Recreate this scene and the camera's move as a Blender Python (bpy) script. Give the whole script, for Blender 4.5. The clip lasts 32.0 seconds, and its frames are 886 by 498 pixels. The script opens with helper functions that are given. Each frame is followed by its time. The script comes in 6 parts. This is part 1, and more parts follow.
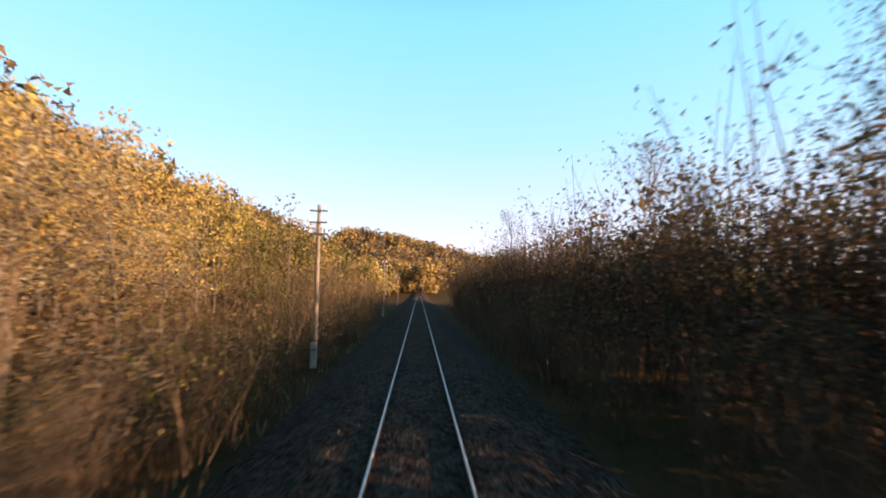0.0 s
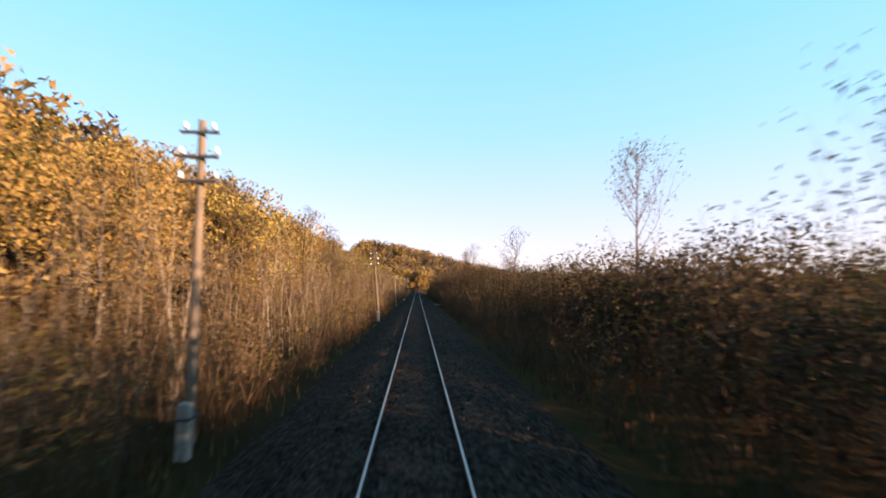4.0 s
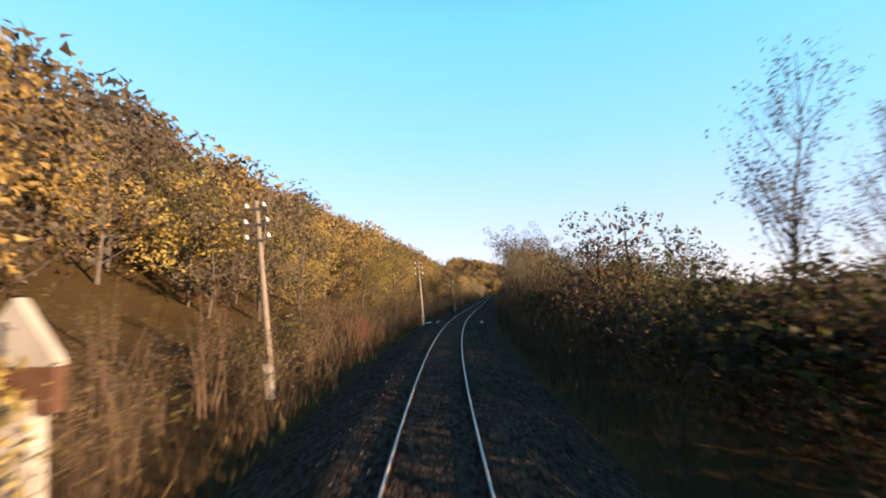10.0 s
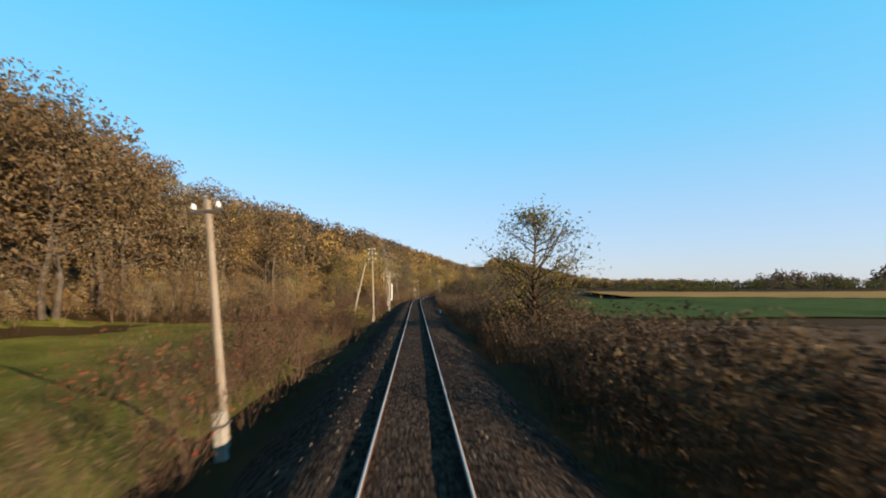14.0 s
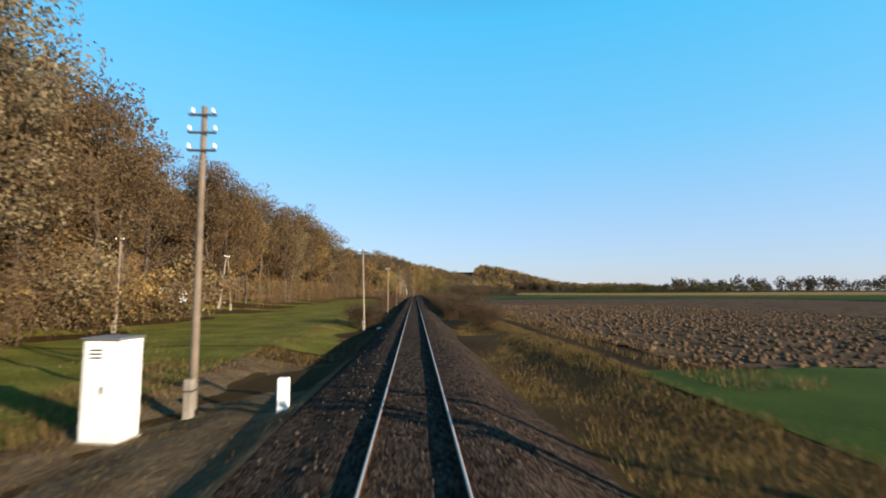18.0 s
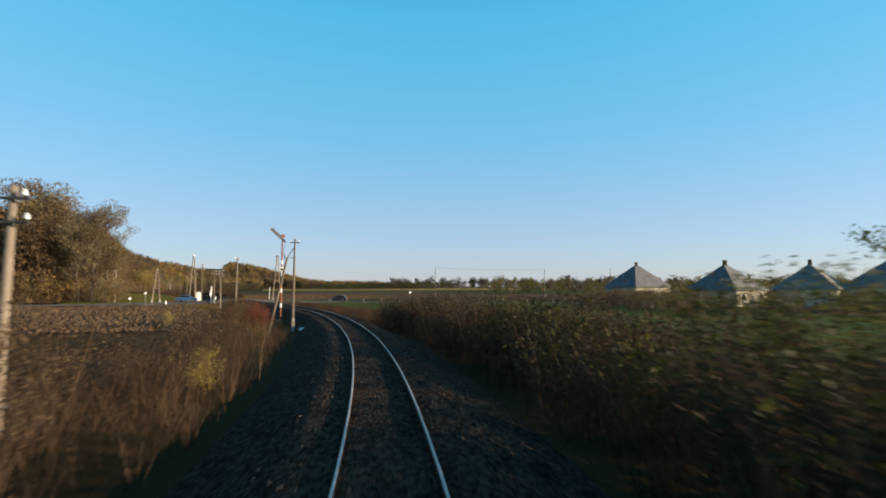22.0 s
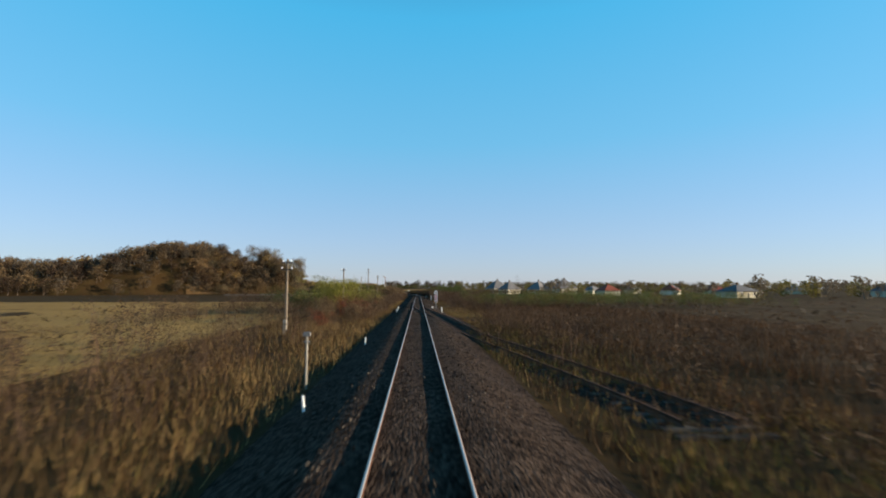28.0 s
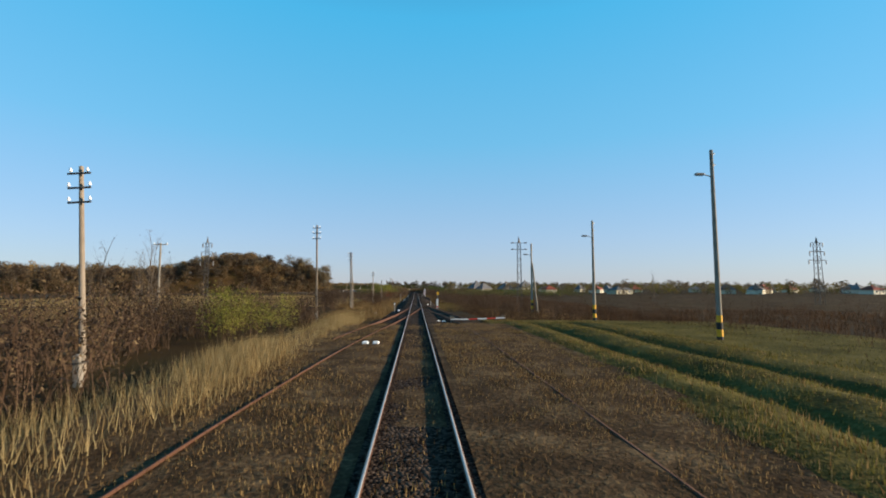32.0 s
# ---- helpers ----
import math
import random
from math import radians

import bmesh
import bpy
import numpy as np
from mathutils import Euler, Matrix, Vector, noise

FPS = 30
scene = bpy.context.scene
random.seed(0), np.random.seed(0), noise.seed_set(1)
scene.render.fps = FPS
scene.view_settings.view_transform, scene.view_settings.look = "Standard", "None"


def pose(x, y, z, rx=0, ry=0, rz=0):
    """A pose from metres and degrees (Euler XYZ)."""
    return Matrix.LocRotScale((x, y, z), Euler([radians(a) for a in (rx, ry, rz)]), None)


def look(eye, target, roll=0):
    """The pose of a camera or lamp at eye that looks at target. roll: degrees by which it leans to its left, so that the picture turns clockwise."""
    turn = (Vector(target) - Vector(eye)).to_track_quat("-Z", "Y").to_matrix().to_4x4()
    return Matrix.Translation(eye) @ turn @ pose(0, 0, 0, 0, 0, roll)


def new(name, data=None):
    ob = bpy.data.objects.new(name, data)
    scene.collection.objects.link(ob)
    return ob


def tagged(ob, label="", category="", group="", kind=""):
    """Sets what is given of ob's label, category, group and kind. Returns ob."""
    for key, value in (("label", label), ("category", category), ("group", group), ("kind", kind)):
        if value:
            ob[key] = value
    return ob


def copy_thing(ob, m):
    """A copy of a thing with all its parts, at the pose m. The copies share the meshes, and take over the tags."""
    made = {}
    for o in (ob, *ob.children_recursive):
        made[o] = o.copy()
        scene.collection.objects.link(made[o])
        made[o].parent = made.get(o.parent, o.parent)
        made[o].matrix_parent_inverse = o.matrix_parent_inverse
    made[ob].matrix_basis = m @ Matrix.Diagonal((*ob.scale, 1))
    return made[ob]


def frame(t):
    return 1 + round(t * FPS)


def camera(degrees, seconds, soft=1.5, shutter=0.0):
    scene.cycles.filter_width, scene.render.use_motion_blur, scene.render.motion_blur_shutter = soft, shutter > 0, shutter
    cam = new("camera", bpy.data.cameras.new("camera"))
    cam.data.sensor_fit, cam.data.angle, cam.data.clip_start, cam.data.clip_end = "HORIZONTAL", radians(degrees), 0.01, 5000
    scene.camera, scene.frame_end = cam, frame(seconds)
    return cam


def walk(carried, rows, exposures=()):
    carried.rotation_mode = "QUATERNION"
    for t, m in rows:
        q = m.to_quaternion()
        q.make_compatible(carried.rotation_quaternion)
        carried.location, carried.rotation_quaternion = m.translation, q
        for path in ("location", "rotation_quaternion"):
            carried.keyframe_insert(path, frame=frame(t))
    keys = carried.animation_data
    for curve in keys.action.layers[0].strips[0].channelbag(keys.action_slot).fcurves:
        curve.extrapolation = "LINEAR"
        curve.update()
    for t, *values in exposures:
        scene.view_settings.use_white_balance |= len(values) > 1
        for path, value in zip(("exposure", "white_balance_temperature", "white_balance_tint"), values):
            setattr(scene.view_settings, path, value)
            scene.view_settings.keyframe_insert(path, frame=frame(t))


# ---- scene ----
cam = camera(87.43, 32.0, 1.85, 0.16)
PATH = [
    (0.00, 0.00, -0.00, 2.69, 95.02, 0.00, -2.96),
    (0.20, 0.00, -7.28, 2.69, 95.02, 0.00, -3.03),
    (0.40, 0.00, -14.58, 2.69, 95.03, 0.00, -3.11),
    (0.60, 0.00, -21.86, 2.69, 95.03, 0.00, -3.10),
    (0.80, 0.00, -29.16, 2.69, 95.03, 0.00, -2.99),
    (1.00, 0.00, -36.44, 2.69, 95.04, 0.00, -2.89),
    (1.20, 0.00, -43.74, 2.69, 95.14, 0.00, -3.11),
    (1.40, 0.00, -51.04, 2.69, 95.24, 0.00, -3.33),
    (1.60, 0.00, -58.36, 2.69, 95.24, 0.00, -3.34),
    (1.80, 0.00, -65.68, 2.69, 95.13, 0.00, -3.14),
    (2.00, 0.00, -73.00, 2.69, 95.02, 0.00, -2.94),
    (2.20, 0.00, -80.32, 2.69, 95.03, 0.00, -3.05),
    (2.40, 0.00, -87.66, 2.69, 95.03, 0.00, -3.16),
    (2.60, 0.00, -95.00, 2.69, 95.05, 0.00, -3.16),
    (2.80, 0.00, -102.32, 2.69, 95.10, 0.00, -3.06),
    (3.00, 0.00, -109.66, 2.69, 95.15, 0.00, -2.96),
    (3.20, 0.00, -117.00, 2.69, 94.92, 0.00, -3.08),
    (3.40, 0.00, -124.34, 2.69, 94.70, 0.00, -3.19),
    (3.60, 0.00, -131.68, 2.69, 94.61, 0.00, -3.24),
    (3.80, 0.00, -139.04, 2.69, 94.66, 0.00, -3.21),
    (4.00, 0.00, -146.38, 2.69, 94.71, 0.00, -3.19),
    (4.20, 0.00, -153.74, 2.69, 94.75, 0.00, -3.16),
    (4.40, 0.00, -161.10, 2.69, 94.80, 0.00, -3.14),
    (4.60, 0.00, -168.46, 2.69, 94.85, 0.00, -3.11),
    (4.80, 0.00, -175.82, 2.69, 94.90, 0.00, -3.08),
    (5.00, 0.00, -183.20, 2.69, 94.95, 0.00, -3.06),
    (5.20, 0.00, -190.56, 2.69, 95.00, 0.00, -3.03),
    (5.40, 0.00, -197.92, 2.69, 95.05, 0.00, -3.00),
    (5.60, 0.00, -205.28, 2.69, 95.10, 0.00, -3.01),
    (5.80, 0.00, -212.64, 2.69, 95.15, 0.00, -3.05),
    (6.00, 0.00, -220.00, 2.69, 95.20, 0.00, -3.08),
    (6.20, 0.00, -227.36, 2.69, 95.10, 0.00, -3.14),
    (6.40, 0.00, -234.72, 2.69, 95.00, 0.00, -3.20),
    (6.60, 0.00, -242.10, 2.69, 94.95, 0.00, -3.19),
    (6.80, 0.00, -249.46, 2.69, 94.95, 0.00, -3.10),
    (7.00, 0.00, -256.82, 2.69, 94.95, 0.00, -3.01),
    (7.20, 0.00, -264.18, 2.69, 94.98, 0.00, -3.11),
    (7.40, 0.00, -271.54, 2.69, 95.01, 0.00, -3.22),
    (7.60, 0.00, -278.86, 2.69, 95.03, 0.00, -3.20),
    (7.80, 0.00, -286.16, 2.69, 95.05, 0.00, -3.05),
    (8.00, 0.00, -293.46, 2.69, 95.07, 0.00, -2.90),
    (8.20, 0.00, -300.74, 2.69, 95.15, 0.00, -2.62),
    (8.40, 0.00, -307.96, 2.69, 95.23, 0.00, -1.96),
    (8.60, 0.05, -315.14, 2.69, 95.28, 0.00, -0.90),
    (8.80, 0.20, -322.28, 2.69, 95.29, 0.00, 0.30),
    (9.00, 0.46, -329.37, 2.69, 95.30, 0.00, 1.49),
    (9.20, 0.85, -336.46, 2.69, 95.26, 0.00, 2.26),
    (9.40, 1.37, -343.56, 2.69, 95.22, 0.00, 3.02),
    (9.60, 2.01, -350.67, 2.69, 95.21, 0.00, 4.02),
    (9.80, 2.78, -357.79, 2.69, 95.24, 0.00, 5.25),
    (10.00, 3.68, -364.94, 2.69, 95.27, 0.00, 6.49),
    (10.20, 4.70, -372.08, 2.69, 95.35, 0.00, 7.33),
    (10.40, 5.86, -379.21, 2.69, 95.43, 0.00, 8.16),
    (10.60, 7.15, -386.35, 2.69, 95.41, 0.00, 9.17),
    (10.80, 8.57, -393.47, 2.69, 95.29, 0.00, 10.35),
    (11.00, 10.12, -400.59, 2.69, 95.17, 0.00, 11.54),
    (11.20, 11.80, -407.67, 2.69, 95.19, 0.00, 12.22),
    (11.40, 13.60, -414.72, 2.69, 95.22, 0.00, 12.62),
    (11.60, 15.51, -421.73, 2.69, 95.20, 0.00, 12.83),
    (11.80, 17.47, -428.72, 2.69, 95.15, 0.00, 13.00),
    (12.00, 19.45, -435.70, 2.69, 95.10, 0.00, 13.14),
    (12.20, 21.43, -442.69, 2.69, 95.09, 0.00, 12.94),
    (12.40, 23.41, -449.69, 2.69, 95.08, 0.00, 12.73),
    (12.60, 25.39, -456.70, 2.69, 95.06, 0.00, 12.63),
    (12.80, 27.38, -463.72, 2.69, 95.04, 0.00, 12.63),
    (13.00, 29.37, -470.77, 2.69, 95.02, 0.00, 12.63),
    (13.20, 31.37, -477.81, 2.69, 94.98, 0.00, 12.59),
    (13.40, 33.37, -484.89, 2.69, 94.93, 0.00, 12.56),
    (13.60, 35.39, -492.01, 2.69, 94.88, 0.00, 12.53),
    (13.80, 37.41, -499.17, 2.69, 94.83, 0.00, 12.53),
    (14.00, 39.44, -506.35, 2.69, 94.78, 0.00, 12.52),
    (14.20, 41.48, -513.55, 2.69, 94.77, 0.00, 12.51),
    (14.40, 43.52, -520.76, 2.69, 94.77, 0.00, 12.49),
    (14.60, 45.57, -528.00, 2.69, 94.78, 0.00, 12.49),
    (14.80, 47.62, -535.23, 2.69, 94.80, 0.00, 12.51),
    (15.00, 49.67, -542.49, 2.69, 94.83, 0.00, 12.53),
    (15.20, 51.72, -549.74, 2.69, 94.85, 0.00, 12.55),
    (15.40, 53.78, -557.02, 2.69, 94.88, 0.00, 12.58),
    (15.60, 55.84, -564.27, 2.69, 94.91, 0.00, 12.60),
    (15.80, 57.89, -571.55, 2.69, 94.93, 0.00, 12.62),
    (16.00, 59.95, -578.80, 2.69, 94.96, 0.00, 12.64),
    (16.20, 62.00, -586.04, 2.69, 94.99, 0.00, 12.66),
    (16.40, 64.04, -593.27, 2.69, 95.01, 0.00, 12.68),
    (16.60, 66.09, -600.49, 2.69, 95.04, 0.00, 12.59),
    (16.80, 68.12, -607.69, 2.69, 95.07, 0.00, 12.40),
    (17.00, 70.19, -614.99, 2.69, 95.11, 0.00, 12.67),
    (17.20, 72.15, -621.92, 2.69, 95.07, 0.00, 12.42),
    (17.40, 74.04, -628.58, 2.69, 95.04, 0.00, 12.16),
    (17.60, 75.90, -635.18, 2.69, 95.04, 0.00, 12.10),
    (17.80, 77.74, -641.68, 2.69, 95.09, 0.00, 12.22),
    (18.00, 79.54, -648.03, 2.69, 95.13, 0.00, 12.33),
    (18.20, 81.31, -654.28, 2.69, 95.17, 0.00, 12.43),
    (18.40, 83.02, -660.34, 2.69, 95.21, 0.00, 12.53),
    (18.60, 84.64, -666.06, 2.69, 95.21, 0.00, 12.44),
    (18.80, 86.16, -671.42, 2.69, 95.16, 0.00, 12.17),
    (19.00, 87.65, -676.68, 2.69, 95.11, 0.00, 11.86),
    (19.20, 89.12, -681.95, 2.69, 95.02, 0.00, 10.63),
    (19.40, 90.49, -687.19, 2.69, 94.93, 0.00, 8.82),
    (19.60, 91.72, -692.37, 2.69, 94.88, 0.00, 6.77),
    (19.80, 92.76, -697.47, 2.69, 94.88, 0.00, 4.81),
    (20.00, 93.65, -702.70, 2.69, 94.88, 0.00, 2.81),
    (20.20, 94.40, -708.20, 2.69, 94.91, 0.00, 0.89),
    (20.40, 94.97, -713.85, 2.69, 94.94, 0.00, -1.09),
    (20.60, 95.35, -719.59, 2.69, 94.93, 0.00, -3.13),
    (20.80, 95.52, -725.46, 2.69, 94.88, 0.00, -5.24),
    (21.00, 95.48, -731.30, 2.69, 94.83, 0.00, -7.34),
    (21.20, 95.24, -736.98, 2.69, 94.81, 0.00, -9.54),
    (21.40, 94.80, -742.65, 2.69, 94.79, 0.00, -11.74),
    (21.60, 94.13, -748.51, 2.69, 94.77, 0.00, -13.70),
    (21.80, 93.21, -754.57, 2.69, 94.74, 0.00, -15.42),
    (22.00, 92.06, -760.57, 2.69, 94.72, 0.00, -17.13),
    (22.20, 90.73, -766.40, 2.69, 94.75, 0.00, -18.34),
    (22.40, 89.24, -772.14, 2.69, 94.77, 0.00, -18.89),
    (22.60, 87.64, -777.92, 2.69, 94.77, 0.00, -19.13),
    (22.80, 86.00, -783.74, 2.69, 94.75, 0.00, -19.19),
    (23.00, 84.36, -789.57, 2.69, 94.73, 0.00, -19.22),
    (23.20, 82.73, -795.36, 2.69, 94.75, 0.00, -19.07),
    (23.40, 81.10, -801.14, 2.69, 94.77, 0.00, -18.93),
    (23.60, 79.48, -806.93, 2.69, 94.81, 0.00, -18.83),
    (23.80, 77.85, -812.71, 2.69, 94.86, 0.00, -18.78),
    (24.00, 76.22, -818.50, 2.69, 94.91, 0.00, -18.72),
    (24.20, 74.60, -824.26, 2.69, 94.91, 0.00, -18.61),
    (24.40, 72.97, -830.04, 2.69, 94.90, 0.00, -18.49),
    (24.60, 71.31, -835.96, 2.69, 94.91, 0.00, -18.44),
    (24.80, 69.61, -842.00, 2.69, 94.92, 0.00, -18.48),
    (25.00, 67.88, -848.15, 2.69, 94.93, 0.00, -18.51),
    (25.20, 66.12, -854.40, 2.69, 94.95, 0.00, -18.54),
    (25.40, 64.33, -860.77, 2.69, 94.96, 0.00, -18.57),
    (25.60, 62.51, -867.25, 2.69, 94.98, 0.00, -18.60),
    (25.80, 60.65, -873.84, 2.69, 94.99, 0.00, -18.63),
    (26.00, 58.76, -880.55, 2.69, 95.01, 0.00, -18.66),
    (26.20, 56.84, -887.38, 2.69, 95.02, 0.00, -18.69),
    (26.40, 54.89, -894.32, 2.69, 95.04, 0.00, -18.72),
    (26.60, 52.90, -901.39, 2.69, 95.05, 0.00, -18.76),
    (26.80, 50.88, -908.57, 2.69, 94.98, 0.00, -18.74),
    (27.00, 48.86, -915.77, 2.69, 94.91, 0.00, -18.72),
    (27.20, 46.83, -922.95, 2.69, 94.86, 0.00, -18.66),
    (27.40, 44.81, -930.13, 2.69, 94.81, 0.00, -18.59),
    (27.60, 42.79, -937.31, 2.69, 94.80, 0.00, -18.60),
    (27.80, 40.78, -944.48, 2.69, 94.83, 0.00, -18.68),
    (28.00, 38.76, -951.64, 2.69, 94.87, 0.00, -18.76),
    (28.20, 36.77, -958.74, 2.69, 94.88, 0.00, -18.76),
    (28.40, 34.78, -965.79, 2.69, 94.89, 0.00, -18.77),
    (28.60, 32.82, -972.76, 2.69, 94.90, 0.00, -18.77),
    (28.80, 30.89, -979.63, 2.69, 94.91, 0.00, -18.77),
    (29.00, 28.97, -986.47, 2.69, 94.92, 0.00, -18.78),
    (29.20, 27.10, -993.11, 2.69, 95.08, 0.00, -18.63),
    (29.40, 25.28, -999.56, 2.69, 95.24, 0.00, -18.48),
    (29.60, 23.54, -1005.74, 2.69, 95.26, 0.00, -18.48),
    (29.80, 21.87, -1011.71, 2.69, 95.12, 0.00, -18.63),
    (30.00, 20.26, -1017.42, 2.69, 94.98, 0.00, -18.78),
    (30.20, 18.75, -1022.79, 2.69, 94.91, 0.00, -18.77),
    (30.40, 17.38, -1027.67, 2.69, 94.83, 0.00, -18.76),
    (30.60, 16.13, -1032.07, 2.69, 94.80, 0.00, -18.75),
    (30.80, 15.04, -1035.96, 2.69, 94.82, 0.00, -18.75),
    (31.00, 14.08, -1039.37, 2.69, 94.84, 0.00, -18.75),
    (31.20, 13.26, -1042.28, 2.69, 94.83, 0.00, -18.87),
    (31.40, 12.60, -1044.65, 2.69, 94.82, 0.00, -18.99),
    (31.60, 12.08, -1046.49, 2.69, 94.82, 0.00, -19.04),
    (31.80, 11.70, -1047.82, 2.69, 94.82, 0.00, -19.03),
    (32.00, 11.48, -1048.61, 2.69, 94.82, 0.00, -19.01),
]
EXPOSURES = [(0, 1.85, 9200, 36), (2.6, 1.76, 9200, 36), (4, 1.76, 9200, 36), (6, 1.86, 9200, 36), (8, 1.87, 9300, 36), (9, 1.8, 8800, 32), (10.5, 1.66, 8000, 22), (12, 1.45, 7400, 12), (13, 1.25, 7200, 12), (17, 1.2, 6800, 11), (19, 1.08, 6600, 10), (20, 1.0, 6700, 10), (22, 0.98, 7100, 10), (24, 0.95, 7000, 10), (27, 0.92, 6700, 10), (32, 0.92, 6700, 10)]
walk(cam, [(t, pose(x, y, z, a, b, c)) for t, x, y, z, a, b, c in PATH], EXPOSURES)

# ---- light ----
SUN_AZ, SUN_EL = radians(112), radians(13)
world = bpy.data.worlds.new("sky")
scene.world = world
world.use_nodes = True
wn = world.node_tree
sky = wn.nodes.new("ShaderNodeTexSky")
sky.sky_type, sky.sun_disc = "NISHITA", False
sky.sun_elevation, sky.sun_rotation = SUN_EL, SUN_AZ
sky.air_density, sky.dust_density, sky.ozone_density = 1.0, 0.3, 3.0
bg = wn.nodes["Background"]
bg.inputs["Strength"].default_value = 0.12
tint = wn.nodes.new("ShaderNodeMix")
tint.data_type, tint.blend_type = "RGBA", "MULTIPLY"
tint.inputs[0].default_value = 1.0
tint.inputs[7].default_value = (0.2, 0.24, 0.28, 1)
wn.links.new(sky.outputs[0], tint.inputs[6])
# haze that pales the clear sky towards the horizon
haze = wn.nodes.new("ShaderNodeMix")
haze.data_type, haze.blend_type = "RGBA", "ADD"
haze.inputs[0].default_value = 1.0
co = wn.nodes.new("ShaderNodeTexCoord")
xyz = wn.nodes.new("ShaderNodeSeparateXYZ")
wn.links.new(co.outputs["Generated"], xyz.inputs[0])
rise = wn.nodes.new("ShaderNodeValToRGB")
while len(rise.color_ramp.elements) < 6:
    rise.color_ramp.elements.new(0.5)
for e, (at_z, c) in zip(rise.color_ramp.elements, ((0.0, (0.5, 0.52, 0.66)), (0.1, (0.4, 0.56, 0.8)), (0.3, (0.17, 0.6, 0.94)), (0.52, (0.06, 0.58, 1.0)), (0.75, (0.01, 0.17, 0.38)), (1.0, (0.0, 0.06, 0.16)))):
    e.position, e.color = at_z, (*c, 1)
wn.links.new(xyz.outputs["Z"], rise.inputs["Fac"])
grow_by = wn.nodes.new("ShaderNodeVectorMath")
grow_by.operation = "SCALE"
grow_by.inputs["Scale"].default_value = 3.1
wn.links.new(rise.outputs["Color"], grow_by.inputs[0])
wn.links.new(grow_by.outputs[0], haze.inputs[7])
wn.links.new(tint.outputs[2], haze.inputs[6])
wn.links.new(haze.outputs[2], bg.inputs["Color"])
sun = new("sun", bpy.data.lights.new("sun", "SUN"))
sun.data.energy, sun.data.angle, sun.data.color = 5.0, radians(0.6), (1.0, 0.84, 0.64)
sun_way = Vector((math.sin(SUN_AZ) * math.cos(SUN_EL), math.cos(SUN_AZ) * math.cos(SUN_EL), math.sin(SUN_EL)))
sun.matrix_world = look(sun_way * 50, (0, 0, 0))

# ---- materials ----
def material(name, cols, scale=4.0, rough=0.85, bump=0.3, metal=0.0, rand=0.0, island=0.0, fine=40.0, spec=0.2, back=False, detail=6.0, cells=0.0):
    """Two noises, coarse and fine, mix the colours; rand and island vary the value by object and by loose piece."""
    m = bpy.data.materials.new(name)
    m.use_nodes = True
    n, l = m.node_tree.nodes, m.node_tree.links
    b = n["Principled BSDF"]
    b.inputs["Roughness"].default_value, b.inputs["Metallic"].default_value = rough, metal
    b.inputs["Specular IOR Level"].default_value = spec
    co = n.new("ShaderNodeTexCoord")
    geo = n.new("ShaderNodeNewGeometry")
    big, small = n.new("ShaderNodeTexNoise"), n.new("ShaderNodeTexNoise")
    for t, s in ((big, scale), (small, fine)):
        t.inputs["Scale"].default_value, t.inputs["Detail"].default_value = s, detail
        l.new(geo.outputs["Position"] if not rand and not island else co.outputs["Object"], t.inputs["Vector"])
    ramp = n.new("ShaderNodeValToRGB")
    while len(ramp.color_ramp.elements) < len(cols):
        ramp.color_ramp.elements.new(0.5)
    for i, c in enumerate(cols):
        e = ramp.color_ramp.elements[i]
        e.position, e.color = 0.3 + 0.4 * i / max(1, len(cols) - 1), (*c, 1)
    mixv = n.new("ShaderNodeMath")
    mixv.operation = "MULTIPLY_ADD"
    l.new(small.outputs["Fac"], mixv.inputs[0])
    mixv.inputs[1].default_value = 0.45
    half = n.new("ShaderNodeMath")
    half.operation = "MULTIPLY"
    l.new(big.outputs["Fac"], half.inputs[0])
    half.inputs[1].default_value = 0.55
    l.new(half.outputs[0], mixv.inputs[2])
    value = mixv.outputs[0]
    lump = small.outputs["Fac"]
    if cells:
        # crushed stones: each cell has a shade of its own and a rounded top
        vor = n.new("ShaderNodeTexVoronoi")
        vor.inputs["Scale"].default_value = cells
        l.new(geo.outputs["Position"], vor.inputs["Vector"])
        grey = n.new("ShaderNodeSeparateColor")
        l.new(vor.outputs["Color"], grey.inputs[0])
        both = n.new("ShaderNodeMix")
        both.inputs[0].default_value = 0.5
        l.new(value, both.inputs[2])
        l.new(grey.outputs[0], both.inputs[3])
        value = both.outputs[0]
        top = n.new("ShaderNodeMath")
        top.operation = "SUBTRACT"
        top.inputs[0].default_value = 1.0
        l.new(vor.outputs["Distance"], top.inputs[1])
        lump = top.outputs[0]
    for amount, source in ((rand, "object"), (island, "island")):
        if amount:
            if source == "object":
                out = n.new("ShaderNodeObjectInfo").outputs["Random"]
            else:
                out = geo.outputs["Random Per Island"]
            ad = n.new("ShaderNodeMath")
            ad.operation = "MULTIPLY_ADD"
            l.new(out, ad.inputs[0])
            ad.inputs[1].default_value = amount
            off = n.new("ShaderNodeMath")
            off.operation = "SUBTRACT"
            l.new(value, off.inputs[0])
            off.inputs[1].default_value = amount / 2
            l.new(off.outputs[0], ad.inputs[2])
            value = ad.outputs[0]
    l.new(value, ramp.inputs["Fac"])
    l.new(ramp.outputs["Color"], b.inputs["Base Color"])
    if bump:
        bn = n.new("ShaderNodeBump")
        bn.inputs["Strength"].default_value, bn.inputs["Distance"].default_value = bump, 0.05
        l.new(lump, bn.inputs["Height"])
        l.new(bn.outputs[0], b.inputs["Normal"])
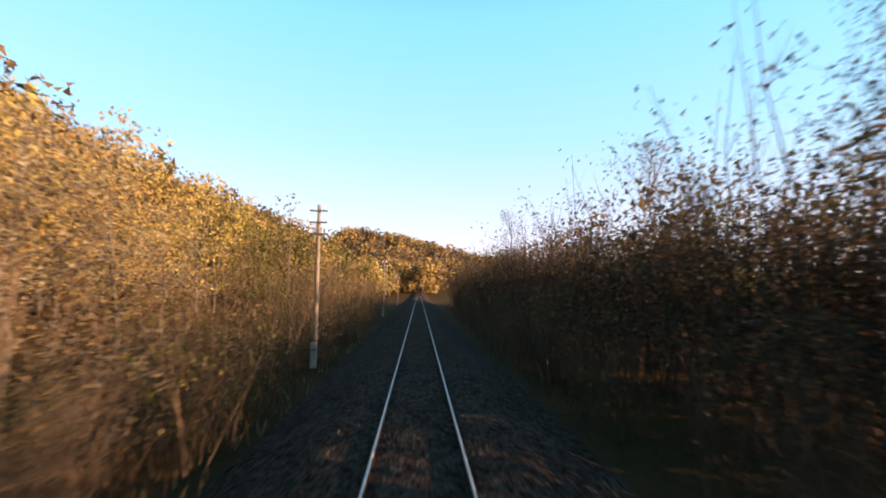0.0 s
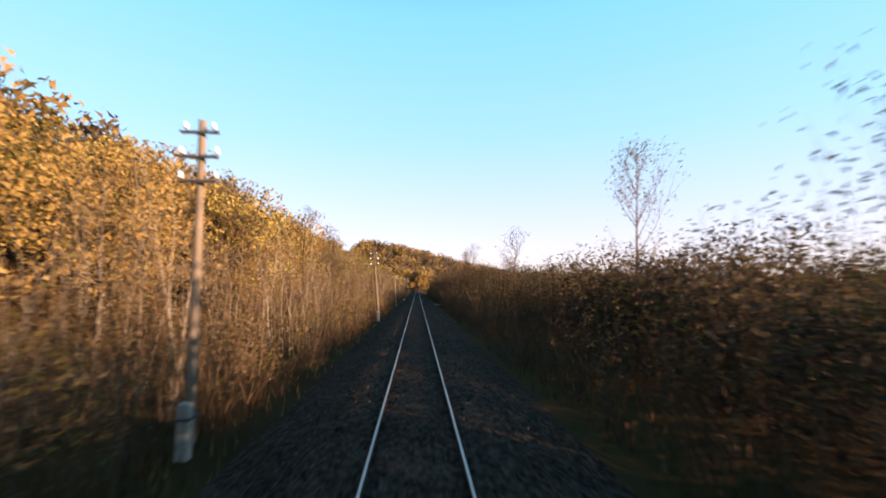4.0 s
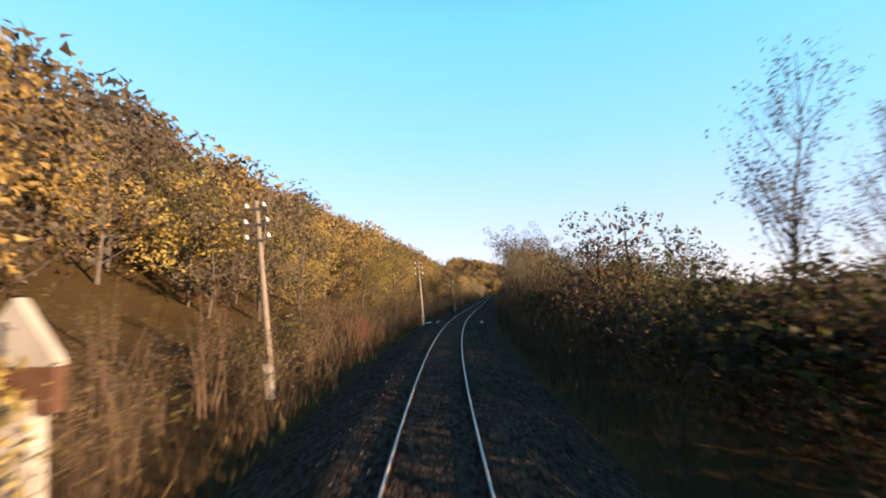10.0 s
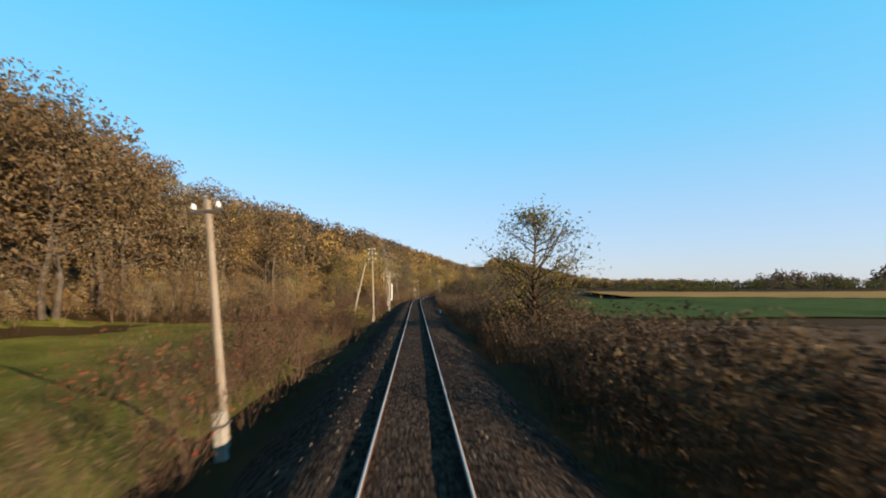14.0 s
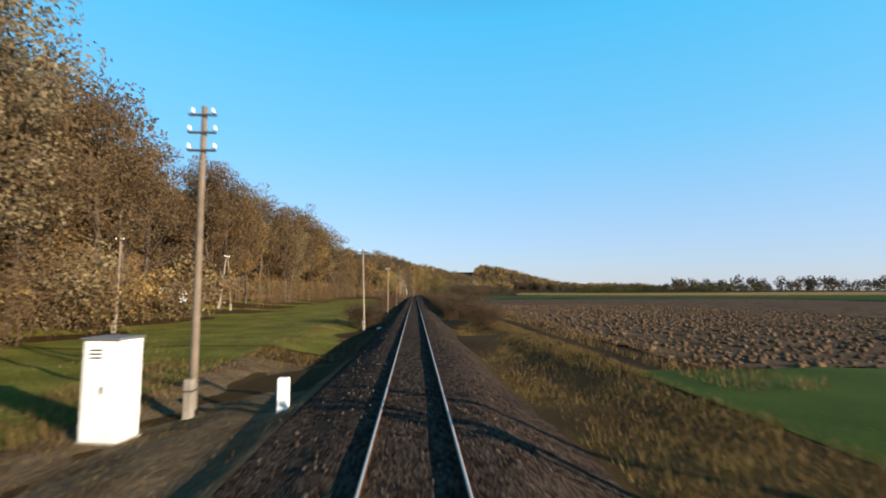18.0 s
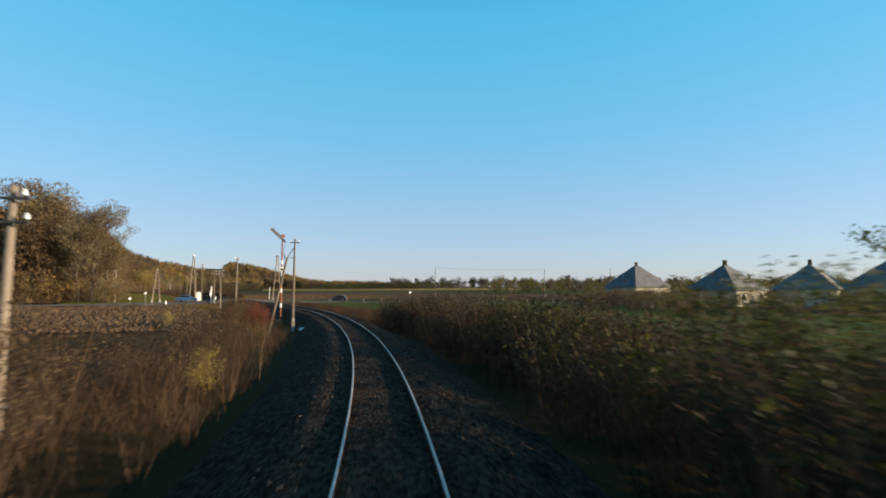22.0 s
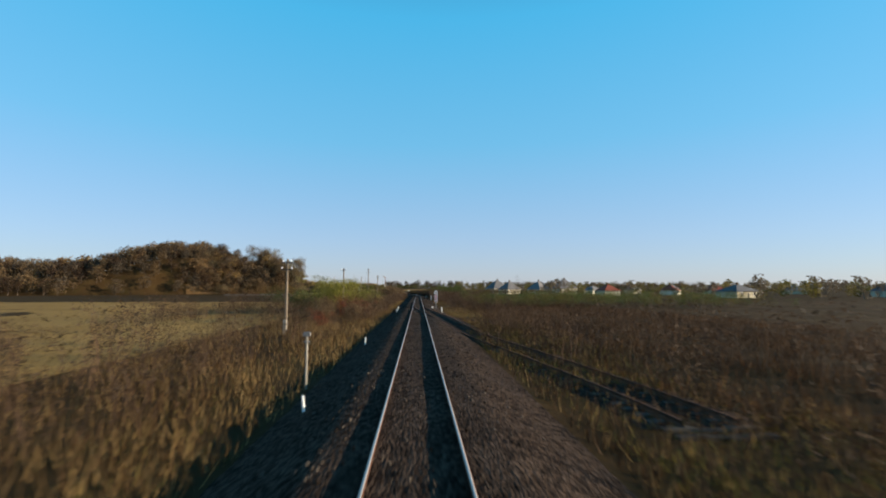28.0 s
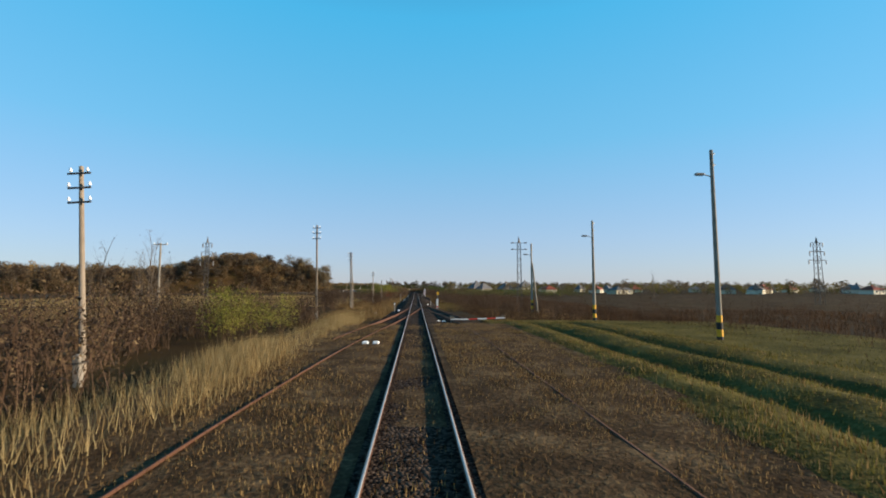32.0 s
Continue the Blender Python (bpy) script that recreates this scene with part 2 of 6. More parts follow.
    if back:
        # thin leaves let part of the light through
        tr = n.new("ShaderNodeBsdfTranslucent")
        mx = n.new("ShaderNodeMixShader")
        mx.inputs[0].default_value = 0.38
        l.new(ramp.outputs["Color"], tr.inputs["Color"])
        l.new(b.outputs[0], mx.inputs[1])
        l.new(tr.outputs[0], mx.inputs[2])
        l.new(mx.outputs[0], n["Material Output"].inputs["Surface"])
    return m


def leafmat(name, *cols):
    return material(name, cols, 0.6, 0.7, 0, rand=0.3, island=0.3, fine=3.0, spec=0.2, back=True, detail=2.0)


M = {
    "rust_rail": material("rail_rust", [(0.06, 0.027, 0.015), (0.12, 0.055, 0.032)], 3, 0.8, 0.4),
    "rail_top": material("rail_polish", [(0.34, 0.31, 0.28), (0.5, 0.46, 0.42)], 2, 0.45, 0.05, metal=0.4),
    "sleeper": material("sleeper_concrete", [(0.035, 0.03, 0.025), (0.06, 0.052, 0.044), (0.095, 0.083, 0.07)], 2, 0.9, 0.5, rand=0.5, spec=0.03),
    "ballast": material("ballast", [(0.01, 0.0066, 0.0048), (0.036, 0.024, 0.017), (0.08, 0.056, 0.041)], 0.5, 0.95, 1.0, fine=22, spec=0.03, cells=14.0),
    "soil": material("soil", [(0.024, 0.014, 0.006), (0.048, 0.029, 0.012), (0.042, 0.033, 0.011)], 0.15, 0.95, 0.7, fine=7, spec=0.03),
    "yard": material("yard_dead_grass", [(0.024, 0.014, 0.007), (0.068, 0.041, 0.021), (0.175, 0.115, 0.06)], 0.7, 0.95, 1.0, fine=9, spec=0.03),
    "plough": material("ploughed_soil", [(0.042, 0.025, 0.014), (0.085, 0.053, 0.031), (0.135, 0.09, 0.056)], 0.6, 0.95, 0.9, fine=4, spec=0.03),
    "clod": material("clod", [(0.048, 0.029, 0.017), (0.095, 0.061, 0.037), (0.15, 0.102, 0.065)], 0.8, 0.95, 0.9, fine=9, spec=0.03),
    "green": material("winter_crop", [(0.022, 0.036, 0.008), (0.042, 0.066, 0.013), (0.068, 0.09, 0.02)], 0.22, 0.9, 0.6, fine=9, spec=0.03),
    "meadow": material("meadow_grass", [(0.045, 0.044, 0.011), (0.108, 0.106, 0.019), (0.2, 0.17, 0.042)], 0.3, 0.9, 0.7, fine=6, spec=0.03),
    "sand": material("bare_sandy_soil", [(0.04, 0.026, 0.014), (0.1, 0.068, 0.038), (0.19, 0.135, 0.082)], 0.8, 0.95, 1.0, fine=7, spec=0.03),
    "weedland": material("weed_ground", [(0.028, 0.017, 0.008), (0.055, 0.034, 0.016), (0.09, 0.06, 0.027)], 0.25, 0.95, 1.0, fine=6, spec=0.03),
    "yardgrass": material("station_grass", [(0.032, 0.024, 0.0075), (0.085, 0.069, 0.018), (0.165, 0.126, 0.041)], 0.35, 0.95, 1.0, fine=8, spec=0.03),
    "litter": material("leaf_litter", [(0.08, 0.047, 0.02), (0.155, 0.093, 0.04), (0.23, 0.145, 0.066)], 0.4, 0.95, 1.0, fine=8, spec=0.03),
    "reed": material("dry_reed", [(0.135, 0.085, 0.034), (0.255, 0.174, 0.072), (0.39, 0.29, 0.135)], 0.3, 0.85, 0, island=0.8, fine=2, back=True),
    "pale_bark": material("pale_bark", [(0.1, 0.08, 0.06), (0.19, 0.155, 0.12), (0.27, 0.23, 0.18)], 1.2, 0.9, 0.4, rand=0.2),
    "stone": material("ballast_stone", [(0.018, 0.0135, 0.0105), (0.042, 0.033, 0.026), (0.088, 0.072, 0.058)], 2.0, 0.95, 0.3, island=0.9, fine=12, spec=0.05),
    "straw": material("stubble", [(0.16, 0.09, 0.027), (0.25, 0.15, 0.047), (0.34, 0.215, 0.072)], 0.05, 0.9, 0.5, fine=5, spec=0.03),
    "drygrass": material("dry_grass", [(0.062, 0.034, 0.0125), (0.15, 0.09, 0.034), (0.255, 0.165, 0.067)], 0.3, 0.85, 0, island=0.7, fine=2, back=True),
    "greengrass": material("green_grass", [(0.045, 0.04, 0.009), (0.098, 0.086, 0.017), (0.17, 0.136, 0.038)], 0.3, 0.85, 0, island=0.7, fine=2, back=True),
    "brownweed": material("brown_weed", [(0.026, 0.0127, 0.0064), (0.056, 0.029, 0.0145), (0.09, 0.052, 0.0265)], 0.3, 0.85, 0, island=0.7, fine=2, back=True),
    "bark": material("bark", [(0.036, 0.027, 0.021), (0.078, 0.06, 0.045), (0.12, 0.099, 0.078)], 1.5, 0.9, 0.6, rand=0.3),
    "twig": material("twig", [(0.034, 0.0178, 0.0102), (0.064, 0.0375, 0.0218), (0.1, 0.063, 0.038)], 1.0, 0.85, 0, rand=0.4),
    "oak_orange": leafmat("leaf_oak_orange", (0.145, 0.088, 0.03), (0.265, 0.165, 0.052), (0.355, 0.235, 0.082)),
    "oak_yellow": leafmat("leaf_yellow", (0.185, 0.13, 0.034), (0.31, 0.225, 0.058), (0.4, 0.295, 0.09)),
    "oak_brown": leafmat("leaf_brown", (0.075, 0.048, 0.024), (0.13, 0.083, 0.04), (0.185, 0.125, 0.062)),
    "oak_tan": leafmat("leaf_tan", (0.11, 0.085, 0.045), (0.2, 0.155, 0.085), (0.28, 0.225, 0.13)),
    "leaf_orange": leafmat("leaf_bright_orange", (0.2, 0.09, 0.018), (0.34, 0.16, 0.03), (0.42, 0.22, 0.05)),
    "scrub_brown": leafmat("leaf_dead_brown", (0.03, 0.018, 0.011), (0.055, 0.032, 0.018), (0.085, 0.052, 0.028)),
    "leaf_lime": leafmat("leaf_yellow_green", (0.1, 0.1, 0.018), (0.19, 0.178, 0.03), (0.27, 0.238, 0.05)),
    "leaf_olive": leafmat("leaf_olive", (0.04, 0.0413, 0.0105), (0.08, 0.075, 0.0175), (0.144, 0.112, 0.028)),
    "leaf_green": leafmat("leaf_green", (0.03, 0.045, 0.011), (0.055, 0.082, 0.018), (0.1, 0.125, 0.03)),
    "leaf_grey": leafmat("leaf_grey_brown", (0.05, 0.036, 0.024), (0.085, 0.064, 0.042), (0.125, 0.097, 0.066)),
    "leaf_red": leafmat("leaf_red", (0.11, 0.02, 0.01), (0.2, 0.04, 0.02), (0.24, 0.09, 0.04)),
    "wood_pole": material("weathered_pole", [(0.11, 0.085, 0.062), (0.19, 0.15, 0.112), (0.26, 0.212, 0.162)], 1.2, 0.85, 0.4, rand=0.3),
    "concrete": material("concrete", [(0.17, 0.15, 0.12), (0.26, 0.23, 0.19), (0.34, 0.31, 0.26)], 1.5, 0.9, 0.4, rand=0.2),
    "porcelain": material("porcelain", [(0.78, 0.78, 0.76), (0.86, 0.86, 0.84)], 3, 0.2, 0),
    "steel": material("dull_steel", [(0.16, 0.15, 0.14), (0.28, 0.27, 0.26)], 3, 0.5, 0.1, metal=0.6),
    "dark_steel": material("dark_steel", [(0.04, 0.038, 0.036), (0.09, 0.085, 0.08)], 3, 0.6, 0.1, metal=0.3),
    "white": material("white_paint", [(0.62, 0.6, 0.56), (0.78, 0.77, 0.74), (0.84, 0.83, 0.8)], 3, 0.6, 0.15),
    "red": material("red_paint", [(0.45, 0.03, 0.02), (0.6, 0.05, 0.03)], 3, 0.5, 0.1),
    "rust": material("rusty_red", [(0.2, 0.06, 0.03), (0.33, 0.11, 0.05)], 2, 0.8, 0.3),
    "yellow": material("yellow_paint", [(0.62, 0.3, 0.02), (0.78, 0.4, 0.03)], 3, 0.5, 0.1),
    "black": material("black_paint", [(0.015, 0.015, 0.015), (0.035, 0.035, 0.035)], 3, 0.6, 0.1),
    "asphalt": material("asphalt", [(0.056, 0.052, 0.048), (0.096, 0.088, 0.08), (0.136, 0.124, 0.112)], 0.6, 0.9, 0.4, fine=30, spec=0.03),
}

# ---- plan: the line, by chainage u and offset to the right of it; the chainage runs ahead of the true length in the second curve ----
S = np.arange(-900.0, 1500.0, 1.0)
CHAIN = np.array([-900, 600, 660, 685, 733.5, 753, 780, 800, 824, 881, 905, 1500], float)
LENGTH = np.array([-900, 600, 657, 676.6, 714.8, 730, 751.5, 767.5, 786.3, 831.2, 845.7, 1440.7], float)


def ramped(a, b, tr):
    return np.clip((S - a) / tr, 0, 1) * np.clip((b - S) / tr, 0, 1)


CURVE = 0.00246480 * ramped(303.136, 432.099, 17.069) - 0.00618545 * ramped(687.104, 793.636, 17.609)
PHI = np.cumsum(CURVE)
LX, LY = np.cumsum(np.sin(PHI)), np.cumsum(-np.cos(PHI))
ZERO = int(np.searchsorted(S, 0))
PHI, LX, LY = PHI - PHI[ZERO], LX - LX[ZERO], LY - LY[ZERO]
U = np.interp(S, LENGTH, CHAIN)


def line(u):
    s = np.interp(u, CHAIN, LENGTH)
    return np.interp(s, S, LX), np.interp(s, S, LY), np.interp(s, S, PHI)


def spot(u, lat):
    x, y, p = line(np.asarray(u, float))
    return x + lat * np.cos(p), y + lat * np.sin(p)


def smooth(a, b, x):
    t = np.clip((x - a) / (b - a), 0, 1)
    return t * t * (3 - 2 * t)


def wave(u, lat, s=1.0):
    return (np.sin(u * 0.113 * s + 1.3) * np.cos(lat * 0.171 * s) + np.sin(u * 0.041 * s - lat * 0.097 * s + 2.1) + 0.5 * np.sin(u * 0.31 * s + lat * 0.27 * s)) / 2.5


def height(u, lat):
    """Ground height: the formation, its ditches, the wooded hill to the left and flat fields."""
    u, lat = np.asarray(u, float), np.asarray(lat, float)
    a = np.abs(lat)
    z = -0.33 - 0.55 * smooth(1.9, 4.2, a) + 0.12 * wave(u, lat, 3) * smooth(4, 8, a)
    bank = smooth(425, 470, u) * (1 - smooth(640, 652, u) + smooth(668, 680, u)) * (1 - smooth(745, 775, u)) * smooth(2.1, 4.3, a) * (1 - smooth(6, 9, a))
    z = z - 0.5 * bank + 0.3 * smooth(632, 642, u) * (1 - smooth(655, 668, u)) * smooth(1.9, 3.2, -lat) * (1 - smooth(5, 7.2, a))
    foot = 10 + 15 * smooth(385, 438, u)
    hill = smooth(0, 50, -lat - foot) * (22 - 9 * smooth(350, 405, u) * (1 - smooth(440, 480, u)) + 2 * smooth(480, 560, u)) * (1 - smooth(618, 640, u)) * (0.93 + 0.07 * wave(u * 0.3, 0)) * (0.8 + 0.2 * smooth(60, 230, u)) * (1 - 0.6 * smooth(95, 150, -lat)) + 11 * smooth(58, 88, -lat) * (1 - smooth(250, 330, u)) * (1 - smooth(95, 150, -lat))
    far = 48 * np.exp(-((u + 470) / 120) ** 2) * smooth(170, -80, lat)
    z = z + np.maximum(hill, far)
    # the station yard is level with the sleepers
    yard = smooth(1060, 1085, u) * smooth(9, 6, a)
    return z * (1 - yard) - 0.3 * yard


def off(u0, ahead, right):
    """A place by metres ahead (back along the line) and to the right of the line at u0."""
    x, y, p = line(u0)
    return x - math.sin(p) * ahead + math.cos(p) * right, y + math.cos(p) * ahead + math.sin(p) * right


# far low hills: place, radius, height
KNOLLS = [(*spot(-240, 260), 150, 4), (*off(990, 560, -380), 160, 6), (*off(990, 900, 60), 220, 4)]


def knolls(x, y):
    return sum(h * np.exp(-((x - a) ** 2 + (y - b) ** 2) / (r * r)) for a, b, r, h in KNOLLS)


def stand(u, lat, z=None, turn=0.0, lean=0.0, scale=1.0, sink=0.03):
    """A pose on the ground at u, lat; local y points back along the line."""
    x, y = spot(u, lat)
    p = float(line(u)[2])
    zz = float(height(u, lat)) - sink if z is None else z
    return pose(float(x), float(y), zz, 0, lean, math.degrees(p) + turn) @ Matrix.Scale(scale, 4)


# ---- mesh helpers ----
def mesh_of(name, v, f, mats, slots=None, shade=False):
    me = bpy.data.meshes.new(name)
    v, f = np.asarray(v, np.float32), np.asarray(f, np.int32)
    k = f.shape[1]
    me.vertices.add(len(v))
    me.vertices.foreach_set("co", v.ravel())
    me.loops.add(f.size)
    me.loops.foreach_set("vertex_index", f.ravel())
    me.polygons.add(len(f))
    me.polygons.foreach_set("loop_start", np.arange(0, f.size, k, dtype=np.int32))
    me.polygons.foreach_set("loop_total", np.full(len(f), k, dtype=np.int32))
    for m in (mats if isinstance(mats, (list, tuple)) else [mats]):
        me.materials.append(m)
    if slots is not None:
        me.polygons.foreach_set("material_index", np.asarray(slots, np.int32))
    if shade:
        me.polygons.foreach_set("use_smooth", np.ones(len(f), dtype=bool))
    me.update(calc_edges=True)
    return me


def thing(name, label, category, group="", kind="", m=None):
    ob = new(name)
    ob.empty_display_size = 0.2
    tagged(ob, label, category, group, kind)
    if m is not None:
        ob.matrix_world = m
    return ob


def part(name, data, mat, parent, label="", m=None):
    """A bmesh or a mesh becomes ONE mesh object under its thing or part."""
    if isinstance(data, bmesh.types.BMesh):
        me = bpy.data.meshes.new(name)
        data.to_mesh(me)
        data.free()
        me.materials.append(mat)
    else:
        me = data
    ob = new(name, me)
    ob.parent = parent
    if m is not None:
        ob.matrix_local = m
    if label:
        ob["label"] = label
    return ob


def box(x0, y0, z0, x1, y1, z1, bevel=0.0, bm=None):
    bm = bm or bmesh.new()
    r = bmesh.ops.create_cube(bm, size=1, matrix=Matrix.LocRotScale(((x0 + x1) / 2, (y0 + y1) / 2, (z0 + z1) / 2), None, (x1 - x0, y1 - y0, z1 - z0)))
    if bevel:
        es = list({e for v in r["verts"] for e in v.link_edges})
        bmesh.ops.bevel(bm, geom=es, offset=bevel, segments=1, affect="EDGES")
    return bm


def rod(p0, p1, r0, r1=None, n=8, bm=None):
    bm = bm or bmesh.new()
    p0, p1 = Vector(p0), Vector(p1)
    d = p1 - p0
    m = Matrix.Translation((p0 + p1) / 2) @ d.to_track_quat("Z", "Y").to_matrix().to_4x4()
    bmesh.ops.create_cone(bm, cap_ends=True, segments=n, radius1=r0, radius2=r0 if r1 is None else r1, depth=d.length, matrix=m)
    return bm


def plate(points, t, bm=None):
    """A flat outline in x, z, extruded by t along y."""
    bm = bm or bmesh.new()
    a = [bm.verts.new((x, -t / 2, z)) for x, z in points]
    b = [bm.verts.new((x, t / 2, z)) for x, z in points]
    bm.faces.new(a)
    bm.faces.new(b[::-1])
    for i in range(len(points)):
        j = (i + 1) % len(points)
        bm.faces.new((a[j], a[i], b[i], b[j]))
    bmesh.ops.recalc_face_normals(bm, faces=bm.faces)
    return bm


def sweep(profile, us, lat, z=0.0, closed=True):
    """Vertices and quads of an x, z profile swept along the line at offset lat (a number or one per u)."""
    us = np.asarray(us, float)
    lat = np.broadcast_to(np.asarray(lat, float), us.shape)
    pr = np.asarray(profile, float)
    z = np.broadcast_to(np.asarray(z, float), us.shape)[:, None]
    k = len(pr)
    x, y = spot(us[:, None], lat[:, None] + pr[None, :, 0])
    v = np.stack([x, y, np.broadcast_to(pr[None, :, 1] + z, x.shape)], -1).reshape(-1, 3)
    i = np.arange(len(us) - 1)[:, None] * k
    j = np.arange(k if closed else k - 1)[None, :]
    a, b = i + j, i + (j + 1) % k
    f = np.stack([a, b, b + k, a + k], -1).reshape(-1, 4)
    return v, f


def ribbon(name, us, lats, mat, lift=0.03, zed=None, kind="structure", label="", category=""):
    """A sheet over the ground between offsets, on a grid of u and lats."""
    us, lats = np.asarray(us, float), np.asarray(lats, float)
    uu, ll = np.meshgrid(us, lats, indexing="ij")
    x, y = spot(uu, ll)
    z = (height(uu, ll) if zed is None else zed(uu, ll)) + lift
    v = np.stack([x, y, z], -1).reshape(-1, 3)
    n = len(lats)
    a = (np.arange(len(us) - 1)[:, None] * n + np.arange(n - 1)[None, :]).ravel()
    f = np.stack([a, a + 1, a + n + 1, a + n], -1)
    ob = new(name, mesh_of(name, v, f[:, ::-1], mat, shade=True))
    return tagged(ob, label, category or name.replace("_", " "), "", kind)


# ---- ground, trackbed ----
gx = np.concatenate([[-4500, -2500, -1500, -900, -600], np.arange(-450, 651, 6.0), [800, 1100, 1700, 2700, 4500]])
gy = np.concatenate([[-4500, -3000, -2100, -1600], np.arange(-1350, 700, 6.0), [800, 1000, 1400, 2200, 4500]])
GX, GY = np.meshgrid(gx, gy, indexing="ij")
best, GU, GL = np.full(GX.shape, 1e9), np.zeros(GX.shape), np.zeros(GX.shape)
for k in range(0, len(U), 6):
    dx, dy = GX - LX[k], GY - LY[k]
    d = np.hypot(dx, dy)
    nearer = d < best
    best = np.where(nearer, d, best)
    GU = np.where(nearer, U[k], GU)
    GL = np.where(nearer, dx * np.cos(PHI[k]) + dy * np.sin(PHI[k]), GL)
GZ = height(GU, GL) - 0.35 * (np.abs(GL) < 16) * (1 - smooth(10, 16, np.abs(GL)))
GZ = np.where((np.abs(GX) > 700) | (GY < -1400) | (GY > 750), -0.9, GZ) + np.where(np.abs(GL) > 60, knolls(GX, GY), 0)
a = (np.arange(len(gx) - 1)[:, None] * len(gy) + np.arange(len(gy) - 1)[None, :]).ravel()
ground = new("ground", mesh_of("ground", np.stack([GX, GY, GZ], -1).reshape(-1, 3), np.stack([a, a + len(gy), a + len(gy) + 1, a + 1], -1), M["soil"], shade=True))
tagged(ground, "brown autumn earth with dull grass reaching the horizon", "ground", "", "structure")

along = np.arange(-520, 1262, 3.0)
ribbon("trackside_verge", along, [-16, -13, -10, -8, -6.5, -5.5, -4.7, -4.1, -3.5], M["soil"], 0.02, label="earth verge with dead weeds beside the railway", category="verge")
ribbon("trackside_verge", along, [3.5, 4.1, 4.7, 5.5, 6.5, 8, 10, 13, 16], M["soil"], 0.02, label="earth verge with dead weeds beside the railway", category="verge")
def bed_z(u, l):
    return height(u, l) + (0.165 + 0.02 * smooth(0.8, 0.95, np.abs(l))) * smooth(2.3, 1.5, np.abs(l)) - 0.028 * smooth(1078, 1090, u) + 0.012 * wave(u, l, 9) + 0.008 * np.sin(u * 3.1) * np.sin(l * 5)


bed = ribbon("ballast_bed", np.arange(-246, 1262, 1.0), [-3.7, -3.2, -2.7, -2.2, -1.8, -1.4, -0.7, 0, 0.7, 1.4, 1.8, 2.2, 2.7, 3.2, 3.7], M["ballast"], 0.035,
             zed=bed_z,
             label="grey-brown crushed stone ballast under the track", category="ballast")

# rails: foot, web and head, with the polished top apart
RAIL = [(-0.0625, -0.17), (0.0625, -0.17), (0.0625, -0.155), (0.015, -0.14), (0.01, -0.05), (0.036, -0.038), (0.036, -0.006), (-0.036, -0.006), (-0.036, -0.038), (-0.01, -0.05), (-0.015, -0.14), (-0.0625, -0.155)]
TOP = [(-0.024, -0.006), (0.024, -0.006), (0.018, 0.0), (-0.018, 0.0)]


def rail_pair(owner, us, lat, gauge=1.507, z=0.0, sides=(-1, 1), worn=True):
    for s in sides:
        v, f = sweep(RAIL, us, lat + s * gauge / 2, z)
        r = part("rail", mesh_of("rail", v, f[:, ::-1], M["rust_rail"]), None, owner)
        v, f = sweep(TOP, us, lat + s * gauge / 2, z + 0.0005)
        part("railhead", mesh_of("railhead", v, f[:, ::-1], M["rail_top"] if worn else M["rust_rail"]), None, r, "bright worn steel running surface" if worn else "dull rusty running surface")


track = thing("railway_track", "single railway track with rusty rails on concrete sleepers", "railway track", kind="structure")
rail_pair(track, np.arange(-246, 1260, 2.0), 0.0)

# ---- plants: prototypes as arrays, then things or joined stuff ----
def prisms(segs, n=4):
    """Tapered prisms from rows p0, p1, r0, r1."""
    s = np.asarray(segs, float)
    p0, p1, r0, r1 = s[:, :3], s[:, 3:6], s[:, 6], s[:, 7]
    d = p1 - p0
    d = d / np.linalg.norm(d, axis=1, keepdims=True)
    ref = np.where(np.abs(d[:, 2:3]) > 0.9, np.array([[1.0, 0, 0]]), np.array([[0, 0, 1.0]]))
    a = np.cross(d, ref)
    a = a / np.linalg.norm(a, axis=1, keepdims=True)
    b = np.cross(d, a)
    ang = np.arange(n) * 2 * np.pi / n
    ring = a[:, None, :] * np.cos(ang)[None, :, None] + b[:, None, :] * np.sin(ang)[None, :, None]
    v = np.concatenate([p0[:, None] + ring * r0[:, None, None], p1[:, None] + ring * r1[:, None, None]], 1).reshape(-1, 3)
    i = np.arange(len(s))[:, None] * 2 * n
    j = np.arange(n)[None, :]
    k = (j + 1) % n
    if n == 2:
        j, k = j[:, :1], k[:, :1]
    return v, np.concatenate([np.stack([i + j, i + k, i + n + k], -1).reshape(-1, 3), np.stack([i + j, i + n + k, i + n + j], -1).reshape(-1, 3)])


def leaves(pts, size, rng, out=None):
    """A small leaf, one narrow triangle, at each point; out: the way that each leaf faces, roughly."""
    n = len(pts)
    face = rng.normal(size=(n, 3)) * (1.0 if out is None else 0.55)
    if out is not None:
        face += out
    face /= np.linalg.norm(face, axis=1, keepdims=True) + 1e-9
    a = np.cross(face, rng.normal(size=(n, 3)))
    a /= np.linalg.norm(a, axis=1, keepdims=True) + 1e-9
    b = np.cross(face, a)
    s = size * rng.uniform(0.6, 1.3, (n, 1))
    v = np.stack([pts - a * s * 0.5, pts + a * s * 0.3 + b * s * 0.3, pts + a * s * 0.5 - b * s * 0.3], 1).reshape(-1, 3)
    return v, np.arange(3 * n).reshape(-1, 3)


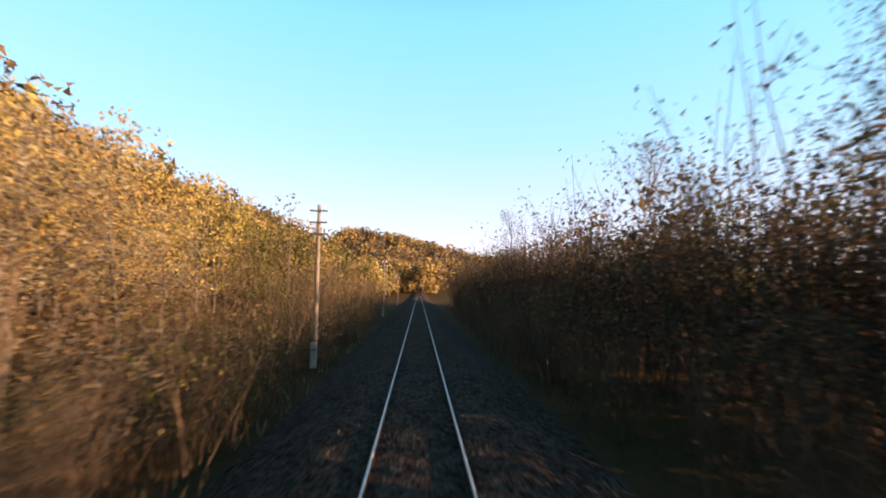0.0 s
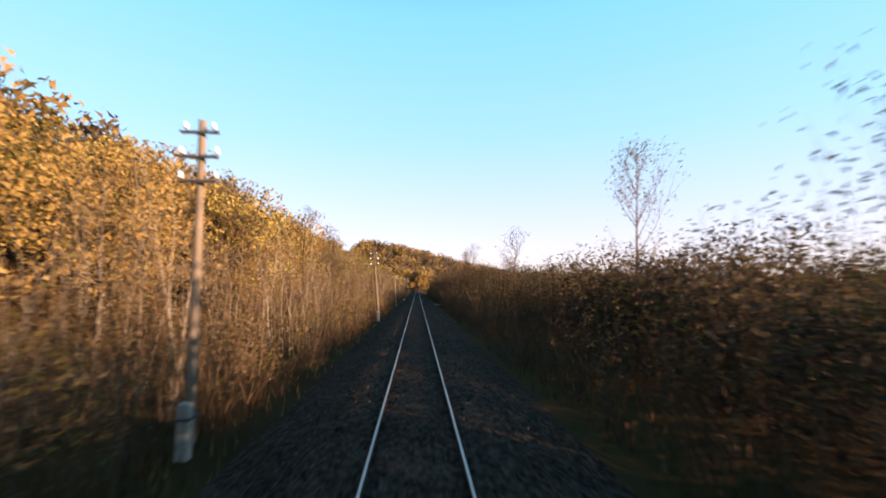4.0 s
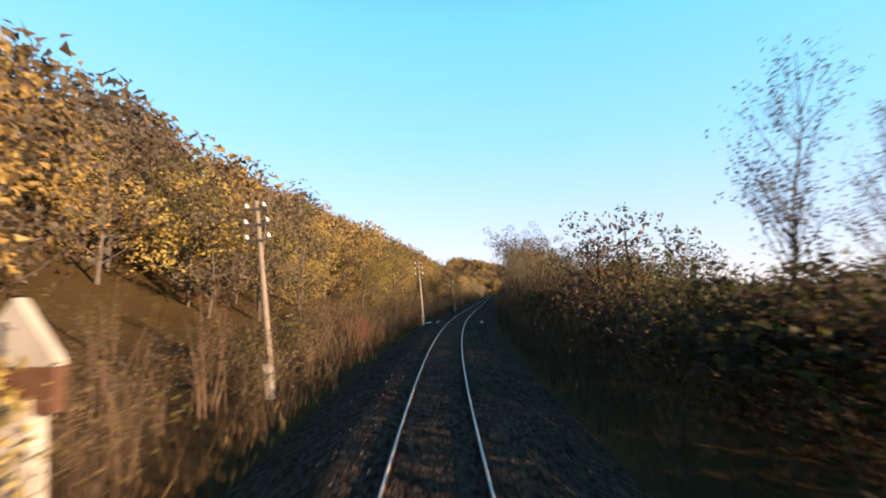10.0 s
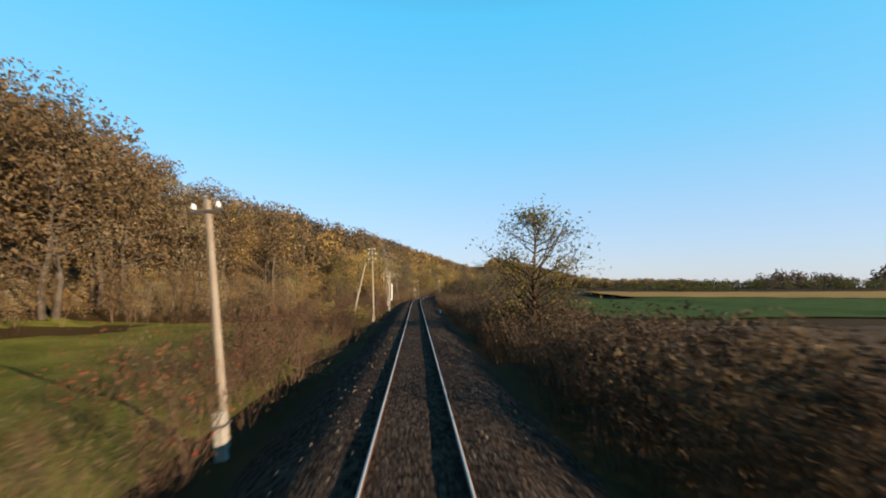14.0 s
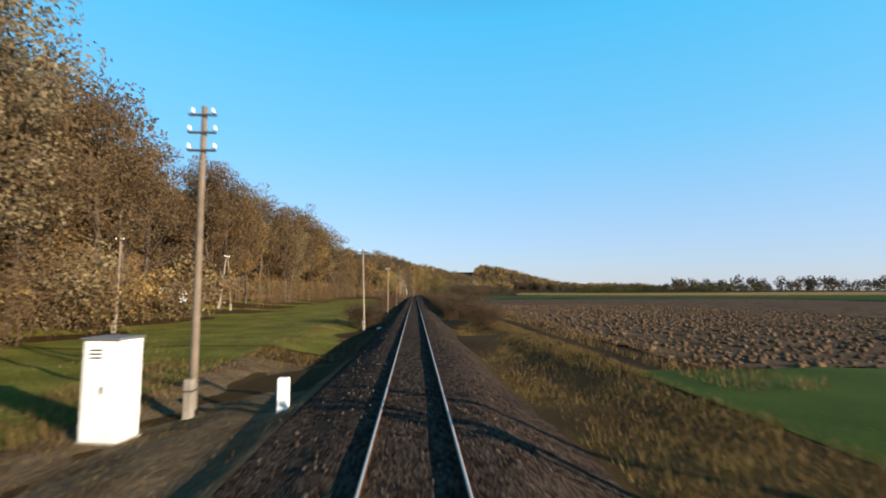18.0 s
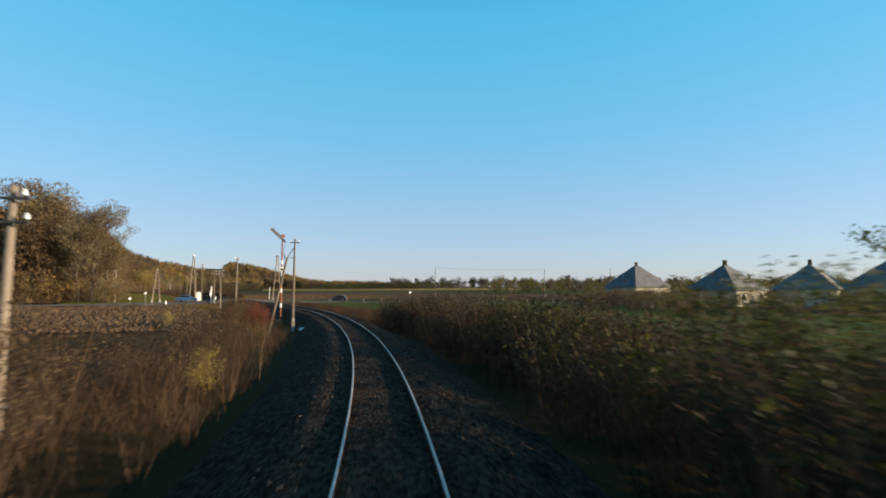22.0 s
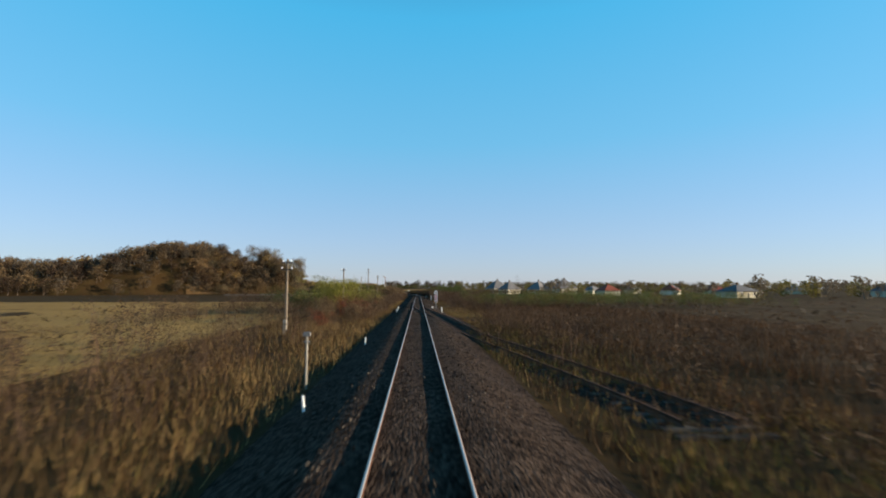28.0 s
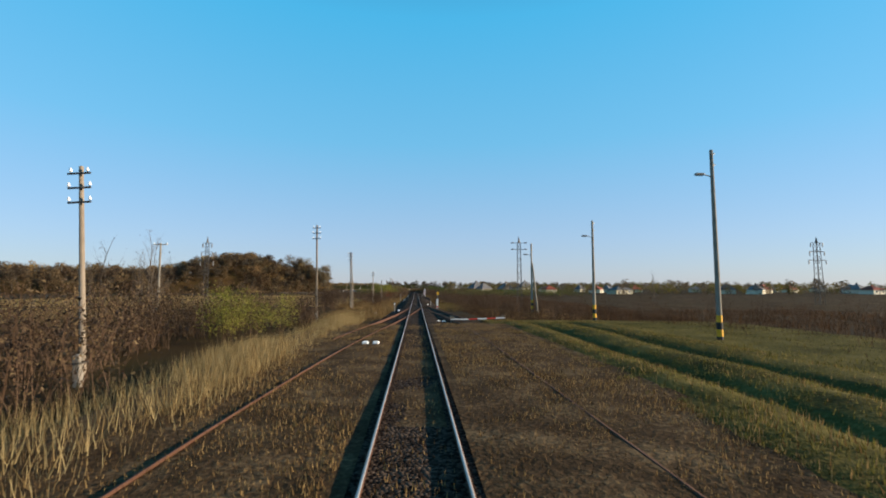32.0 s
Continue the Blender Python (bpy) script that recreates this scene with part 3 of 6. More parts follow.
def grow(rng, h, trunk, clear, spread, limbs, twigs, up=0.5, lean=0.03, stems=1, stem_spread=0.0, joints=5, top=0.97):
    """Limbs of a tree or shrub: rows of segments and the tips where leaves sit."""
    segs, tips = [], []
    for s in range(stems):
        hh = h * (1 if s == 0 else rng.uniform(0.55, 1.0))
        base = np.array([*rng.normal(0, stem_spread * 0.35 + 1e-6, 2), 0.0])
        r = trunk * hh / h * (1 if stems == 1 else 0.8)
        out = rng.normal(0, stem_spread + lean * hh, 2)
        axis = [base + np.array([out[0] * t ** 1.3, out[1] * t ** 1.3, hh * t]) + np.array([*rng.normal(0, 0.012 * hh, 2), 0]) * (t > 0) for t in np.linspace(0, 1, joints + 1)]
        for i in range(joints):
            segs.append((*axis[i], *axis[i + 1], r * (1 - i * 0.85 / joints), r * (1 - (i + 1) * 0.85 / joints)))
        for _ in range(limbs):
            t = rng.uniform(clear, top)
            k = min(int(t * joints), joints - 1)
            p = axis[k] + (axis[k + 1] - axis[k]) * (t * joints - k)
            az = rng.uniform(0, 2 * np.pi)
            prof = math.sin(math.pi * min(1, (t - clear) / (1 - clear) * 0.75 + 0.25)) ** 0.7
            L = spread * prof * rng.uniform(0.6, 1.15)
            d = np.array([math.cos(az), math.sin(az), up + rng.uniform(-0.2, 0.4)])
            d /= np.linalg.norm(d)
            q = p + d * L * 0.55
            e = q + (d + np.array([0, 0, rng.uniform(-0.1, 0.5)])) * L * 0.45
            rr = r * 0.42 * (1 - t * 0.6)
            segs += [(*p, *q, rr, rr * 0.6), (*q, *e, rr * 0.6, rr * 0.2)]
            tips += [q, e, (q + e) / 2]
            for _ in range(twigs):
                w = p + (e - p) * rng.uniform(0.35, 1)
                g = w + (d * 0.5 + rng.normal(0, 0.5, 3) + np.array([0, 0, up * 0.5])) * L * rng.uniform(0.2, 0.42)
                segs.append((*w, *g, rr * 0.35, rr * 0.1))
                tips.append(g)
        tips.append(axis[-1])
    return segs, np.array(tips)


def crown(rng, tips, count, puff, size, clumps=0):
    """Leaves in rounded clumps about the tips; clumps: how many of the tips carry one."""
    if clumps:
        chosen = [int(np.argmax(tips[:, 2]))]
        gap = np.linalg.norm(tips - tips[chosen[0]], axis=1)
        while len(chosen) < min(clumps, len(tips)):
            chosen.append(int(np.argmax(gap)))
            gap = np.minimum(gap, np.linalg.norm(tips - tips[chosen[-1]], axis=1))
        tips = tips[chosen]
    at_tip = tips[rng.integers(0, len(tips), count)]
    out = rng.normal(size=(count, 3))
    out /= np.linalg.norm(out, axis=1, keepdims=True)
    # most leaves sit on the clump's outside
    reach = puff * (1.45 if clumps else 1.7) * rng.uniform(0.3 if clumps else 0.15, 1, (count, 1)) ** (0.3 if clumps else 0.6)
    pts = at_tip + out * reach * np.array([1, 1, 0.72])
    pts[:, 2] = np.maximum(pts[:, 2], 0.12)
    return leaves(pts, size, rng, out)


def proto(seed, count, puff, size, clumps=0, n=4, **kw):
    rng = np.random.default_rng(seed)
    segs, tips = grow(rng, **kw)
    return prisms(segs, n), crown(rng, tips, count, puff, size, clumps) if count else None


def plant(name, pr, wood, leaf, label, category, group, parts=("trunk", "crown")):
    """The first of a kind, to be copied; it stands out of sight under the hill until it is moved to its own place."""
    t = thing(name, label, category, group)
    part(parts[0], mesh_of(parts[0], *pr[0], M[wood]), None, t)
    if pr[1] is not None:
        part(parts[1], mesh_of(parts[1], *pr[1], M[leaf]), None, t)
    return t


FIRST = {}


def put(key, m):
    """Stands one more plant of the kind at the pose m."""
    ob, used = FIRST[key]
    if not used:
        ob.matrix_world = m
        FIRST[key] = (ob, True)
        ob["own"] = 1
        del ob["own"]
        return ob
    c = copy_thing(ob, Matrix.Identity(4))
    c.matrix_basis = m
    return c


def joined(name, items, mats, label, category):
    """Many far plants in one mesh: items are (proto, leaf slot, pose rows)."""
    V, Fc, S, base = [], [], [], 0
    for pr, slot, ms in items:
        for m in ms:
            a = np.array(m)
            for k, vf in enumerate(pr):
                if vf is None:
                    continue
                V.append(vf[0] @ a[:3, :3].T + a[:3, 3])
                Fc.append(vf[1] + base)
                S.append(np.full(len(vf[1]), 0 if k == 0 else slot))
                base += len(vf[0])
    ob = new(name, mesh_of(name, np.concatenate(V), np.concatenate(Fc), mats, np.concatenate(S)))
    return tagged(ob, label, category, "", "stuff")


OAK = [proto(s, 1700, 0.8, 0.3, 30, n=3, h=9.5, trunk=0.2, clear=0.14, spread=3.9, limbs=20, twigs=1, up=0.45) for s in (1, 2, 3, 4)]
NEAROAK = [proto(s, 4600, 0.62, 0.16, 46, n=4, h=9.5, trunk=0.2, clear=0.14, spread=3.9, limbs=22, twigs=3, up=0.45) for s in (1, 2, 3)]
EDGEOAK = [proto(s, 7800, 0.95, 0.27, 72, n=5, joints=6, h=19, trunk=0.34, clear=0.22, spread=5.6, limbs=34, twigs=2, up=0.5) for s in (5, 6, 7)]
DENSE = [proto(s, 380, 0.5, 0.17, 9, n=2, joints=2, h=2.5, trunk=0.03, clear=0.1, spread=1.0, limbs=5, twigs=0, up=0.8, stems=3, stem_spread=0.5) for s in (17, 18, 19)]
THICK = [proto(s, 560, 0.75, 0.23, 16, n=2, joints=3, h=5.4, trunk=0.05, clear=0.1, spread=1.8, limbs=7, twigs=0, up=0.9, stems=3, stem_spread=0.9) for s in (27, 28, 29)]
MIDOAK = [proto(s, 620, 1.05, 0.4, 13, n=2, joints=4, h=9.5, trunk=0.2, clear=0.14, spread=3.6, limbs=14, twigs=2, up=0.5) for s in (8, 9, 10)]
HIGHOAK = [proto(s, 3400, 1.2, 0.42, 46, n=4, joints=6, h=19, trunk=0.36, clear=0.2, spread=5.6, limbs=34, twigs=1, up=0.5) for s in (5, 6, 7)]
FAROAK = [proto(s, 300, 1.15, 0.8, 14, n=2, joints=3, h=9.0, trunk=0.2, clear=0.14, spread=3.8, limbs=12, twigs=1, up=0.45) for s in (11, 12, 13)]
VFAR = [proto(s, 130, 1.5, 1.4, 6, n=2, joints=2, h=9.0, trunk=0.2, clear=0.1, spread=3.6, limbs=7, twigs=0, up=0.35) for s in (14, 15, 16)]
TALL = [proto(s, 1500, 0.3, 0.12, n=3, h=10.5, trunk=0.1, clear=0.25, spread=2.4, limbs=26, twigs=5, up=1.5) for s in (21, 22, 23)]
BARE = [proto(s, 120, 0.3, 0.12, n=3, h=8.5, trunk=0.085, clear=0.25, spread=1.8, limbs=12, twigs=5, up=1.6, stems=4, stem_spread=0.6) for s in (31, 32)]
BIG = [proto(s, 13000, 0.75, 0.2, 120, n=5, h=13.5, trunk=0.3, clear=0.16, spread=6.0, limbs=36, twigs=7, up=0.5, top=0.8) for s in (41, 42)]
SHRUB = [proto(s, 330, 0.42, 0.13, n=2, joints=2, h=2.9, trunk=0.024, clear=0.1, spread=1.1, limbs=4, twigs=1, up=0.9, stems=6, stem_spread=0.75) for s in (51, 52, 53, 54)]
BUSH = [proto(s, 1700, 0.34, 0.1, n=3, joints=3, h=2.9, trunk=0.026, clear=0.08, spread=1.1, limbs=5, twigs=2, up=0.9, stems=8, stem_spread=0.8) for s in (55, 56, 57)]
TWIGGY = [proto(s, 130, 0.36, 0.11, n=2, joints=2, h=2.6, trunk=0.02, clear=0.05, spread=0.95, limbs=3, twigs=0, up=1.2, stems=8, stem_spread=0.8) for s in (61, 62, 63)]
# fine bare brushwood, and slim saplings with little leaf
BRUSH = [proto(s, 110, 0.3, 0.075, n=2, joints=2, h=2.7, trunk=0.02, clear=0.05, spread=0.85, limbs=6, twigs=1, up=1.7, stems=7, stem_spread=0.7) for s in (64, 65, 66, 67)]
SLIM = [proto(s, 300, 0.32, 0.1, n=2, joints=4, h=5.6, trunk=0.034, clear=0.18, spread=0.95, limbs=8, twigs=2, up=2.0, stems=5, stem_spread=0.85) for s in (74, 75, 76, 77)]
SAPLING = [proto(s, 420, 0.42, 0.15, n=2, joints=3, h=5.2, trunk=0.032, clear=0.12, spread=1.1, limbs=5, twigs=0, up=1.5, stems=4, stem_spread=0.8) for s in (71, 72, 73)]
STEMS = [proto(s, 150, 0.35, 0.12, n=3, joints=4, h=7.5, trunk=0.045, clear=0.35, spread=0.9, limbs=5, twigs=2, up=2.2, stems=4, stem_spread=0.7) for s in (81, 82)]
ROUND = [proto(s, 3800, 0.3, 0.11, n=3, joints=3, h=3.0, trunk=0.022, clear=0.05, spread=1.25, limbs=7, twigs=3, up=0.8, stems=26, stem_spread=1.0) for s in (95, 96)]

LEAFCOL = ["oak_orange", "oak_tan", "oak_yellow", "oak_brown", "leaf_olive", "leaf_grey", "leaf_green", "leaf_red", "scrub_brown"]
STUFFMATS = [M["bark"]] + [M[c] for c in LEAFCOL]
TWIGMATS = [M["twig"]] + [M[c] for c in LEAFCOL]
rng = np.random.default_rng(5)


def scatter(u0, u1, l0, l1, per):
    """About one place for each per square metres, jittered."""
    n = max(1, int(abs((u1 - u0) * (l1 - l0)) / per))
    return np.stack([rng.uniform(u0, u1, n), rng.uniform(l0, l1, n)], -1)


def sunny(places):
    """Leaves out a gap, opened so that sun reaches bushes under the large trees."""
    return [p for p in places if not (250 < p[0] < 261 and p[1] > 9)]


def pick(protos, cols, places, smin=0.8, smax=1.2, sink=0.1):
    """Items for joined(): each place gets a prototype, a colour slot, a turn and a size."""
    out = {}
    uneven = 0.36 if protos is BRUSH or protos is TWIGGY else 0.12
    for u, l in places:
        k = (int(rng.integers(len(protos))), cols[int(rng.integers(len(cols)))])
        s = rng.uniform(smin, smax) * (1 + uneven * float(wave(u, l, 6)))
        out.setdefault(k, []).append(stand(u, l, None, rng.uniform(0, 360), rng.normal(0, 2), s, sink))
    return [(protos[k[0]], 1 + LEAFCOL.index(k[1]), v) for k, v in out.items()]


# wooded hill to the left; the wood ends short of the level crossing
def edge(u):
    return -12.5 - 17 * smooth(386, 438, u) - 2 * smooth(560, 600, u) + 7.5 * smooth(612, 636, u)


def spots(x, y, lo, hi):
    """A pose on far flat ground."""
    k = rng.uniform(lo, hi)
    return pose(float(x), float(y), -1.0 - 1.6 * k + float(knolls(x, y)), 0, 0, rng.uniform(0, 360)) @ Matrix.Scale(k, 4)


near = [p for p in scatter(-260, 641, -50, -12, 24) if edge(p[0]) - 16 < p[1] < edge(p[0]) - 0.5 and not (583 < p[0] < 600 and p[1] > -38)]
farw = [p for p in scatter(-330, 642, -84, -28, 46) if p[1] < edge(p[0]) - 16] + [*scatter(615, 642, -84, -40, 22), *scatter(575, 642, -190, -84, 34), *scatter(500, 642, -320, -190, 70), *scatter(480, 575, -190, -84, 60)]
beyond = [p for p in scatter(-530, -252, -75, 290, 62) if p[0] < -320 or abs(p[1]) < 14] + [p for p in scatter(-330, -260, -32, -10, 25)]
low, mid, high = [p for p in near if p[0] < 440], [p for p in near if 440 <= p[0] < 466], [p for p in near if p[0] >= 466]
RUST = ["oak_brown", "oak_orange", "oak_brown", "oak_brown", "oak_tan", "oak_brown"]
OLIVE = ["oak_tan", "oak_brown", "oak_orange", "leaf_olive", "leaf_olive", "oak_tan"]
WARM = ["oak_orange", "oak_brown", "oak_orange", "oak_yellow", "leaf_olive", "leaf_grey"]
joined("hillside_wood", pick(NEAROAK, WARM, [p for p in low if 150 <= p[0] < 392 and p[1] > edge(p[0]) - 4], 0.75, 1.1) + pick(NEAROAK, OLIVE, [p for p in low if -30 < p[0] < 150 and p[1] > edge(p[0]) - 4], 0.75, 1.1) + pick(NEAROAK, WARM, [p for p in low if 392 <= p[0] < 420 and p[1] > edge(p[0]) - 4], 0.55, 0.85) + pick(OAK, WARM, [p for p in low if -70 < p[0] < 392 and (p[0] <= -30 or p[1] <= edge(p[0]) - 4)], 0.88, 1.32) + pick(OAK, WARM, [p for p in low if 392 <= p[0] < 420 and p[1] <= edge(p[0]) - 4], 0.5, 0.8) + pick(FAROAK, WARM, [p for p in low if p[0] <= -70], 0.85, 1.25), STUFFMATS, "autumn oak wood in ochre and yellow leaf on a slope", "woodland")
joined("oak_wood", pick(HIGHOAK, RUST, [p for p in low if p[0] >= 420], 0.7, 0.95) + pick(HIGHOAK, RUST, mid, 0.85, 1.1) + pick(EDGEOAK, RUST, [p for p in high if p[1] > edge(p[0]) - 7 and p[0] > 510], 0.88, 1.2) + pick(HIGHOAK, RUST, [p for p in high if (p[1] > edge(p[0]) - 8 or p[0] > 592) and not (p[1] > edge(p[0]) - 7 and p[0] > 510)], 0.95, 1.3) + pick(OAK, RUST, [p for p in high if p[1] <= edge(p[0]) - 8 and p[0] <= 592], 1.1, 1.5), STUFFMATS, "tall autumn oak wood beside a meadow", "woodland")
joined("hilltop_wood", pick(FAROAK, ["oak_orange", "oak_brown", "oak_brown", "leaf_grey"], [p for p in farw if p[0] <= 585], 0.95, 1.4) + pick(FAROAK, ["scrub_brown", "oak_brown", "leaf_grey", "oak_brown"], [p for p in farw if p[0] > 585 and p[1] > -50], 1.2, 1.55) + pick(FAROAK, ["scrub_brown", "oak_brown", "leaf_grey", "oak_brown"], [p for p in farw if p[0] > 585 and p[1] <= -50], 0.75, 1.05), STUFFMATS, "autumn wood covering the top of the hill", "woodland")
joined("distant_wood", pick(VFAR, ["oak_orange", "oak_brown", "leaf_grey"], beyond, 1.2, 1.9), STUFFMATS, "distant wooded hill closing the valley", "woodland")

ring = []
for k in range(900):
    a, r = radians(rng.uniform(-4, 104)), rng.uniform(520, 900)
    x, y = off(600, r * math.cos(a), r * math.sin(a))
    if math.sin(k * 1.7) + 0.8 * math.sin(a * 21) > -0.4:
        ring.append(spots(x, y, 0.6, 1.1))
for k in range(260):
    x, y = spot(rng.uniform(-200, 160), rng.uniform(120, 300))
    ring.append(spots(x, y, 0.6, 1.0))
for k in range(230):
    x, y = off(990, rng.uniform(480, 620), rng.uniform(-640, -210))
    ring.append(spots(x, y, 1.2, 1.9))
for k in range(160):
    x, y = off(990, rng.uniform(820, 1000), rng.uniform(-60, 560))
    ring.append(spots(x, y, 1.1, 1.9))
ring = [m for m in ring if np.min(np.hypot(LX - m.translation.x, LY - m.translation.y)) > 95]
third = len(ring) // 3
joined("far_treeline", [(VFAR[0], 1 + LEAFCOL.index("leaf_grey"), ring[:third]), (VFAR[1], 1 + LEAFCOL.index("leaf_olive"), ring[third:2 * third]), (VFAR[2], 1 + LEAFCOL.index("leaf_grey"), ring[2 * third:])], STUFFMATS, "far grey-brown treelines along the horizon", "woodland")

# thickets on both sides of the first stretch
PALEMATS = [M["pale_bark"]] + [M[c] for c in LEAFCOL]
# DARK puts the shade on the right thicket's track side into leaf colour
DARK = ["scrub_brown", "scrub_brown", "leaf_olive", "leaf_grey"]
DULL = ["leaf_grey", "leaf_olive", "oak_brown", "leaf_grey"]
SERE = ["oak_brown", "leaf_grey", "oak_brown", "scrub_brown", "leaf_olive"]
joined("sapling_thicket", pick(SLIM, SERE, scatter(-100, 170, -12.5, -6.0, 5.0), 0.7, 1.2) + pick(STEMS, ["leaf_grey", "oak_brown"], scatter(-60, 18, -13, -6.3, 16), 0.6, 1.1), TWIGMATS, "thin brown saplings with few leaves beside the railway", "thicket")
joined("sapling_thicket", pick(STEMS, ["leaf_grey", "oak_brown"], scatter(18, 170, -13, -6.3, 14), 0.6, 1.1), PALEMATS, "thin pale-stemmed saplings with few brown leaves beside the railway", "thicket")
joined("sapling_thicket", pick(SLIM, SERE, scatter(170, 402, -12.5, -5.6, 4.5), 0.45, 0.85) + pick(STEMS, ["leaf_grey", "oak_brown"], scatter(170, 400, -13, -6.3, 45), 0.5, 0.9), TWIGMATS, "low brown saplings at the foot of the wooded hill", "thicket")
joined("trackside_brush", pick(BRUSH, ["oak_brown", "leaf_grey", "oak_brown", "leaf_olive"], [*scatter(-40, 404, -6.6, -4.3, 1.5), *scatter(-40, 404, -9.5, -6.6, 3.0)], 0.6, 1.2) + pick(SHRUB, ["oak_brown", "leaf_grey", "leaf_olive"], scatter(-60, 404, -9, -4.8, 7), 0.6, 1.1), TWIGMATS, "brown leafless brushwood beside the railway", "thicket")
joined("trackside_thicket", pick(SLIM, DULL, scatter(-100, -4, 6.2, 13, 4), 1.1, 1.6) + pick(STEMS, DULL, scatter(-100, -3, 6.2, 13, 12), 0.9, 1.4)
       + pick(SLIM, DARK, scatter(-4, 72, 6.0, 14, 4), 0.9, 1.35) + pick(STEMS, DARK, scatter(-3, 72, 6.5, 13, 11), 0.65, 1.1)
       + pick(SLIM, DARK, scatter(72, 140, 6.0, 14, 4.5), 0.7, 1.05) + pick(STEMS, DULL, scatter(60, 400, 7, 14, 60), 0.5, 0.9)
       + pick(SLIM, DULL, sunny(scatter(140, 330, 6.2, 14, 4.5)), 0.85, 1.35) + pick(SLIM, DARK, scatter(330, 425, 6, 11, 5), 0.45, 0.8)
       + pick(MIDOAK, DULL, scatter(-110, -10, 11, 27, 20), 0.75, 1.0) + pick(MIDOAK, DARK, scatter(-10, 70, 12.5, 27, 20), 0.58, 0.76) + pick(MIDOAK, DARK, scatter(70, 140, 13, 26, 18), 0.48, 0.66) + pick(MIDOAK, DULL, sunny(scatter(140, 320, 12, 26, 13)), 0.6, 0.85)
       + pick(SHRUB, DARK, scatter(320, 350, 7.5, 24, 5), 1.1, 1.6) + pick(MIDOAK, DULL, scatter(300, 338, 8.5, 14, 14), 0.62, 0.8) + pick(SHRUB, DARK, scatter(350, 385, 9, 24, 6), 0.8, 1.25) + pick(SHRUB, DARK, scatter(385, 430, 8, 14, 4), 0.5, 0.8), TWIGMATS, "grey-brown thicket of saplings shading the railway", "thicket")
# dense undergrowth added behind the brush to keep low sun off the track
joined("shade_thicket", pick(DENSE, DARK, [*scatter(-100, 425, 8.2, 12, 2.6)], 1.0, 1.5) + pick(THICK, DULL, scatter(-60, 72, 9.5, 13.5, 4.5), 0.95, 1.3) + pick(THICK, DULL, scatter(140, 236, 9.0, 13.5, 4), 1.15, 1.5) + pick(THICK, DULL, sunny(scatter(236, 288, 9.5, 13.5, 4.5)), 0.95, 1.25) + pick(THICK, ["leaf_olive", "oak_brown", "leaf_grey"], scatter(288, 330, 9.5, 13.5, 5), 0.6, 0.85) + pick(THICK, DULL, scatter(72, 140, 9.5, 13.5, 4), 0.72, 0.92) + pick(DENSE, DARK, scatter(330, 385, 7.5, 11.5, 3), 1.3, 1.6) + pick(MIDOAK, DARK, [*scatter(-100, 72, 10.5, 15, 9), *sunny(scatter(140, 320, 10.5, 15, 9))], 0.4, 0.62) + pick(DENSE, ["oak_brown", "scrub_brown", "leaf_grey"], scatter(448, 592, 6.4, 9.6, 1.4), 0.82, 1.1) + pick(DENSE, ["scrub_brown", "leaf_olive"], scatter(748, 850, 5.4, 8.5, 1.5), 0.75, 1.05), TWIGMATS, "dense undergrowth added to shade the track, partly in darkened leaf", "thicket")
joined("trackside_brush", pick(BRUSH, DARK, [*scatter(-60, 330, 4.4, 7, 1.2), *scatter(-60, 330, 7, 9.5, 3)], 0.8, 1.35) + pick(BRUSH, DARK, [*scatter(330, 425, 4.4, 7, 1.2), *scatter(330, 425, 7, 10, 2.5)], 0.7, 1.15), TWIGMATS, "dense brushwood shading the track, with shade put into its leaf colour", "thicket")
# low scrub along the open stretches
joined("brown_scrub", pick(BRUSH, ["leaf_grey", "oak_brown"], [*scatter(425, 596, 4.4, 7.4, 0.75), *scatter(850, 905, 4.4, 7, 0.9)], 0.75, 1.15) + pick(TWIGGY, ["scrub_brown"], [*scatter(425, 596, 7.4, 10.5, 1.4), *scatter(760, 905, 8, 22, 6), *scatter(850, 960, 5, 14, 3), *scatter(985, 1060, 6.5, 24, 5), *scatter(986, 1002, 4.6, 9, 2.5), *scatter(1062, 1085, 9.5, 22, 7), *scatter(1060, 1131, 24, 60, 16)], 0.6, 1.15), TWIGMATS, "dense leafless brown scrub along the railway", "scrub")
joined("low_scrub", pick(TWIGGY, ["scrub_brown", "oak_brown"], scatter(400, 480, 10.5, 20, 4), 0.45, 0.7) + pick(TWIGGY, ["scrub_brown", "oak_brown", "leaf_olive"], [*scatter(560, 634, -9, -5.2, 7), *scatter(610, 650, -14, -9, 12)], 0.22, 0.45), TWIGMATS, "low brown scrub at the edge of the fields", "scrub")
joined("brown_scrub", pick(BRUSH, ["scrub_brown"], scatter(748, 850, 4.4, 7, 0.6), 0.8, 1.2) + pick(TWIGGY, ["scrub_brown"], scatter(748, 850, 7, 12, 1.3), 0.75, 1.25) + pick(TWIGGY, ["scrub_brown"], scatter(703, 748, 4.6, 7.6, 1.2), 0.4, 0.75), TWIGMATS, "tall dense brown scrub shading the curve", "scrub")
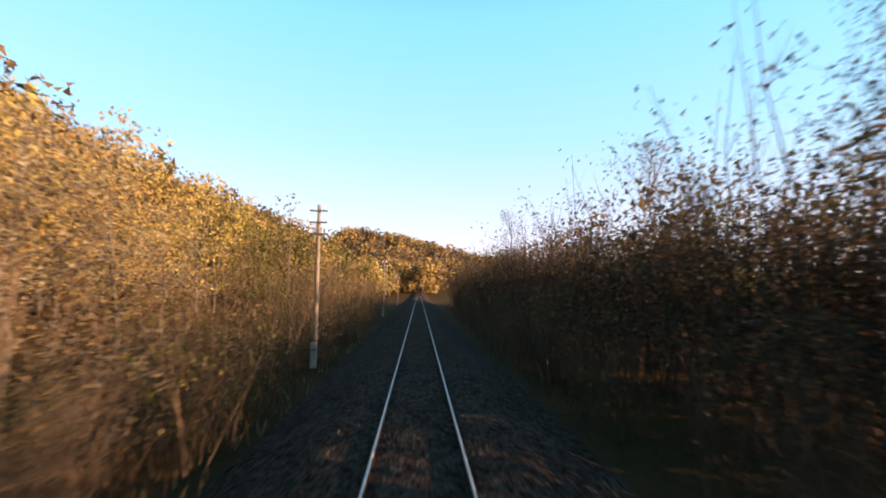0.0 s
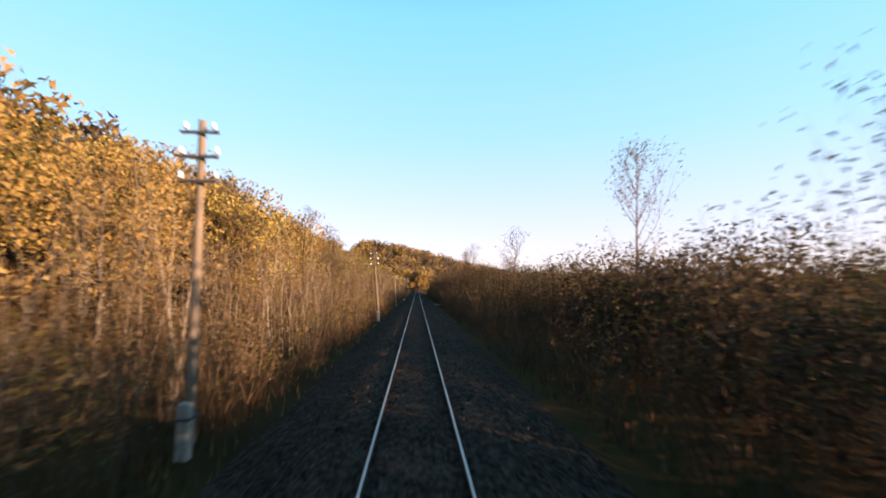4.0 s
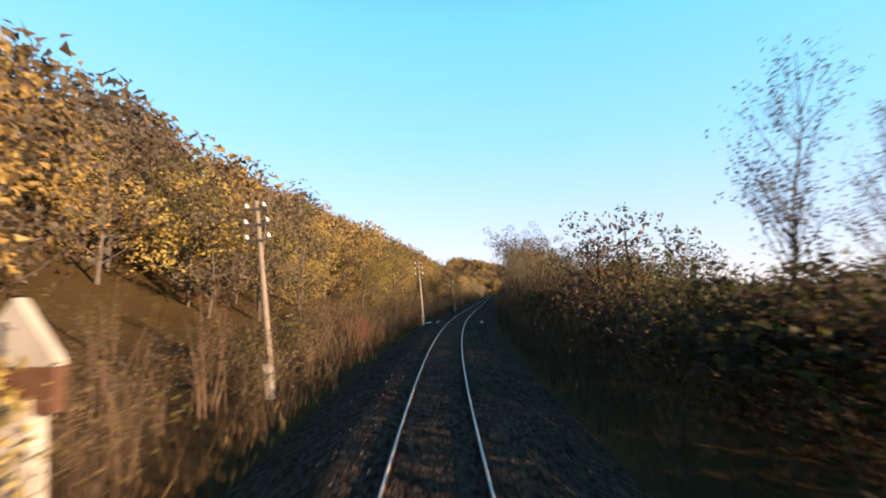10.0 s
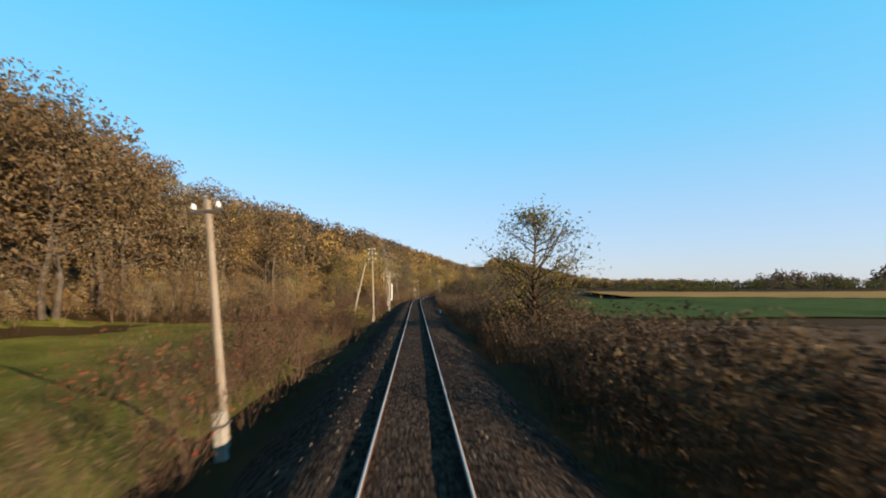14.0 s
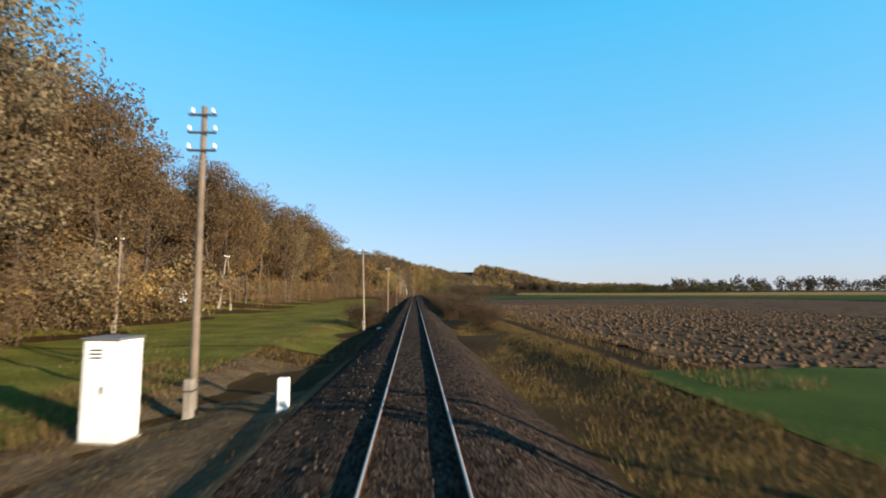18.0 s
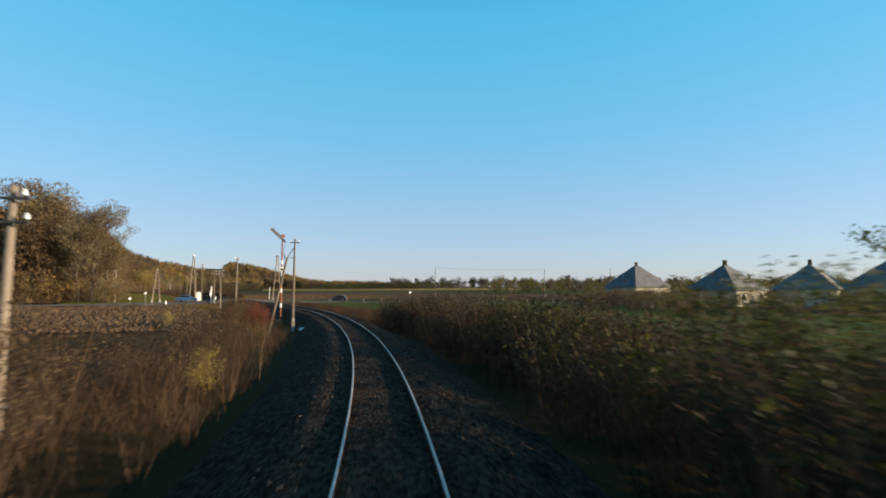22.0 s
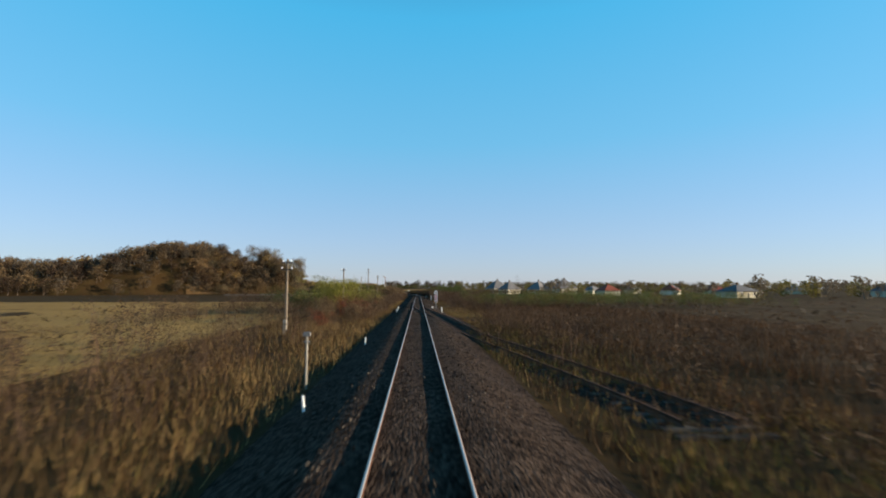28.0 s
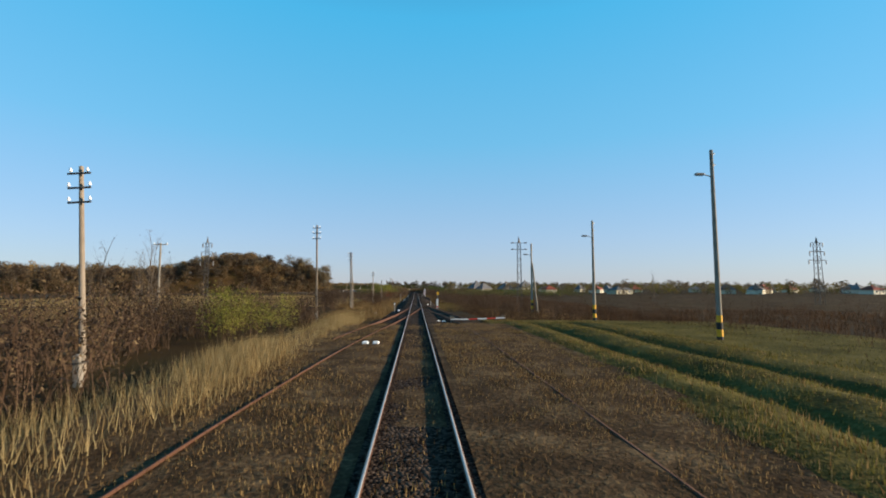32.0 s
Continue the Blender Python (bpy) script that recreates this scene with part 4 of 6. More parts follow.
joined("brown_scrub", pick(BRUSH, ["scrub_brown", "scrub_brown", "oak_brown", "scrub_brown"], scatter(762, 905, -7.4, -4.3, 0.9), 0.4, 0.85) + pick(BRUSH, ["oak_brown", "leaf_red", "scrub_brown", "oak_brown"], [*scatter(470, 497, -9.5, -5.2, 0.8), *scatter(500, 560, -7.5, -4.8, 3), *scatter(490, 520, -11, -4.2, 1.3)], 0.65, 1.05) + pick(TWIGGY, ["scrub_brown", "scrub_brown", "scrub_brown", "oak_brown"], scatter(762, 905, -10, -7.4, 1.6), 0.5, 1.0) + pick(TWIGGY, ["scrub_brown"], [*scatter(440, 585, -8, -4.6, 3.2), *scatter(775, 905, -24, -10, 8), *scatter(905, 964, -11, -4.9, 2.4), *scatter(950, 985, -32, -12, 4), *scatter(1038, 1082, -24, -13, 5), *scatter(998, 1024, -15, -7, 3.5), *scatter(990, 1040, -24, -13, 9)], 0.6, 1.2) + pick(TWIGGY, ["scrub_brown", "oak_brown", "scrub_brown"], scatter(958, 979, -11, -4.6, 1.6), 0.7, 1.2) + pick(TWIGGY, ["oak_brown", "scrub_brown"], scatter(964, 1004, -16, -4.6, 5), 0.4, 0.65) + pick(TWIGGY, ["scrub_brown", "oak_brown", "scrub_brown"], [p for p in scatter(1084, 1124, -23, -9.3, 1.7) if not (1091 < p[0] < 1116 and p[1] > -14.5)], 1.0, 1.6), TWIGMATS, "dense reddish-brown scrub along the railway", "scrub")
fringe = [(u, edge(u) + rng.uniform(-1.5, 2.5)) for u in rng.uniform(440, 641, 210) if not 584 < u < 601] + [(rng.uniform(640, 645), l) for l in rng.uniform(-84, -25, 60)]
joined("wood_edge_scrub", pick(DENSE, RUST, scatter(598, 644, -82, -24, 9), 1.6, 2.6) + pick(SAPLING, RUST, fringe, 0.65, 1.3) + pick(SAPLING, RUST, [*scatter(425, 525, -46, -29, 10), *scatter(398, 466, -30, -15, 9)], 0.6, 1.1) + pick(BRUSH, ["oak_brown", "scrub_brown"], scatter(404, 462, -16, -4.8, 2.4), 0.5, 0.85) + pick(SHRUB, ["oak_brown", "scrub_brown"], scatter(418, 462, -30, -8, 4), 0.35, 0.65) + pick(SAPLING, ["oak_brown", "leaf_grey", "leaf_olive", "oak_orange"], scatter(470, 640, -40, -32, 16), 0.5, 1.0), TWIGMATS, "dull brown undergrowth at the foot of the wood", "scrub")
joined("green_weeds", pick(SHRUB, ["leaf_green", "leaf_olive"], [*scatter(905, 965, -12, -7, 8), *scatter(922, 953, 9, 46, 6), *scatter(905, 950, 46, 70, 12)], 0.75, 1.15) + pick(SHRUB, ["leaf_green", "oak_yellow", "leaf_green"], scatter(942, 962, -22, -11.5, 7), 1.0, 1.4), TWIGMATS, "yellow-green weeds and elder bushes among the scrub", "weeds")


joined("feathery_thicket", pick(SAPLING, ["leaf_green", "leaf_olive"], scatter(796, 850, 5.4, 17, 2.2), 0.5, 0.85), TWIGMATS, "dense feathery green thicket beside the curve", "thicket")


# ---- single trees that stand out ----
def first(key, name, pr, wood, leaf, label, category, group, parts=("trunk", "crown")):
    FIRST[key] = (plant(name, pr, wood, leaf, label, category, group, parts), False)


first("tall_a", "young_tree", TALL[0], "twig", "leaf_grey", "slender young tree with few grey-brown leaves", "tree", "slender trees by the railway")
first("tall_b", "young_tree", TALL[1], "twig", "leaf_grey", "slender young tree with few grey-brown leaves", "tree", "slender trees by the railway")
first("tall_c", "young_tree", TALL[2], "twig", "oak_brown", "slender young tree with thin brown leaves", "tree", "slender trees by the railway")
first("bare_a", "bare_tree", BARE[0], "bark", "leaf_grey", "tall leafless tree with many upright stems", "tree", "leafless trees by the railway")
first("bare_b", "bare_tree", BARE[1], "bark", "leaf_grey", "tall leafless tree with many upright stems", "tree", "leafless trees by the railway")
first("big_a", "oak_tree", BIG[0], "bark", "oak_brown", "large spreading oak with thinning brown leaves", "tree", "large trees overhanging the railway")
first("big_b", "oak_tree", BIG[1], "bark", "oak_tan", "large leafy tree with a pale tan crown", "tree", "large trees overhanging the railway")
first("oak_a", "maple_tree", NEAROAK[0], "bark", "leaf_orange", "bushy tree in bright yellow-orange leaf", "tree", "bright trees at the wood edge")
first("oak_b", "oak_tree", NEAROAK[2], "bark", "oak_brown", "tall oak with thinning brown leaves by the pole", "tree", "oaks at the wood edge")
first("oak_y", "oak_tree", NEAROAK[1], "bark", "oak_yellow", "bushy oak in yellow-olive autumn leaf", "tree", "oaks at the wood edge")
POPLAR = proto(97, 260, 0.3, 0.12, n=4, joints=8, h=16, trunk=0.17, clear=0.22, spread=2.6, limbs=34, twigs=7, up=1.9, lean=0.015)
first("poplar", "poplar_tree", POPLAR, "bark", "leaf_grey", "very tall leafless poplar with upright branches", "tree", "tall poplars")
BIRCH = proto(98, 2200, 0.5, 0.12, n=4, joints=8, h=16, trunk=0.15, clear=0.4, spread=4.2, limbs=22, twigs=7, up=0.9, lean=0.03)
first("birch", "birch_tree", BIRCH, "pale_bark", "leaf_grey", "tall pale-barked birch with thin grey-brown leaves", "tree", "birches at the wood edge")
first("apple", "orchard_tree", proto(91, 4200, 0.4, 0.12, n=3, h=5.4, trunk=0.14, clear=0.05, spread=2.3, limbs=46, twigs=8, up=0.55), "twig", "leaf_olive", "round bare tree with fine dark twigs", "tree", "")
first("locust", "ailanthus_tree", proto(92, 1300, 0.24, 0.15, n=3, h=5.4, trunk=0.07, clear=0.45, spread=1.3, limbs=9, twigs=3, up=0.6, stems=3, stem_spread=0.6), "twig", "leaf_green", "young feathery tree with green leaves", "tree", "feathery young trees")
first("yellow_bush", "yellow_bush", BUSH[0], "twig", "oak_yellow", "shrub in bright yellow leaf", "bush", "yellow bushes", ("stem", "foliage"))
first("green_bush", "green_bush", BUSH[2], "twig", "leaf_lime", "leafy green and yellow bush", "bush", "green bushes", ("stem", "foliage"))
first("red_bush", "red_bush", BUSH[1], "twig", "leaf_red", "small shrub in bright red leaf", "bush", "red bushes", ("stem", "foliage"))
first("rust_bush", "rust_bush", ROUND[1], "twig", "oak_brown", "dense rounded bush with fine rusty-brown twigs", "bush", "rusty bushes", ("stem", "foliage"))
first("round_bush", "round_bush", ROUND[0], "twig", "scrub_brown", "dense round leafless brown bush beside the track", "bush", "round brown bushes", ("stem", "foliage"))
SINGLES = (
    ("yellow_bush", 466.8, -5.1, 0.75), ("yellow_bush", 466, -6.2, 0.8), ("yellow_bush", 467.6, -6.6, 0.7), ("yellow_bush", 465, -9.0, 0.85), ("round_bush", 610, -4.9, 1.0), ("round_bush", 607.5, -6.2, 0.9), ("round_bush", 611.3, 7.2, 0.78), ("round_bush", 608, 8.6, 0.7), ("round_bush", 606, -5.2, 0.85), ("round_bush", 604, 7.4, 0.8), ("round_bush", 866, -7.6, 1.15), ("round_bush", 862, -10, 1.25), ("round_bush", 869, -12, 1.3), ("round_bush", 857, -7.2, 1.1), ("round_bush", 872, -9.4, 1.05), ("round_bush", 850, -9, 1.2), ("round_bush", 843, -7.4, 1.0), ("round_bush", 1050, -15, 1.2), ("round_bush", 1046, -16.5, 1.1), ("round_bush", 1028, -9, 0.9),
    ("rust_bush", 850, -9.4, 1.40), ("rust_bush", 847, -8.0, 1.22), ("rust_bush", 860, -11, 1.46), ("rust_bush", 866, -9, 1.34), ("rust_bush", 854, -7, 1.22), ("rust_bush", 869, -7.2, 1.16), ("rust_bush", 842, -11, 1.52), ("rust_bush", 873, -8.2, 1.22), ("rust_bush", 876, -6.4, 0.98), ("rust_bush", 838, -7.6, 1.16), ("rust_bush", 728, -8.6, 0.8), ("rust_bush", 733, -7.4, 0.7), ("rust_bush", 723, -6.8, 0.7), ("rust_bush", 739, -7.0, 0.75), ("rust_bush", 745, -9.0, 0.8), ("rust_bush", 985, -9, 0.7), ("rust_bush", 980, -7.2, 0.7), ("rust_bush", 976, -10.5, 0.9), ("rust_bush", 862, -6.6, 1.2), ("rust_bush", 857, -9.6, 1.4), ("rust_bush", 834, -9.8, 1.3), ("rust_bush", 827, -7.4, 1.1), ("rust_bush", 871, -11.5, 1.5), ("rust_bush", 815, -8.0, 1.1), ("rust_bush", 803, -7.2, 1.0), ("rust_bush", 795, -8.6, 1.1),
    ("tall_a", -40, 8.5, 1.0), ("tall_b", -8, 9.5, 1.1), ("tall_c", -22, 11, 1.0), ("tall_a", 12, 9, 0.9), ("bare_a", 24, 11, 0.9), ("tall_b", 62.5, 8.9, 0.95), ("tall_a", 61, 9.8, 1.1), ("bare_b", 60, 8, 0.8), ("tall_c", 52, 10.5, 1.0),
    ("bare_b", 40, 12, 1.0), ("tall_a", 56, 7.5, 0.85), ("tall_a", 99.5, 9.6, 0.92), ("tall_c", 128, 9.0, 0.9), ("tall_b", 150, 11, 1.0),  ("bare_a", 160, 11, 1.2),
    ("tall_b", 6, -9, 0.9), ("tall_c", 14, -8.5, 0.8), ("tall_a", 45, -8.6, 0.95), ("tall_b", 38, -7.5, 0.75), ("tall_c", 26, -7.0, 0.7), ("tall_a", 84, -11, 1.1), ("tall_b", 92, -13, 1.2), ("tall_c", 72, -7.0, 0.7),
    ("oak_b", 235.5, -9.0, 1.28), ("big_a", 243, 13.0, 1.1), ("big_b", 236, 14.0, 1.0), ("big_a", 264, 8.3, 1.15), ("big_b", 271, 10.2, 0.86), ("big_a", 278, 12.4, 0.82), ("big_b", 283.5, 11.5, 0.7), ("big_b", 251, 11.0, 0.95), ("bare_b", 268, 7.5, 0.9),
    ("oak_y", 302, -10, 0.9), ("oak_y", 318, -10.2, 0.72), ("oak_a", 413, -8.2, 0.66), ("oak_a", 190, -7, 0.5), ("bare_a", 380, -9.5, 1.3), ("bare_b", 374, -8, 1.1), ("bare_a", 388, -11, 1.4), ("big_b", 312, 9.5, 0.46), ("big_b", 305, 11.5, 0.55), ("big_b", 318, 8.8, 0.34),
    ("big_b", 268, 8, 0.55), ("big_b", 292, 9, 0.6), ("oak_y", 226, -14, 1.1), ("poplar", 204, 9.2, 1.0), ("poplar", 205.5, 11.8, 1.1), ("poplar", 205, 14.0, 0.95), ("birch", 388.5, -9.6, 1.0), ("birch", 382, -9.0, 0.9),
    ("tall_a", 352, 9.6, 0.98), ("tall_b", 353.5, 11.5, 0.8), ("bare_b", 408, 10.5, 0.7), ("bare_a", 398, 14, 0.6), ("bare_b", 439, 13, 0.85), ("bare_a", 440, 14.5, 0.85), ("bare_b", 437, 16, 0.9), ("bare_a", 436, 12.2, 0.75), ("tall_c", 425, 9, 0.5),
    ("apple", 481, 7.7, 1.6), ("tall_a", 556, 16, 0.45), ("tall_b", 562, 14, 0.35), ("bare_a", 520, 12, 0.4),
    ("locust", 826, 8.0, 0.9), ("locust", 830, 10, 0.8), ("locust", 822, 9.5, 1.0), ("locust", 834, 8.2, 0.75), ("locust", 838, 10.4, 0.85), ("locust", 817, 11.0, 1.05), ("locust", 842, 9.2, 0.7), ("locust", 790, 21, 1.1), ("locust", 812, 8.6, 0.7),
    ("bare_a", 826, 38.9, 1.1), ("bare_b", 1097, -19, 0.95), ("bare_a", 1099, -21.5, 0.85), ("bare_b", 1094, -21, 0.9), ("bare_a", 960, 90, 1.2),
    ("yellow_bush", 459, -5.6, 0.75), ("yellow_bush", 456, -6.6, 0.6), ("yellow_bush", 186, -5.4, 0.9), ("yellow_bush", 193, -5.6, 0.7), ("yellow_bush", 92, -6.2, 0.9), ("yellow_bush", 82, -5.6, 0.75),
    ("yellow_bush", 786, -5.6, 0.55), ("yellow_bush", 820, -8, 0.7), ("yellow_bush", 866, -14, 0.8), ("yellow_bush", 745, -14, 0.5),
    ("green_bush", 1098, -11.2, 1.15), ("green_bush", 1100, -12.6, 1.2), ("green_bush", 1096, -13.6, 1.1), ("green_bush", 1094, -10.6, 1.0), ("green_bush", 966, -11.6, 1.5), ("green_bush", 962, -13.5, 1.8), ("green_bush", 964, -11.0, 1.6), ("green_bush", 958, -10.5, 1.7), ("green_bush", 960, -12.4, 1.8), ("green_bush", 955, -8.5, 1.4), ("green_bush", 950, -12, 1.6), ("green_bush", 953, -10.0, 1.5), ("green_bush", 965, -12.6, 1.6), ("green_bush", 961, -11.3, 1.6), ("green_bush", 963, -12.4, 1.5), ("green_bush", 959, -13.6, 1.7), ("green_bush", 956, -11.6, 1.6), ("red_bush", 972, -9.4, 0.9), ("red_bush", 975, -7.6, 0.7), ("red_bush", 970, -7.0, 0.8), ("yellow_bush", 952, -6.6, 0.8), ("green_bush", 10, -5.8, 0.6), ("green_bush", 62, -7.4, 0.6), ("green_bush", 250, 6.4, 1.0), ("green_bush", 242, 6.2, 1.0), ("green_bush", 200, 6.8, 1.1), ("green_bush", 246, 7.0, 1.2), ("green_bush", 248.5, 8.4, 1.3), ("green_bush", 244, 9.0, 1.3), ("green_bush", 238, 8.2, 1.1), ("yellow_bush", 249.5, 6.0, 0.9),
    ("red_bush", 754, -6.3, 0.95), ("red_bush", 752, -7.0, 0.8), ("red_bush", 464, 7.2, 0.6), ("red_bush", 990, -8.5, 0.6), ("red_bush", 335, -5.8, 0.7), ("red_bush", 722, 5.5, 0.4), ("red_bush", 436, -5.6, 0.6),
)
for key, u, lat, size in SINGLES:
    put(key, stand(u, lat, None, (u * 37 + lat * 11) % 360, 0, size, 0.08))


# ---- grass and reeds ----
def blades(name, areas, mat, label, category="grass", floor=height):
    """Upright blades over areas (u0, u1, lat0, lat1, per square metre, low, high, width)."""
    V = []
    for u0, u1, l0, l1, dens, lo, hi, w in areas:
        n = int(abs((u1 - u0) * (l1 - l0)) * dens)
        u, l = rng.uniform(u0, u1, n), rng.uniform(l0, l1, n)
        keep = rng.uniform(0, 1, n) < 0.35 + 0.65 * (wave(u, l, 8) > -0.05)
        u, l = u[keep], l[keep]
        n = len(u)
        x, y = spot(u, l)
        z = floor(u, l)
        h = rng.uniform(lo, hi, n) * (0.75 + 0.25 * wave(u, l, 5))
        a = rng.uniform(0, np.pi, n)
        dx, dy = np.cos(a) * w / 2, np.sin(a) * w / 2
        tx, ty = rng.normal(0, 0.22, n) * h, rng.normal(0, 0.22, n) * h
        V.append(np.stack([np.stack([x - dx, y - dy, z - 0.03], -1), np.stack([x + dx, y + dy, z - 0.03], -1), np.stack([x + tx, y + ty, z + h], -1)], 1).reshape(-1, 3))
    v = np.concatenate(V)
    ob = new(name, mesh_of(name, v, np.arange(len(v)).reshape(-1, 3), M[mat]))
    return tagged(ob, label, category, "", "stuff")


blades("dry_verge_grass", [(-40, 430, -5.2, -3.6, 10, 0.2, 0.7, 0.04), (430, 490, -8.5, -3.7, 40, 0.12, 0.42, 0.024), (514, 636, -9.5, -3.4, 70, 0.12, 0.42, 0.024), (636, 657, -9.4, -3.0, 130, 0.04, 0.2, 0.022), (636, 650, -12.5, -8.0, 90, 0.15, 0.5, 0.028), (466, 650, -26, -9, 14, 0.12, 0.38, 0.035), (667, 768, -7.5, -3.7, 55, 0.15, 0.55, 0.024), (540, 645, 11, 15, 22, 0.2, 0.6, 0.04), (905, 965, -10, -3.7, 26, 0.25, 0.8, 0.03), (965, 985, -15, -3.7, 22, 0.25, 0.8, 0.032), (985, 1050, -15, -3.7, 40, 0.3, 0.9, 0.032), (1050, 1090, -12, -3.2, 40, 0.3, 0.9, 0.03),
                           (560, 655, 4.0, 10, 90, 0.12, 0.42, 0.024), (666, 745, 4.2, 10.6, 45, 0.2, 0.6, 0.024), (850, 1060, 3.9, 12, 20, 0.2, 0.7, 0.035), (1060, 1100, 9, 20, 16, 0.3, 0.8, 0.035), (670, 745, -10.5, -7.5, 12, 0.2, 0.5, 0.03)],
       "drygrass", "dry straw-coloured grass along the railway verge")
blades("reed_bed", [(1084, 1134, -8.6, -5.2, 120, 0.6, 1.45, 0.02), (1086, 1132, -5.8, -4.6, 110, 0.25, 0.9, 0.02), (1100, 1134, -10.5, -8.6, 40, 0.6, 1.3, 0.02)], "reed", "tall dry blond reeds beside the siding", "reeds")
blades("brown_weeds", [(1079, 1096, 7, 30, 30, 0.2, 0.8, 0.04), (1058, 1084, 7, 30, 26, 0.3, 1.0, 0.045), (668, 745, 4.6, 11, 30, 0.3, 0.9, 0.04), (404, 466, -24, -4.4, 24, 0.3, 0.9, 0.045), (-40, 430, -6, -4, 10, 0.4, 1.2, 0.035), (-40, 430, 3.9, 6, 10, 0.3, 1.1, 0.035), (430, 600, 4, 8, 18, 0.4, 1.2, 0.03), (690, 905, 4, 9, 18, 0.4, 1.1, 0.03), (760, 905, -9, -4.2, 9, 0.5, 1.3, 0.03), (978, 1030, 3.8, 9, 22, 0.3, 0.8, 0.04), (900, 1060, 8, 34, 16, 0.4, 1.1, 0.05), (1062, 1131, 20, 60, 9, 0.4, 1.2, 0.06), (920, 1050, -14, -6, 10, 0.4, 1.1, 0.035)],
       "brownweed", "dead brown weeds and stalks beside the railway", "weeds")
blades("green_verge_grass", [(440, 470, 3.8, 7, 40, 0.1, 0.35, 0.025), (560, 655, 3.8, 10, 100, 0.08, 0.28, 0.024), (665, 690, -12, -4, 60, 0.08, 0.28, 0.022), (470, 650, -14, -5.5, 60, 0.06, 0.24, 0.026), (960, 1060, 4.5, 9, 18, 0.1, 0.4, 0.03), (982, 1014, 3.8, 10.5, 45, 0.15, 0.5, 0.03), (470, 655, -28, -8, 16, 0.06, 0.22, 0.035), (672, 760, 9.8, 30, 34, 0.06, 0.2, 0.04), (905, 1030, -8, -3.8, 10, 0.1, 0.4, 0.035), (1018, 1045, 4.5, 11, 40, 0.1, 0.4, 0.04)],
       "greengrass", "short green grass at the trackside")
blades("yard_grass", [(1093, 1134, -5.8, -1.2, 130, 0.03, 0.15, 0.03), (1093, 1134, 1.2, 6.6, 130, 0.03, 0.15, 0.03), (1092, 1134, -0.6, 0.6, 60, 0.03, 0.1, 0.025), (1100, 1134, -5.8, -1.2, 60, 0.05, 0.2, 0.03), (1100, 1134, 1.2, 6.6, 60, 0.05, 0.2, 0.03)], "drygrass", "short dead grass between the tracks of the yard", floor=lambda u, l: -0.33 + 0.26 * smooth(1089, 1097, u) - 0.02)

# ---- sleepers ----
def sleeper_arrays():
    prof = [(-1.25, -0.33), (1.25, -0.33), (1.25, -0.19), (1.0, -0.165), (0.55, -0.17), (0.3, -0.2), (-0.3, -0.2), (-0.55, -0.17), (-1.0, -0.165), (-1.25, -0.19)]
    bm = plate(prof, 0.25)
    me = bpy.data.meshes.new("sleeper")
    bmesh.ops.triangulate(bm, faces=bm.faces)
    bm.to_mesh(me)
    v = np.array([x.co[:] for x in me.vertices])
    f = np.array([p.vertices[:] for p in me.polygons])
    me.materials.append(M["sleeper"])
    return me, v, f


SLEEPER, SV, SF = sleeper_arrays()

# ---- telegraph poles ----
def telegraph_pole(u, lat, top, arms=3, lean=0.0, footing=True, strut=0, twin=False, kind="weathered wooden telegraph pole with white insulators"):
    """top: height of the pole's head above the rails."""
    h = top - float(height(u, lat)) + 0.03
    t = thing("telegraph_pole", kind, "telegraph pole", "telegraph poles beside the railway", m=stand(u, lat, None, 0, lean))
    part("pole", rod((0, 0, 0.3 if footing else -0.3), (0, 0, h), 0.115, 0.078, 10), M["wood_pole"], t)
    if footing:
        part("footing", box(-0.13, -0.36, -0.4, 0.13, -0.12, 1.2, 0.03), M["concrete"], t, "pale concrete stub")
        part("strap", box(-0.15, -0.38, 0.85, 0.15, 0.14, 0.9), M["dark_steel"], t)
    if twin:
        part("second_pole", rod((0.3, 0, -0.3), (0.22, 0, h - 0.1), 0.1, 0.075, 10), M["wood_pole"], t)
    for i in range(arms):
        z = h - 0.3 - 0.55 * i
        arm = part("crossarm", box(-0.42, -0.14, z - 0.035, 0.42, -0.085, z + 0.035, 0.008), M["dark_steel"], t)
        for s in (-1, 1):
            x = 0.38 if i else 0.3
            part("pin", rod((s * x, -0.11, z), (s * x, -0.11, z + 0.1), 0.014, None, 6), M["dark_steel"], arm)
            bm = rod((s * x, -0.11, z + 0.08), (s * x, -0.11, z + 0.17), 0.05, 0.042, 8)
            rod((s * x, -0.11, z + 0.18), (s * x, -0.11, z + 0.22), 0.036, 0.02, 8, bm)
            part("insulator", bm, M["porcelain"], arm, "white porcelain insulator")
    if strut:
        st = part("strut", rod((strut, 0, -0.3), (strut * 0.3, 0, h * 0.8), 0.12, 0.09, 8), M["wood_pole"], t, "slanting timber prop")
        part("brace", rod((strut * 0.3, 0, h * 0.8), (0, 0, h * 0.92), 0.03, None, 6), M["dark_steel"], st)
        part("brace", rod((strut * 0.3, 0, h * 0.8), (0, 0, h * 0.8), 0.025, None, 6), M["dark_steel"], st)
    return t


